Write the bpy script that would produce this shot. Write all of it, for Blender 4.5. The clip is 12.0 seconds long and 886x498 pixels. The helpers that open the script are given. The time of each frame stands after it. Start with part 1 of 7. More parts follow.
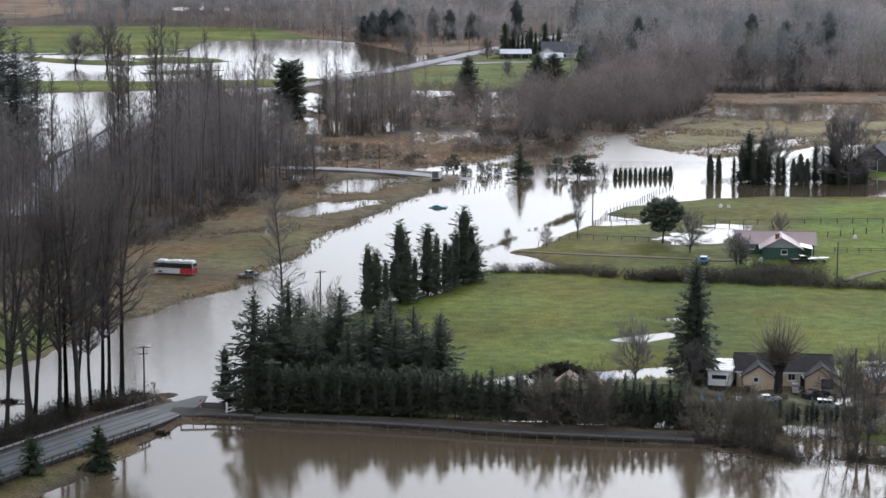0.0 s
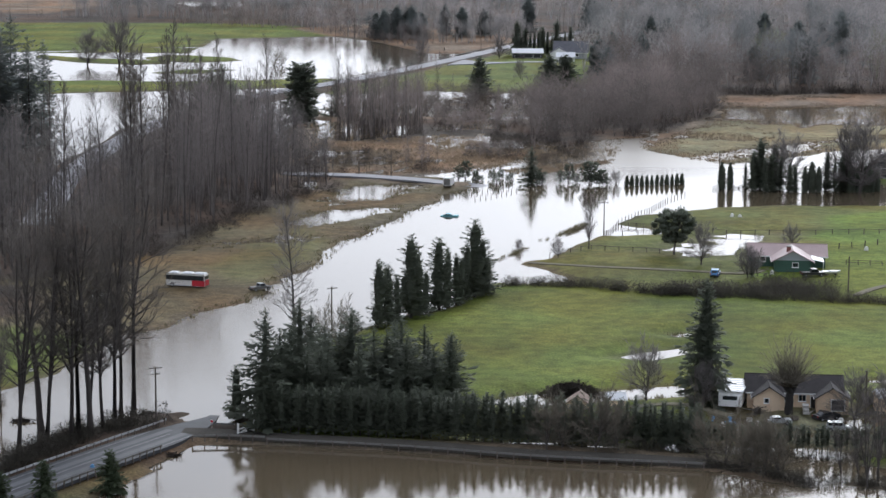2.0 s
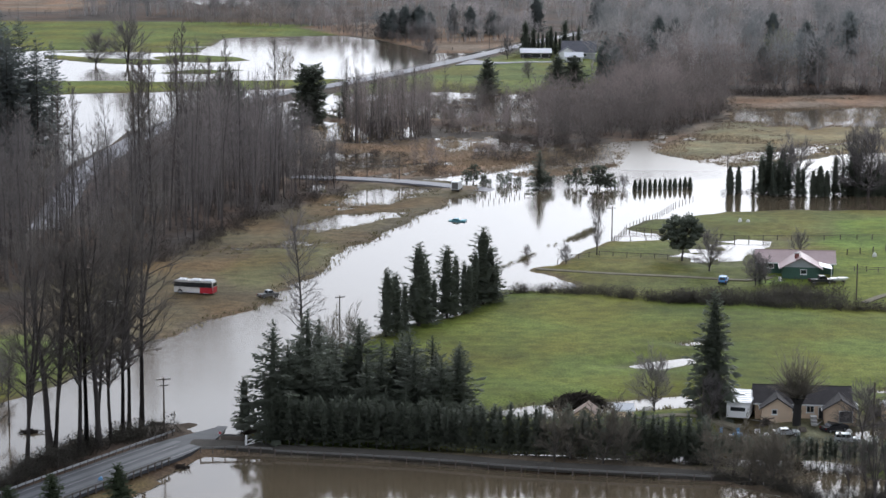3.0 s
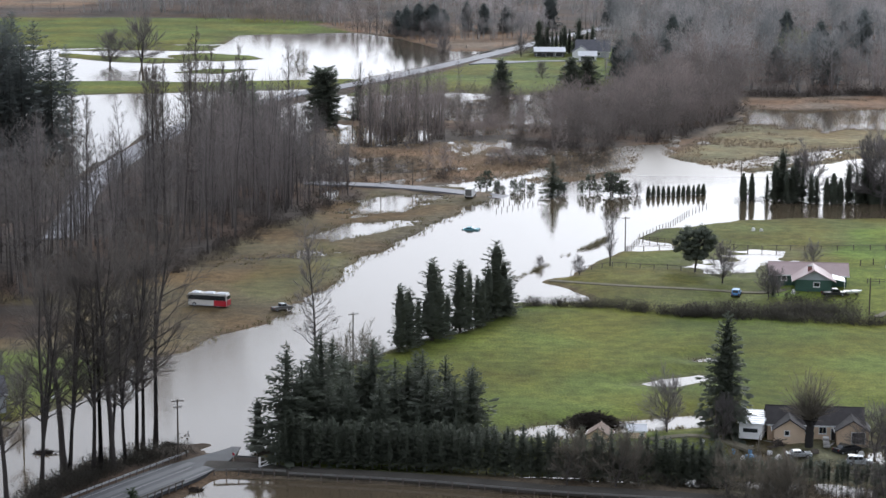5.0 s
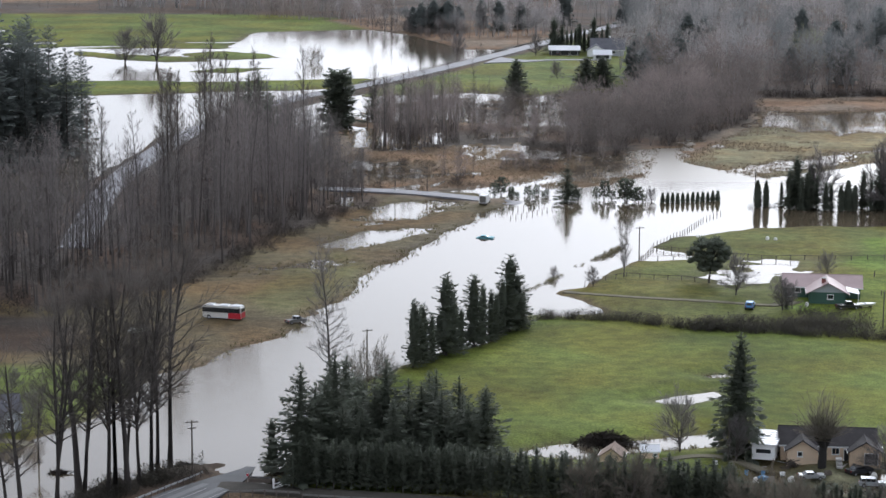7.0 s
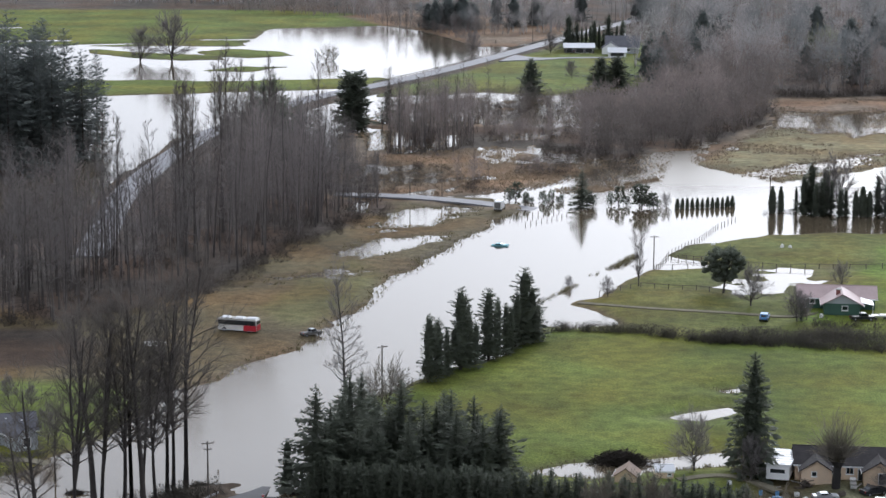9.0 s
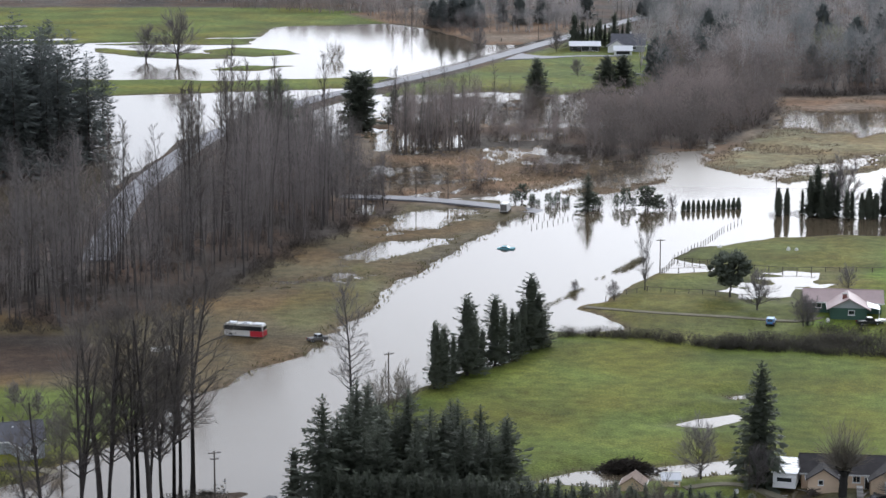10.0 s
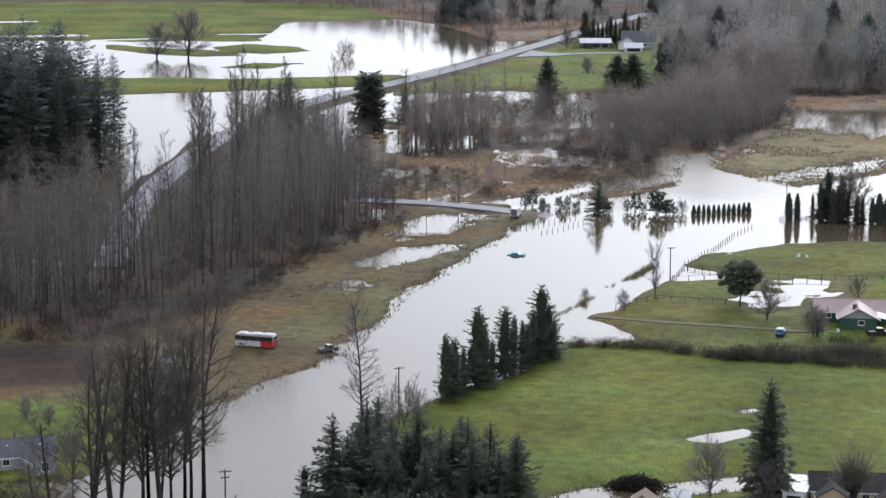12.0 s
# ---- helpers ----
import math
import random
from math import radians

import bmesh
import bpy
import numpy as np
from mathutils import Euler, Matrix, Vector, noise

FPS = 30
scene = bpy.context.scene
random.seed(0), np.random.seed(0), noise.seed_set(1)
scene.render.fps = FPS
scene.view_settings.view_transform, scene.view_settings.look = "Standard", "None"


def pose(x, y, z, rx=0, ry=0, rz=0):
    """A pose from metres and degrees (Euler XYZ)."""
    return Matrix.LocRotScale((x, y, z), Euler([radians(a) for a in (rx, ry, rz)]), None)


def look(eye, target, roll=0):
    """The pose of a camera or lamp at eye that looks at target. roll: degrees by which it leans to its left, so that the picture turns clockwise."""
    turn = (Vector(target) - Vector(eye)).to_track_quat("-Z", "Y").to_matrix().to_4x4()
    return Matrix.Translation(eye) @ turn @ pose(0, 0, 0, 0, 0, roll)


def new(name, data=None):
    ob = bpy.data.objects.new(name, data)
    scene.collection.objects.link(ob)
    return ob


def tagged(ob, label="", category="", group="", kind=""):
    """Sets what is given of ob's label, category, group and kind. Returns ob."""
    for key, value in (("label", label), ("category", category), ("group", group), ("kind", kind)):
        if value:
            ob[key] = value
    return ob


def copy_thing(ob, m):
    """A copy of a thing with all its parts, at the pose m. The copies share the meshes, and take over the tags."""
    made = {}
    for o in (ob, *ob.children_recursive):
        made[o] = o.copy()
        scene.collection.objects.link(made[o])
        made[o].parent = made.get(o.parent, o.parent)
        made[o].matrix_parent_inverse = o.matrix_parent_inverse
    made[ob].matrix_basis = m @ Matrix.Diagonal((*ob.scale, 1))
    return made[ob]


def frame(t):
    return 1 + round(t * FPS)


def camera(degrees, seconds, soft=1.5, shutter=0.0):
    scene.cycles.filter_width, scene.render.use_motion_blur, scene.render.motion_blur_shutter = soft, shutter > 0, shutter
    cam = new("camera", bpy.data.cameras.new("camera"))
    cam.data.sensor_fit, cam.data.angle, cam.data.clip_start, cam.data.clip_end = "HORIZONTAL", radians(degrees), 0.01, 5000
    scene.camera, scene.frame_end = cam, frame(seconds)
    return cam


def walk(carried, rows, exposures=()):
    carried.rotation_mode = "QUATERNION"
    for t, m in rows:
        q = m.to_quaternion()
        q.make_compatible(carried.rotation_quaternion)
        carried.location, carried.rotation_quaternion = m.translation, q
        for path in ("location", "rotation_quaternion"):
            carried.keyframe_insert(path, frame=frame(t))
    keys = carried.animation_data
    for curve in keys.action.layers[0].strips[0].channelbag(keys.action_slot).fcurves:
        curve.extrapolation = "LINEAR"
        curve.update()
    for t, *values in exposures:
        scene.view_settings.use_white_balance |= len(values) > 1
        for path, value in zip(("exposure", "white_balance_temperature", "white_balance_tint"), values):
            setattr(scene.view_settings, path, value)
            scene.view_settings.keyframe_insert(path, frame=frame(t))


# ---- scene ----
cam = camera(22.0, 12.0, soft=1.5)
PATH = [
    (0, (-0.071, -0.922, 80.786), (-0.098, 1.054, 80.479), 0.2),
    (0.5, (-0.102, -0.899, 82.158), (-0.131, 1.077, 81.849), 0.3),
    (1, (0.042, -0.835, 83.406), (0.01, 1.14, 83.095), 0.2),
    (1.5, (-0.023, -0.817, 84.744), (-0.058, 1.158, 84.431), 0.3),
    (2, (-0.077, -0.659, 86.009), (-0.114, 1.316, 85.692), 0.3),
    (2.5, (-0.103, -0.49, 87.449), (-0.144, 1.484, 87.129), 0.3),
    (3, (-0.089, -0.299, 88.739), (-0.133, 1.675, 88.417), 0.3),
    (5, (-0.021, -0.147, 94.338), (-0.077, 1.825, 94.005), 0.3),
    (5.5, (-0.009, -0.018, 95.766), (-0.068, 1.953, 95.43), 0.3),
    (6, (0.01, -0.095, 97.284), (-0.052, 1.875, 96.946), 0.3),
    (6.5, (0.137, -0.143, 98.677), (0.071, 1.827, 98.335), 0.3),
    (7, (0.153, 0.037, 99.908), (0.084, 2.006, 99.564), 0.3),
    (9, (0.166, 0.162, 105.661), (0.084, 2.128, 105.305), 0.2),
    (9.5, (0.16, 0.548, 106.824), (0.075, 2.513, 106.465), 0.1),
    (10, (0.038, 0.583, 108.249), (-0.049, 2.548, 107.887), 0.1),
    (10.5, (0.194, 0.661, 109.614), (0.104, 2.626, 109.249), 0.1),
    (11, (0.286, 0.676, 110.904), (0.193, 2.639, 110.536), 0.1),
    (11.5, (0.218, 0.634, 112.372), (0.124, 2.596, 112.0), 0.1),
    (12, (0.042, 0.897, 113.618), (-0.054, 2.859, 113.244), 0.1),
]
walk(cam, [(t, look(eye, target, roll)) for t, eye, target, roll in PATH], [(0.0, 0.43, 5900, 10.5), (5.0, 0.51, 5900, 10.5), (12.0, 0.56, 5900, 10.5)])

# ---- world and light ----
SUN_EL, SUN_AZ = radians(26), radians(14)
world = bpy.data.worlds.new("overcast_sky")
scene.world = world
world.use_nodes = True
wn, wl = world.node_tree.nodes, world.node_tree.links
sky = wn.new("ShaderNodeTexSky")
sky.sky_type = "NISHITA"
sky.sun_disc = False
sky.sun_elevation, sky.sun_rotation = SUN_EL, SUN_AZ
sky.air_density, sky.dust_density, sky.ozone_density = 1.0, 3.5, 1.5
grey = wn.new("ShaderNodeHueSaturation")
grey.inputs["Saturation"].default_value = 0.20
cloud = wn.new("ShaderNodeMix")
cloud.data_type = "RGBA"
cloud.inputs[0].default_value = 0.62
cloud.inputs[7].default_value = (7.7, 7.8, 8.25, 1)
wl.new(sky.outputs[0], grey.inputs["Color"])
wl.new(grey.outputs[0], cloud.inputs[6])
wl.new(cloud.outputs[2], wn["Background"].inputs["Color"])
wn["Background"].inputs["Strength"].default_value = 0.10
sun_data = bpy.data.lights.new("sun", "SUN")
sun_data.energy, sun_data.angle, sun_data.color = 0.9, radians(12), (1.0, 0.97, 0.92)
sun = new("sun", sun_data)
sun.matrix_world = look((0, 0, 0), (-math.sin(SUN_AZ) * math.cos(SUN_EL), -math.cos(SUN_AZ) * math.cos(SUN_EL), -math.sin(SUN_EL)))


# ---- materials ----
def mat(name, col, rough=0.8, metal=0.0, scale=2.0, vary=0.25, bump=0.0, fine=12.0, per_object=0.0, island=0.0, spec=0.5, through_light=0.0, tone_to=None):
    """Base colour broken up by two noises, with optional fine relief."""
    m = bpy.data.materials.new(name)
    m.use_nodes = True
    n, l = m.node_tree.nodes, m.node_tree.links
    b = n["Principled BSDF"]
    b.inputs["Roughness"].default_value, b.inputs["Metallic"].default_value = rough, metal
    b.inputs["Specular IOR Level"].default_value = spec
    co = n.new("ShaderNodeTexCoord")
    mapped = co.outputs["Object"]
    a, c = n.new("ShaderNodeTexNoise"), n.new("ShaderNodeTexNoise")
    a.inputs["Scale"].default_value, c.inputs["Scale"].default_value = scale, scale * fine
    a.inputs["Detail"].default_value, c.inputs["Detail"].default_value = 4, 3
    l.new(mapped, a.inputs["Vector"]), l.new(mapped, c.inputs["Vector"])
    add = n.new("ShaderNodeMath")
    add.operation = "ADD"
    l.new(a.outputs["Fac"], add.inputs[0]), l.new(c.outputs["Fac"], add.inputs[1])
    value = add.outputs[0]
    for kind, amount, socket in (("ShaderNodeObjectInfo", per_object, "Random"), ("ShaderNodeNewGeometry", island, "Random Per Island")):
        if amount:
            info, k = n.new(kind), n.new("ShaderNodeMath")
            k.operation, k.inputs[1].default_value = "MULTIPLY_ADD", amount
            l.new(info.outputs[socket], k.inputs[0]), l.new(value, k.inputs[2])
            value = k.outputs[0]
    mid = 1.0 + (per_object + island) / 2
    r = n.new("ShaderNodeMapRange")
    r.inputs["From Min"].default_value, r.inputs["From Max"].default_value = mid - 0.5, mid + 0.5
    r.inputs["To Min"].default_value, r.inputs["To Max"].default_value = 1 - vary, 1 + vary
    r.clamp = False
    l.new(value, r.inputs["Value"])
    s = n.new("ShaderNodeVectorMath")
    s.operation = "SCALE"
    s.inputs[0].default_value = col
    l.new(r.outputs[0], s.inputs["Scale"])
    if tone_to:
        at, two = n.new("ShaderNodeAttribute"), n.new("ShaderNodeMix")
        at.attribute_name, two.data_type = "tone", "RGBA"
        two.inputs[6].default_value, two.inputs[7].default_value = (*col, 1), (*tone_to, 1)
        l.new(at.outputs["Fac"], two.inputs[0]), l.new(two.outputs[2], s.inputs[0])
    l.new(s.outputs[0], b.inputs["Base Color"])
    if through_light:
        tr, mx = n.new("ShaderNodeBsdfTranslucent"), n.new("ShaderNodeMixShader")
        mx.inputs[0].default_value = through_light
        l.new(s.outputs[0], tr.inputs["Color"])
        l.new(b.outputs[0], mx.inputs[1]), l.new(tr.outputs[0], mx.inputs[2])
        l.new(mx.outputs[0], n["Material Output"].inputs["Surface"])
    if bump:
        u = n.new("ShaderNodeBump")
        u.inputs["Strength"].default_value, u.inputs["Distance"].default_value = bump, 0.1
        l.new(c.outputs["Fac"], u.inputs["Height"]), l.new(u.outputs[0], b.inputs["Normal"])
    return m


M = {
    "bark": mat("bark", (0.078, 0.068, 0.062), 0.95, scale=0.6, vary=0.35, per_object=0.5),
    "twig": mat("twig", (0.182, 0.166, 0.160), 0.9, scale=0.4, vary=0.3, per_object=0.6, through_light=0.4),
    "twig_dark": mat("cottonwood_twig", (0.134, 0.119, 0.107), 0.9, scale=0.4, vary=0.3, per_object=0.4, through_light=0.4),
    "twig_pale": mat("twig_pale", (0.165, 0.146, 0.116), 0.9, scale=0.4, vary=0.3, per_object=0.5, through_light=0.4),
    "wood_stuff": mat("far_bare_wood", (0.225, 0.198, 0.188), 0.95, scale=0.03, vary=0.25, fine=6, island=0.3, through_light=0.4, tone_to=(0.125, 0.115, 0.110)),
    # paler than bare twigs: haze over the far woods is put into the colour
    "hazed_wood": mat("far_woodland", (0.41, 0.378, 0.368), 0.95, scale=0.04, vary=0.35, fine=6, island=0.3, through_light=0.4, tone_to=(0.19, 0.202, 0.20)),
    "alder": mat("alder_thicket", (0.292, 0.247, 0.228), 0.95, scale=0.05, vary=0.3, fine=6, island=0.25, through_light=0.4, tone_to=(0.150, 0.132, 0.120)),
    "catkin": mat("greening_twigs", (0.24, 0.25, 0.16), 0.95, scale=0.05, vary=0.3, island=0.2, through_light=0.4),
    # haze is painted in: fir and cedar greens lifted, far firs bluer
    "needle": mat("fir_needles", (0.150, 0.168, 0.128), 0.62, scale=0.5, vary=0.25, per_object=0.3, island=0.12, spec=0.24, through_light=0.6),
    "hazed_needle": mat("hazed_fir_needles", (0.158, 0.176, 0.165), 0.62, scale=0.5, vary=0.3, island=0.15, spec=0.24, through_light=0.6),
    "needle_blue": mat("spruce_needles", (0.09, 0.112, 0.068), 0.9, scale=0.5, vary=0.4, per_object=0.4, island=0.25, spec=0.05, through_light=0.5),
    "cedar": mat("cedar_foliage", (0.150, 0.168, 0.128), 0.62, scale=0.6, vary=0.25, per_object=0.12, island=0.12, spec=0.24, through_light=0.6),
    "bramble": mat("bramble", (0.080, 0.074, 0.062), 0.9, scale=0.3, vary=0.4, per_object=0.5, island=0.4, spec=0.05, through_light=0.5),
    "deadwood": mat("deadwood", (0.086, 0.074, 0.065), 0.95, scale=0.6, vary=0.4, island=0.4, spec=0.05, through_light=0.5),
    "reed": mat("reed", (0.33, 0.255, 0.17), 0.95, scale=0.2, vary=0.3, island=0.4, through_light=0.4, tone_to=(0.17, 0.135, 0.10)),
    "tuft": mat("meadow_tuft", (0.17, 0.15, 0.085), 0.95, scale=0.2, vary=0.35, island=0.5, through_light=0.4),
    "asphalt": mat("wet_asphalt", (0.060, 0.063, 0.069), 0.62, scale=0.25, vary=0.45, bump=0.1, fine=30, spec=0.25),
    "wet_track": mat("wet_wheel_track", (0.066, 0.069, 0.076), 0.5, scale=0.3, vary=0.4, fine=8, spec=0.35),
    "old_asphalt": mat("silted_asphalt", (0.075, 0.069, 0.060), 0.9, scale=0.3, vary=0.4, fine=20, spec=0.1),
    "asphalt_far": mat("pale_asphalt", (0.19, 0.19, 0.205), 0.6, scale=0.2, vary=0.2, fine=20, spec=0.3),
    "gravel": mat("gravel", (0.20, 0.185, 0.155), 0.9, scale=0.5, vary=0.3, bump=0.4, fine=20),
    "mud": mat("wet_mud_track", (0.185, 0.168, 0.122), 0.95, scale=0.5, vary=0.4, bump=0.4, fine=15, spec=0.1),
    "dull_steel": mat("dull_muddy_steel", (0.15, 0.145, 0.135), 0.8, scale=0.7, vary=0.3),
    "line": mat("road_paint", (0.24, 0.245, 0.25), 0.7, scale=1.0, vary=0.5),
    "steel": mat("galvanised_steel", (0.46, 0.47, 0.48), 0.5, 0.35, scale=0.7, vary=0.2),
    "post": mat("weathered_timber", (0.12, 0.10, 0.085), 0.9, scale=2.0, vary=0.35, per_object=0.4),
    "pole": mat("creosoted_pole", (0.085, 0.07, 0.058), 0.85, scale=1.5, vary=0.3),
    "porcelain": mat("insulator", (0.25, 0.25, 0.26), 0.3, scale=3.0, vary=0.1),
    "white": mat("white_paint", (0.78, 0.78, 0.77), 0.5, scale=0.7, vary=0.12),
    "bus_white": mat("grimy_bus_paint", (0.62, 0.60, 0.56), 0.5, scale=0.6, vary=0.22),
    "white_metal": mat("white_metal_roof", (0.80, 0.81, 0.83), 0.35, scale=0.5, vary=0.12),
    "red": mat("red_paint", (0.44, 0.02, 0.035), 0.35, scale=0.8, vary=0.15),
    "silver": mat("silver_paint", (0.45, 0.48, 0.50), 0.3, 0.4, scale=1.0, vary=0.1),
    "black": mat("black_paint", (0.02, 0.021, 0.024), 0.35, scale=1.0, vary=0.3),
    "blue": mat("blue_paint", (0.06, 0.20, 0.42), 0.3, 0.2, scale=1.0, vary=0.15),
    "teal": mat("teal_paint", (0.12, 0.36, 0.42), 0.5, 0.1, scale=1.0, vary=0.15),
    "glass": mat("tinted_glass", (0.02, 0.024, 0.028), 0.08, scale=1.0, vary=0.2, spec=0.6),
    "rubber": mat("rubber", (0.02, 0.02, 0.02), 0.9, scale=4.0, vary=0.2),
    "rim": mat("wheel_rim", (0.35, 0.35, 0.36), 0.4, 0.6, scale=4.0, vary=0.1),
    "lamp_red": mat("tail_lamp", (0.35, 0.02, 0.02), 0.3, scale=4.0, vary=0.1),
    "lamp_clear": mat("head_lamp", (0.7, 0.7, 0.68), 0.2, scale=4.0, vary=0.1),
    "stucco": mat("tan_stucco", (0.72, 0.56, 0.40), 0.9, scale=0.5, vary=0.22, bump=0.3, fine=30),
    "boards": mat("tan_boards", (0.64, 0.49, 0.34), 0.85, scale=0.6, vary=0.2),
    "wet_bark": mat("wet_dark_bark", (0.046, 0.039, 0.035), 0.9, scale=0.8, vary=0.4, per_object=0.3, bump=0.4),
    "old_bark": mat("black_wet_bark", (0.022, 0.020, 0.019), 0.9, scale=1.2, vary=0.4, bump=0.5),
    "shingle": mat("dark_shingle", (0.05, 0.045, 0.045), 0.9, scale=0.7, vary=0.4, bump=0.3, fine=14),
    "shingle_grey": mat("grey_shingle", (0.12, 0.12, 0.135), 0.9, scale=0.7, vary=0.35, bump=0.3, fine=14),
    "pink_metal": mat("dusty_pink_metal_roof", (0.40, 0.30, 0.29), 0.4, 0.1, scale=0.4, vary=0.2),
    "green_wall": mat("green_siding", (0.045, 0.10, 0.075), 0.7, scale=0.5, vary=0.2),
    "grey_wall": mat("grey_siding", (0.36, 0.38, 0.40), 0.7, scale=0.5, vary=0.15),
    "brick": mat("chimney_brick", (0.22, 0.09, 0.075), 0.9, scale=2.0, vary=0.3, bump=0.3),
    "dark_wall": mat("dark_barn_boards", (0.08, 0.075, 0.075), 0.85, scale=0.5, vary=0.3),
    "tan_roof": mat("brown_shed_roof", (0.26, 0.19, 0.15), 0.85, scale=0.7, vary=0.3),
    "tarp": mat("blue_tarp", (0.12, 0.28, 0.48), 0.5, scale=1.5, vary=0.25, bump=0.4),
    "wool": mat("off_white_cover", (0.70, 0.69, 0.65), 0.9, scale=2.0, vary=0.2, bump=0.3),
    "concrete": mat("concrete", (0.34, 0.33, 0.31), 0.85, scale=0.6, vary=0.25, bump=0.2),
}


def ground_material():
    """Turf, mud and straw: the plant cover is stored on the sheet, grain and patches come from noise."""
    m = bpy.data.materials.new("flood_plain")
    m.use_nodes = True
    n, l = m.node_tree.nodes, m.node_tree.links
    b = n["Principled BSDF"]
    b.inputs["Roughness"].default_value = 0.9
    b.inputs["Specular IOR Level"].default_value = 0.1
    at = n.new("ShaderNodeAttribute")
    at.attribute_name = "cover"
    co = n.new("ShaderNodeTexCoord")
    value = None
    for scale, low, high, detail in ((0.035, 0.68, 1.32, 5), (0.35, 0.72, 1.28, 5), (2.2, 0.66, 1.34, 3)):
        t, r = n.new("ShaderNodeTexNoise"), n.new("ShaderNodeMapRange")
        t.inputs["Scale"].default_value, t.inputs["Detail"].default_value = scale, detail
        r.inputs["From Min"].default_value, r.inputs["From Max"].default_value = 0.3, 0.7
        r.inputs["To Min"].default_value, r.inputs["To Max"].default_value = low, high
        l.new(co.outputs["Object"], t.inputs["Vector"]), l.new(t.outputs["Fac"], r.inputs["Value"])
        if value is None:
            value = r.outputs[0]
        else:
            k = n.new("ShaderNodeMath")
            k.operation = "MULTIPLY"
            l.new(value, k.inputs[0]), l.new(r.outputs[0], k.inputs[1])
            value = k.outputs[0]
    s = n.new("ShaderNodeVectorMath")
    s.operation = "SCALE"
    l.new(at.outputs["Color"], s.inputs[0]), l.new(value, s.inputs["Scale"])
    hue, patch = n.new("ShaderNodeMix"), n.new("ShaderNodeTexNoise")
    hue.data_type, hue.blend_type = "RGBA", "MULTIPLY"
    hue.inputs[7].default_value = (1.20, 0.96, 0.80, 1)
    patch.inputs["Scale"].default_value, patch.inputs["Detail"].default_value = 0.03, 7
    pr = n.new("ShaderNodeMapRange")
    pr.inputs["From Min"].default_value, pr.inputs["From Max"].default_value = 0.42, 0.62
    l.new(co.outputs["Object"], patch.inputs["Vector"]), l.new(patch.outputs["Fac"], pr.inputs["Value"])
    l.new(pr.outputs[0], hue.inputs[0]), l.new(s.outputs[0], hue.inputs[6])
    l.new(hue.outputs[2], b.inputs["Base Color"])
    u = n.new("ShaderNodeBump")
    u.inputs["Strength"].default_value, u.inputs["Distance"].default_value = 0.6, 0.25
    l.new(t.outputs["Fac"], u.inputs["Height"]), l.new(u.outputs[0], b.inputs["Normal"])
    return m


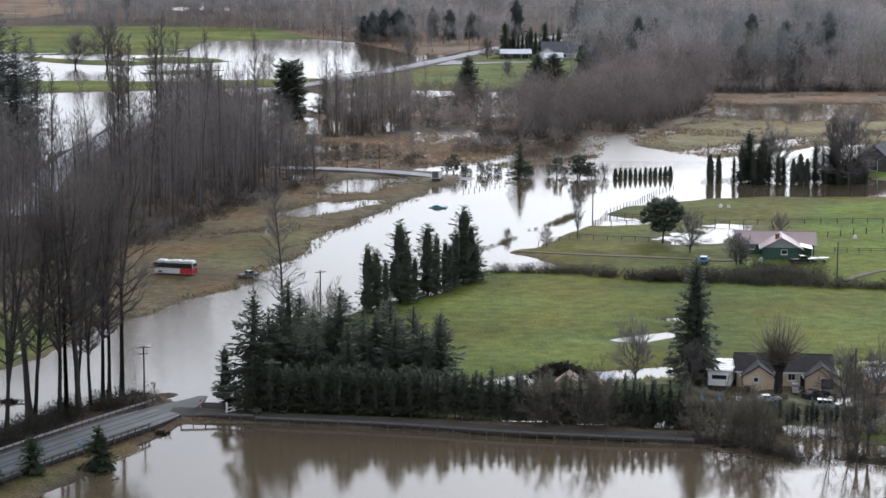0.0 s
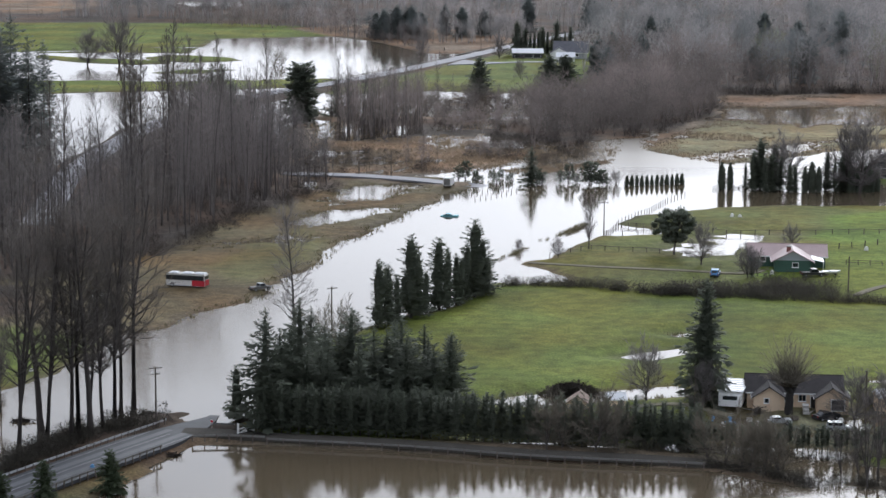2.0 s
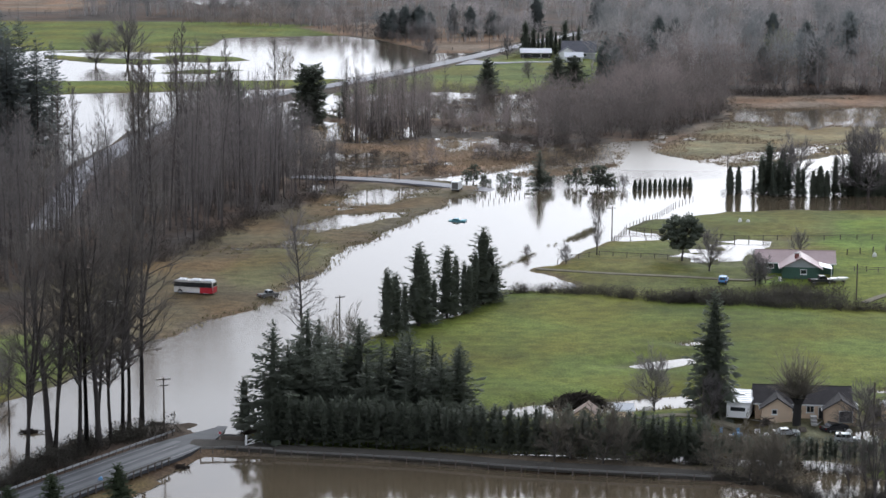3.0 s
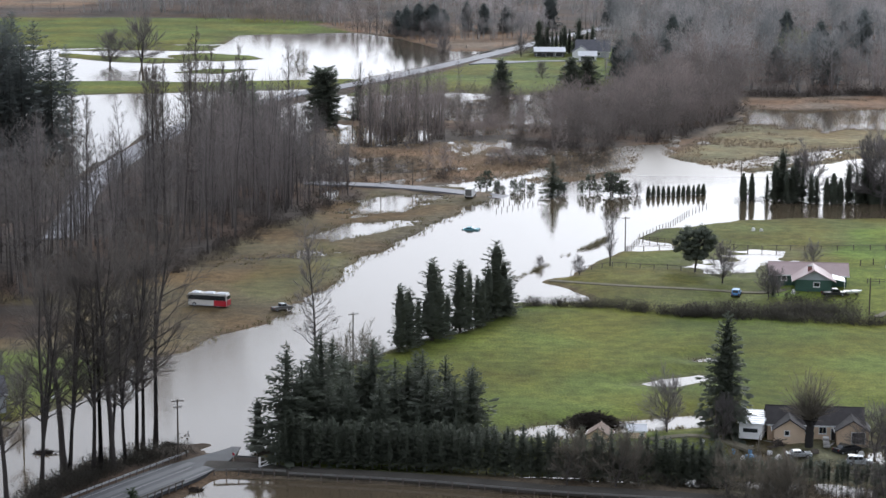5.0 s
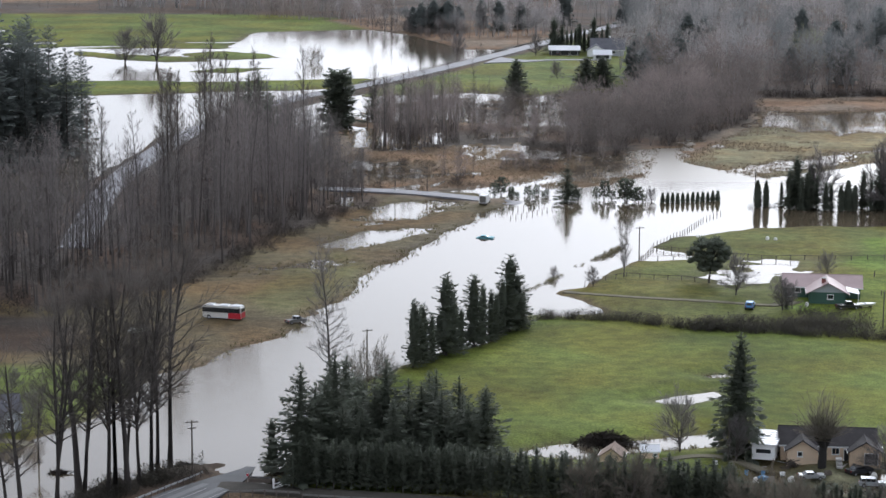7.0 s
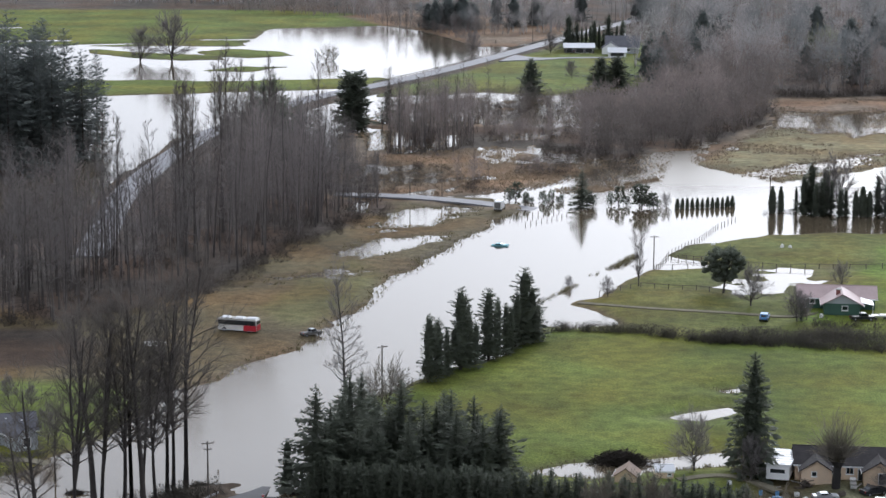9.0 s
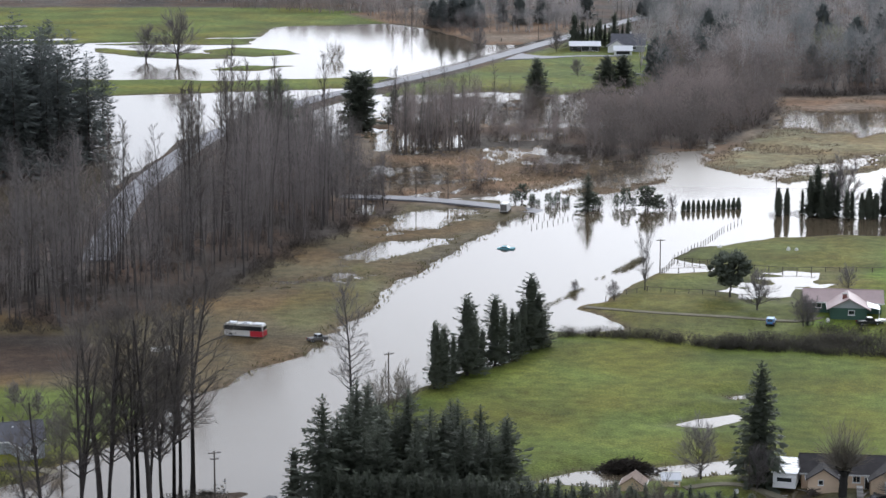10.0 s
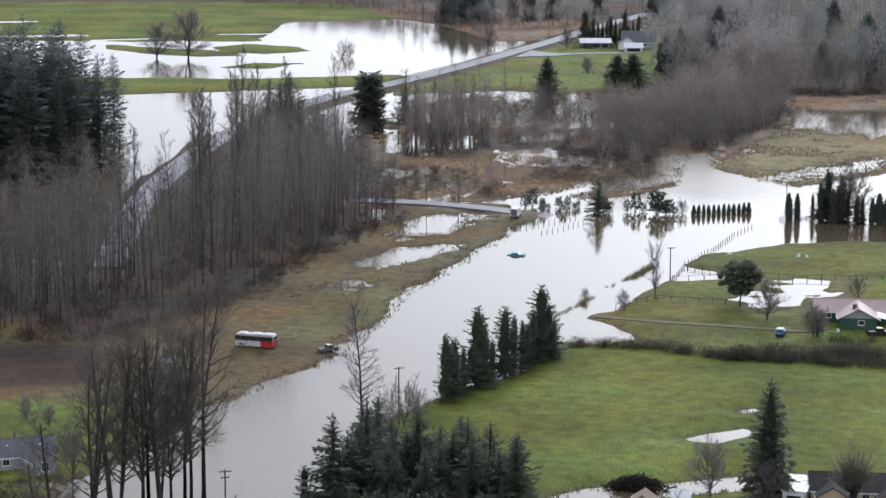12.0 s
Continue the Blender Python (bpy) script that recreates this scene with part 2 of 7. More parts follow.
def water_material():
    """Silty flood water: brown body under a still, slightly rippled surface."""
    m = bpy.data.materials.new("flood_water")
    m.use_nodes = True
    n, l = m.node_tree.nodes, m.node_tree.links
    b = n["Principled BSDF"]
    b.inputs["IOR"].default_value = 1.33
    b.inputs["Specular IOR Level"].default_value = 0.76
    b.inputs["Roughness"].default_value = 0.03
    co = n.new("ShaderNodeTexCoord")
    silt = n.new("ShaderNodeTexNoise")
    silt.inputs["Scale"].default_value, silt.inputs["Detail"].default_value = 0.02, 4
    mix = n.new("ShaderNodeMix")
    mix.data_type = "RGBA"
    mix.inputs[6].default_value, mix.inputs[7].default_value = (0.100, 0.077, 0.049, 1), (0.116, 0.091, 0.060, 1)
    l.new(co.outputs["Object"], silt.inputs["Vector"]), l.new(silt.outputs["Fac"], mix.inputs[0])
    l.new(mix.outputs[2], b.inputs["Base Color"])
    # a breeze ruffles the open channel; water in the lee of trees lies still
    xyz, up, down, gust, breeze = (n.new(k) for k in ("ShaderNodeSeparateXYZ", "ShaderNodeMapRange", "ShaderNodeMapRange", "ShaderNodeTexNoise", "ShaderNodeMath"))
    l.new(co.outputs["Object"], xyz.inputs[0])
    for node, a, c, lo, hi in ((up, 360, 400, 0.02, 0.11), (down, 460, 560, 1.0, 0.3)):
        node.inputs["From Min"].default_value, node.inputs["From Max"].default_value = a, c
        node.inputs["To Min"].default_value, node.inputs["To Max"].default_value = lo, hi
        node.interpolation_type = "SMOOTHSTEP"
        l.new(xyz.outputs["Y"], node.inputs["Value"])
    breeze.operation = "MULTIPLY"
    l.new(up.outputs[0], breeze.inputs[0]), l.new(down.outputs[0], breeze.inputs[1])
    gust.inputs["Scale"].default_value, gust.inputs["Detail"].default_value = 0.025, 3
    wind = n.new("ShaderNodeMath")
    wind.operation = "MULTIPLY_ADD"
    wind.inputs[1].default_value = 0.07
    l.new(gust.outputs["Fac"], wind.inputs[0]), l.new(breeze.outputs[0], wind.inputs[2])
    # the open arm beside the meadow lies in the wind too
    arm = None
    for key, a, c, lo, hi in (("Y", 664, 704, 0.0, 0.24), ("X", 26, 40, 0.0, 1.0), ("Y", 790, 830, 1.0, 0.0)):
        node = n.new("ShaderNodeMapRange")
        node.inputs["From Min"].default_value, node.inputs["From Max"].default_value = a, c
        node.inputs["To Min"].default_value, node.inputs["To Max"].default_value = lo, hi
        l.new(xyz.outputs[key], node.inputs["Value"])
        if arm is None:
            arm = node
        else:
            both_winds = n.new("ShaderNodeMath")
            both_winds.operation = "MULTIPLY"
            l.new(arm.outputs[0], both_winds.inputs[0]), l.new(node.outputs[0], both_winds.inputs[1])
            arm = both_winds
    total = n.new("ShaderNodeMath")
    l.new(wind.outputs[0], total.inputs[0]), l.new(arm.outputs[0], total.inputs[1])
    l.new(total.outputs[0], b.inputs["Roughness"])
    rip, u = n.new("ShaderNodeTexNoise"), n.new("ShaderNodeBump")
    rip.inputs["Scale"].default_value, rip.inputs["Detail"].default_value = 1.6, 3
    u.inputs["Strength"].default_value, u.inputs["Distance"].default_value = 0.10, 0.1
    l.new(co.outputs["Object"], rip.inputs["Vector"]), l.new(rip.outputs["Fac"], u.inputs["Height"])
    l.new(u.outputs[0], b.inputs["Normal"])
    return m


M["ground"], M["water"] = ground_material(), water_material()


# ---- building kit ----
class Shape:
    """Collects vertices and faces of one mesh."""

    def __init__(self):
        self.v, self.f = [], []

    def add(self, verts, faces):
        o = len(self.v)
        self.v += [tuple(p) for p in verts]
        self.f += [tuple(o + i for i in q) for q in faces]
        return self

    def box(self, c, s, rz=0.0, cut=0.0):
        """A box of size s about c with its upright and top edges cut by that many metres."""
        hx, hy, hz = (k / 2 for k in s)
        if cut <= 0:
            ring = [(-hx, -hy), (hx, -hy), (hx, hy), (-hx, hy)]
            rings = [(ring, -hz), (ring, hz)]
        else:
            k = cut
            ring = [(-hx + k, -hy), (hx - k, -hy), (hx, -hy + k), (hx, hy - k), (hx - k, hy), (-hx + k, hy), (-hx, hy - k), (-hx, -hy + k)]
            small = [(x * (1 - k / hx), y * (1 - k / hy)) for x, y in ring]
            rings = [(ring, -hz), (ring, hz - k), (small, hz)]
        return self.rings([[(x, y, z) for x, y in r] for r, z in rings], c, rz)

    def rings(self, rings, c=(0, 0, 0), rz=0.0, caps=True):
        n, co, si = len(rings[0]), math.cos(rz), math.sin(rz)
        verts = [(c[0] + x * co - y * si, c[1] + x * si + y * co, c[2] + z) for r in rings for x, y, z in r]
        faces = [(i * n + j, i * n + (j + 1) % n, (i + 1) * n + (j + 1) % n, (i + 1) * n + j) for i in range(len(rings) - 1) for j in range(n)]
        if caps:
            faces += [tuple(range(n - 1, -1, -1)), tuple((len(rings) - 1) * n + j for j in range(n))]
        return self.add(verts, faces)

    def tube(self, a, b, r0, r1, n=6):
        a, b = Vector(a), Vector(b)
        d = (b - a).normalized()
        s = d.cross(Vector((0.31, 0.17, 0.93))).normalized()
        t = d.cross(s)
        ring = [(math.cos(k * math.tau / n), math.sin(k * math.tau / n)) for k in range(n)]
        rings = [[tuple(p + (s * x + t * y) * r) for x, y in ring] for p, r in ((a, r0), (b, r1))]
        return self.rings(rings)

    def mesh(self, name, material):
        me = bpy.data.meshes.new(name)
        me.from_pydata(self.v, [], self.f)
        bm = bmesh.new()
        bm.from_mesh(me)
        bmesh.ops.recalc_face_normals(bm, faces=bm.faces)
        bm.to_mesh(me)
        bm.free()
        me.materials.append(material)
        return me


def part(name, shape, material, parent, label=""):
    ob = new(name, shape.mesh(name, material) if isinstance(shape, Shape) else shape)
    ob.parent = parent
    return tagged(ob, label)


def thing(name, m, label, category, group="", kind=""):
    ob = new(name)
    ob.matrix_basis = m
    ob.empty_display_size = 0.5
    return tagged(ob, label, category, group, kind)


def tri_mesh(name, verts, tris, material):
    """A mesh of triangles from arrays."""
    me = bpy.data.meshes.new(name)
    me.vertices.add(len(verts))
    me.vertices.foreach_set("co", np.asarray(verts, np.float32).ravel())
    me.loops.add(3 * len(tris))
    me.loops.foreach_set("vertex_index", np.asarray(tris, np.int32).ravel())
    me.polygons.add(len(tris))
    me.polygons.foreach_set("loop_start", np.arange(0, 3 * len(tris), 3, dtype=np.int32))
    me.update(calc_edges=True)
    me.materials.append(material)
    return me


# ---- the lie of the land ----
LATTICE = np.random.RandomState(5).rand(256, 256)


def value_noise(x, y, size, shift=0.0):
    """Smooth noise of -1 to 1 with cells of that size."""
    u, v = x / size + 37.3 + shift, y / size + 11.7 + shift * 1.7
    i, j = np.floor(u).astype(int), np.floor(v).astype(int)
    fu, fv = u - i, v - j
    fu, fv = fu * fu * (3 - 2 * fu), fv * fv * (3 - 2 * fv)
    a, b = LATTICE[i % 256, j % 256], LATTICE[(i + 1) % 256, j % 256]
    c, d = LATTICE[i % 256, (j + 1) % 256], LATTICE[(i + 1) % 256, (j + 1) % 256]
    return 2 * ((a * (1 - fu) + b * fu) * (1 - fv) + (c * (1 - fu) + d * fu) * fv) - 1


def rough(x, y, shift=0.0):
    return 0.5 * value_noise(x, y, 23, shift) + 0.3 * value_noise(x, y, 8.5, shift + 3) + 0.2 * value_noise(x, y, 3.6, shift + 7)


def inside(x, y, poly):
    """Metres to the outline of a polygon, positive within."""
    best, odd = np.full(x.shape, 1e9), np.zeros(x.shape, bool)
    for (ax, ay), (bx, by) in zip(poly, poly[1:] + poly[:1]):
        dx, dy = bx - ax, by - ay
        t = np.clip(((x - ax) * dx + (y - ay) * dy) / (dx * dx + dy * dy), 0, 1)
        best = np.minimum(best, np.hypot(x - ax - t * dx, y - ay - t * dy))
        odd ^= ((ay > y) != (by > y)) & (x < dx * (y - ay) / (dy if dy else 1e-9) + ax)
    return np.where(odd, best, -best)


GREEN, LUSH, OLIVE, LAWN = (0.112, 0.143, 0.031), (0.122, 0.178, 0.033), (0.122, 0.115, 0.05), (0.116, 0.130, 0.038)
YARD = (0.112, 0.108, 0.062)
BANK_AND_REFLECTION = (0.062, 0.05, 0.040)
DRY, SILT = (0.205, 0.188, 0.105), (0.19, 0.145, 0.105)
BROWN, STRAW, LITTER, MUD = (0.118, 0.098, 0.055), (0.212, 0.166, 0.120), (0.085, 0.072, 0.062), (0.10, 0.086, 0.064)
LAND, POOLS, BOGS = [], [], []


def plot(outline, top, bank, uneven, cover):
    """A piece of land: height over the flood, metres in which its bank rises, unevenness, plant cover."""
    LAND.append((outline, top, bank, uneven, cover))


plot([(-62, 436), (-58, 449), (-54, 460), (-46, 470), (-43, 474), (-45, 480), (-42, 492), (-37, 522), (-31, 556), (-22, 590), (-16, 607), (-9, 633), (-6, 650), (-8, 668), (-40, 674), (-56, 705), (-74, 780), (-98, 845), (-128, 800), (-131, 700), (-128, 600), (-150, 540), (-260, 500), (-320, 420), (-300, 330), (-112, 345), (-95, 362), (-86, 372), (-79, 385), (-74, 402), (-72, 420)], 0.5, 14, 0.34, BROWN)
plot([(-64, 505), (-50, 484), (-41, 505), (-36, 545), (-46, 566), (-58, 540)], 0.5, 10, 0.3, OLIVE)
plot([(-260, 470), (-124, 500), (-104, 486), (-92, 500), (-80, 520), (-70, 552), (-62, 590), (-50, 626), (-42, 648), (-42, 672), (-58, 702), (-74, 780), (-98, 845), (-128, 800), (-131, 700), (-128, 600), (-150, 560), (-260, 700)], 0.7, 8, 0.4, LITTER)
plot([(-300, 330), (-112, 345), (-95, 362), (-86, 372), (-79, 385), (-75, 402), (-74, 418), (-84, 428), (-110, 432), (-300, 440)], 1.0, 8, 0.2, GREEN)
plot([(-120, 235), (-82, 235), (-61.5, 298), (-52, 320), (-47.5, 336), (-45, 343), (-42, 356), (-46, 362), (-56, 362), (-61, 360), (-67, 350), (-71, 340), (-75, 325), (-84, 300), (-125, 240)], 1.0, 4, 0.15, BANK_AND_REFLECTION)
plot([(-46, 342.2), (-40, 343.2), (-35, 343.2), (-12, 339.4), (5, 334.6), (22, 331.8), (36, 329.6), (42, 333), (36, 340), (8, 344), (-34, 350), (-48, 350)], 0.75, 2.5, 0.05, MUD)
plot([(-36, 349), (-38, 356), (-37, 380), (-37, 405), (-31, 424), (-20, 441), (-8, 463), (2, 484), (3, 489), (19, 490), (60, 500), (180, 500), (200, 330), (62, 330), (44, 336), (36, 341), (6, 345)], 0.9, 9, 0.22, GREEN)
plot([(26, 344), (34, 356), (33, 366), (42, 376), (66, 372), (82, 362), (80, 336), (44, 338)], 0.9, 9, 0.2, YARD)
plot([(2, 484), (12, 491), (19, 492), (15, 505), (9, 513), (15, 522), (23, 539), (30, 557), (44, 560), (41, 569), (32, 577), (41, 595), (56, 606), (80, 613), (140, 620), (220, 610), (200, 470), (70, 466), (21, 480)], 0.8, 9, 0.22, LAWN)
plot([(60, 500), (80, 545), (90, 590), (120, 606), (220, 600), (200, 470), (70, 470)], 0.9, 9, 0.15, LUSH)
plot([(50, 746), (63, 722), (76, 704), (95, 722), (112, 742), (160, 760), (240, 800), (260, 960), (137, 948), (97, 938), (88, 850), (70, 803)], 0.35, 16, 0.42, DRY)
plot([(82, 868), (100, 880), (240, 905), (260, 960), (137, 950), (97, 940)], 0.4, 10, 0.4, SILT)
plot([(-42, 668), (-10, 675), (14, 692), (44, 732), (54, 748), (72, 803), (90, 852), (99, 940), (62, 1010), (36, 968), (5, 944), (-20, 940), (-62, 905), (-70, 790), (-58, 705)], 0.10, 10, 0.62, STRAW)
plot([(-50, 755), (-33, 758), (-18, 782), (0, 778), (14, 742), (28, 746), (42, 778), (56, 782), (86, 855), (95, 905), (70, 930), (51, 900), (16, 840), (-20, 838), (-54, 834)], 0.3, 10, 0.5, LITTER)
# far lawn: green muted, with haze put into its cover colour
plot([(-70, 932), (-48, 1012), (-24, 1085), (22, 1236), (60, 1260), (75, 1120), (62, 1010), (36, 966), (5, 944), (-20, 955), (-52, 932)], 1.1, 8, 0.1, (0.125, 0.158, 0.045))
plot([(-270, 985), (-196, 991), (-131, 990), (-70, 1010), (-58, 996), (-80, 962), (-182, 927), (-275, 920)], 0.6, 6, 0.15, GREEN)
plot([(-520, 1120), (-330, 1150), (-228, 1150), (-152, 1158), (-146, 1262), (-116, 1278), (-84, 1296), (-58, 1335), (-60, 1480), (-520, 1480)], 0.7, 20, 0.36, GREEN)
plot([(-520, 1380), (-150, 1395), (-60, 1330), (-10, 1240), (30, 1238), (70, 1120), (62, 1005), (97, 938), (137, 946), (300, 955), (420, 900), (420, 1500), (-520, 1500)], 0.8, 12, 0.5, LITTER)
plot([(-2600, 1490), (2600, 1490), (2600, 4600), (-2600, 4600)], 1.2, 20, 0.3, LITTER)
plot([(230, 240), (2600, 240), (2600, 1500), (260, 1500)], 1.2, 40, 0.3, OLIVE)
plot([(-2600, 240), (-330, 300), (-290, 480), (-240, 720), (-330, 900), (-540, 1100), (-540, 1500), (-2600, 1500)], 1.2, 20, 0.3, OLIVE)
plot([(-210, 640), (-162, 690), (-158, 790), (-170, 830), (-220, 840), (-280, 700)], 0.8, 8, 0.2, LITTER)
plot([(-119, 556), (-124, 600), (-129, 650), (-130, 700), (-128, 762), (-124, 808), (-112, 870), (-96, 927), (-80, 961), (-54, 1026), (-30, 1095), (-8, 1162), (16, 1240), (52, 1344), (68, 1338), (32, 1232), (8, 1157), (-14, 1088), (-38, 1018), (-64, 953), (-80, 921), (-96, 866), (-108, 804), (-112, 758), (-114, 700), (-113, 650), (-108, 600), (-104, 556)], 1.35, 3, 0.1, LITTER)
plot([(-62, 672), (-41, 671), (-28, 667), (-17, 662), (-6, 657), (-4, 650), (-10, 647), (-22, 652), (-32, 657), (-42, 660), (-62, 662)], 0.9, 2, 0.1, STRAW)
plot([(-88, 235), (-80, 235), (-66, 285), (-55, 311), (-48.5, 326), (-51.5, 327), (-59, 312), (-71, 285)], 1.0, 3, 0.12, OLIVE)
plot([(-116, 1350), (-92, 1300), (-67, 1264), (-46, 1210), (-31, 1168), (-12, 1168), (20, 1250), (-10, 1340), (-80, 1400)], 0.8, 4, 0.15, SILT)
plot([(30, 332), (38, 325.5), (45, 321), (47, 322.5), (41, 329), (36, 333)], 0.45, 3, 0.25, MUD)
plot([(52, 322), (60, 318.5), (76, 315), (76, 321), (60, 323.5), (54, 324)], 0.3, 3, 0.2, MUD)
plot([(112, 652), (150, 640), (170, 680), (150, 735), (120, 700)], 0.6, 6, 0.2, LUSH)
# a flooded hollow drawn as ground, the dark wood's reflection put into its colour
plot([(-124, 480), (-98, 480), (-92, 464), (-94, 446), (-110, 440), (-132, 452)], 0.3, 5, 0.05, BANK_AND_REFLECTION)
plot([(5.4, 687.5), (21, 700), (38, 717), (39, 706), (20.8, 684.2), (7, 678.2)], 0.06, 4, 0.5, STRAW)
plot([(-13, 716), (4, 724), (13, 718), (2, 706), (-13, 703)], 0.06, 4, 0.5, STRAW)
plot([(-440, 1490), (-290, 1490), (-268, 1560), (-270, 1800), (-480, 1800)], 1.3, 20, 0.2, SILT)
plot([(-229, 1140), (-199, 1121), (-173, 1114), (-155, 1106), (-149, 1084), (-171, 1083), (-197, 1092), (-220, 1111)], 0.55, 5, 0.2, GREEN)
plot([(-171, 1128), (-155, 1145), (-130, 1131), (-119, 1111), (-140, 1096), (-162, 1106)], 0.55, 5, 0.2, GREEN)
plot([(-152, 1034), (-140, 1056), (-114, 1055), (-132, 1031)], 0.55, 5, 0.2, GREEN)

POOLS.append([(23.5, 410), (29, 415), (37, 419.5), (38, 414.5), (31, 408.5)])
POOLS.append([(-1, 372), (6, 378.5), (20, 382), (34.5, 388), (35.5, 379), (22, 375), (10, 369.5)])
POOLS.append([(28, 559.5), (44, 561), (44, 565), (33, 570)])
POOLS.append([(40, 351.5), (46, 354), (60, 352.5), (60, 350), (46, 351)])
POOLS.append([(62, 364), (66, 366), (76, 358), (74, 346), (64, 350)])
POOLS.append([(38, 360.5), (41.5, 361), (42, 355), (39, 354.5)])
POOLS.append([(57, 362), (62, 363), (62, 353), (57, 354)])
POOLS.append([(28, 345.5), (37, 344), (47, 343), (48, 340), (36, 339.5), (28, 341)])
POOLS.append([(36, 432), (40, 434), (41, 432.5), (37, 430.5)])
POOLS.append([(66, 392), (74, 394), (86, 392), (74, 390)])
POOLS.append([(-64, 360), (-60, 357), (-62, 352), (-66, 354)])
POOLS.append([(-330, 1168), (-250, 1190), (-240, 1180), (-320, 1156)])
POOLS.append([(-240, 1160), (-205, 1172), (-204, 1166), (-236, 1154)])
POOLS.append([(-420, 1240), (-290, 1268), (-286, 1256), (-420, 1222)])
POOLS.append([(-180, 1196), (-150, 1200), (-150, 1194), (-178, 1190)])
POOLS.append([(-42.6, 621.7), (-38.5, 645.9), (-32.3, 650.8), (-23.2, 646.9), (-27.4, 621.7), (-38.3, 615.8)])
POOLS.append([(-47.1, 581.3), (-43, 595.6), (-29.8, 600.3), (-27.5, 595.6), (-31.9, 584.1), (-42.7, 570.7)])
POOLS.append([(37.4, 357.6), (42.4, 364.8), (43.2, 359.9), (44.4, 354.9), (40.1, 353.4)])
POOLS.append([(38.9, 337.7), (49.2, 344), (57.3, 340.4), (55.1, 326.8), (49.3, 326.6), (38.9, 330.5)])

# pools among the marsh plants
GLEAMS = [
    [(-71, 917), (-65, 931), (-56, 939), (-46, 943), (-45, 922), (-54, 900), (-60, 878), (-62, 861), (-66, 861)],
    [(-21, 930), (-14, 944), (-9, 934), (-18, 913)],
    [(-8, 906), (4, 918), (18, 926), (20, 885), (6, 879), (-7, 889)],
    [(23, 934), (29, 942), (30, 921), (24, 917)],
    [(-63, 823), (-58, 830), (-53, 772), (-58, 773)],
    [(-54, 815), (-49, 821), (-46, 775), (-50, 776)],
    [(-34, 810), (-29, 818), (-28, 784), (-33, 780)],
    [(-14, 776), (-8, 782), (-7, 756), (-12, 744)],
    [(-4, 783), (-1, 790), (0, 762)],
    [(12, 735), (16, 745), (15, 727)],
    [(17, 753), (22, 761), (21, 731), (17, 727)],
    [(-40.9, 676.4), (-30.5, 687.5), (-30.7, 672.9), (-39.4, 671.4)],
    [(-28.5, 682.3), (-22.9, 698.7), (-23, 691.1), (-27, 678.3)],
    [(-54.9, 645.1), (-52.2, 662.6), (-48.8, 658.9), (-49, 639.8)],
    [(-59, 706), (-54, 723), (-52.8, 699.1), (-56.3, 692.3)],
    [(45, 776), (54, 779), (52, 701), (37, 700)],
    [(89, 861), (94, 883), (107, 884), (106, 846), (87, 840)],
    [(112, 881), (130, 894), (120, 826), (113, 814), (113, 844)],
    [(54, 700), (67, 722), (86, 751), (85, 740), (72, 720), (61.1, 698.3)],
    [(-13.4, 679.1), (-2.4, 687), (14, 713), (16.8, 700), (3.7, 682.2), (-3, 659.6), (-12.1, 659.1)],
    [(23, 710), (33, 719), (34, 705), (23.8, 698.2)],
]
POOLS += GLEAMS
POOLS.append([(-230, 1660), (-180, 1660), (-170, 1600), (-205, 1590)])

# shallow, ragged flooding in rough grass
BOGS.append([(38, 533), (43, 542), (53, 548), (60, 562), (72, 564), (70, 552), (63, 539), (58, 528), (46, 525)])
BOGS.append([(-6, 676), (16, 690), (40, 712), (44, 746), (20, 742), (2, 704)])
BOGS.append([(-45, 618), (-37, 640), (-22, 654), (-19, 645), (-32, 616), (-42, 609)])
BOGS.append([(-48, 572), (-51, 584), (-42, 598), (-24, 609), (-20, 601), (-31, 589), (-43, 570)])
BOGS.append([(-70, 530), (-62, 545), (-50, 556), (-44, 552), (-56, 540), (-62, 528)])
BOGS.append([(-40, 670), (-33, 679), (-23, 678), (-30, 670)])
BOGS.append([(-64, 818), (-51, 826), (-44, 762), (-59, 778)])
BOGS.append([(-17, 762), (-9, 767), (-7, 747), (-14, 738)])
BOGS.append([(11, 724), (17, 747), (22, 734)])
BOGS.append([(-70, 862), (-40, 884), (-10, 900), (17, 878), (22, 908), (4, 922), (-10, 914), (-29, 916), (-49, 910), (-62, 892)])
BOGS.append([(58, 704), (80, 742), (96, 757), (99, 751), (83, 730), (65, 688)])
BOGS.append([(89, 878), (106, 861), (121, 845), (150, 850), (130, 891), (97, 895)])
BOGS.append([(4, 690), (22, 700), (34, 716), (22, 706), (6, 696)])
BOGS.append([(-30, 700), (-14, 704), (-8, 712), (-26, 712)])
BOGS.append([(-22, 768), (-16, 786), (-11, 780), (-10, 764), (-14, 752)])
BOGS.append([(10, 738), (15, 725), (24, 752), (16, 756)])
BOGS.append([(54, 692), (56, 708), (77, 738), (112, 772), (110, 750), (79, 722)])
BOGS.append([(88, 842), (90, 866), (132, 902), (160, 900), (150, 830), (118, 824)])
BOGS.append([(36, 722), (46, 752), (56, 800), (62, 800), (54, 752), (44, 724)])
BOGS.append([(-18, 796), (-4, 800), (10, 812), (12, 830), (-10, 826)])
BOGS.append([(-46, 770), (-36, 776), (-30, 800), (-42, 806)])
BOGS.append([(14, 700), (30, 724), (46, 746), (52, 782), (40, 770), (22, 744), (10, 716)])
BOGS.append([(-60, 844), (-20, 846), (20, 852), (30, 880), (0, 896), (-56, 880)])
BOGS.append([(-52, 712), (-40, 722), (-36, 716), (-48, 706)])
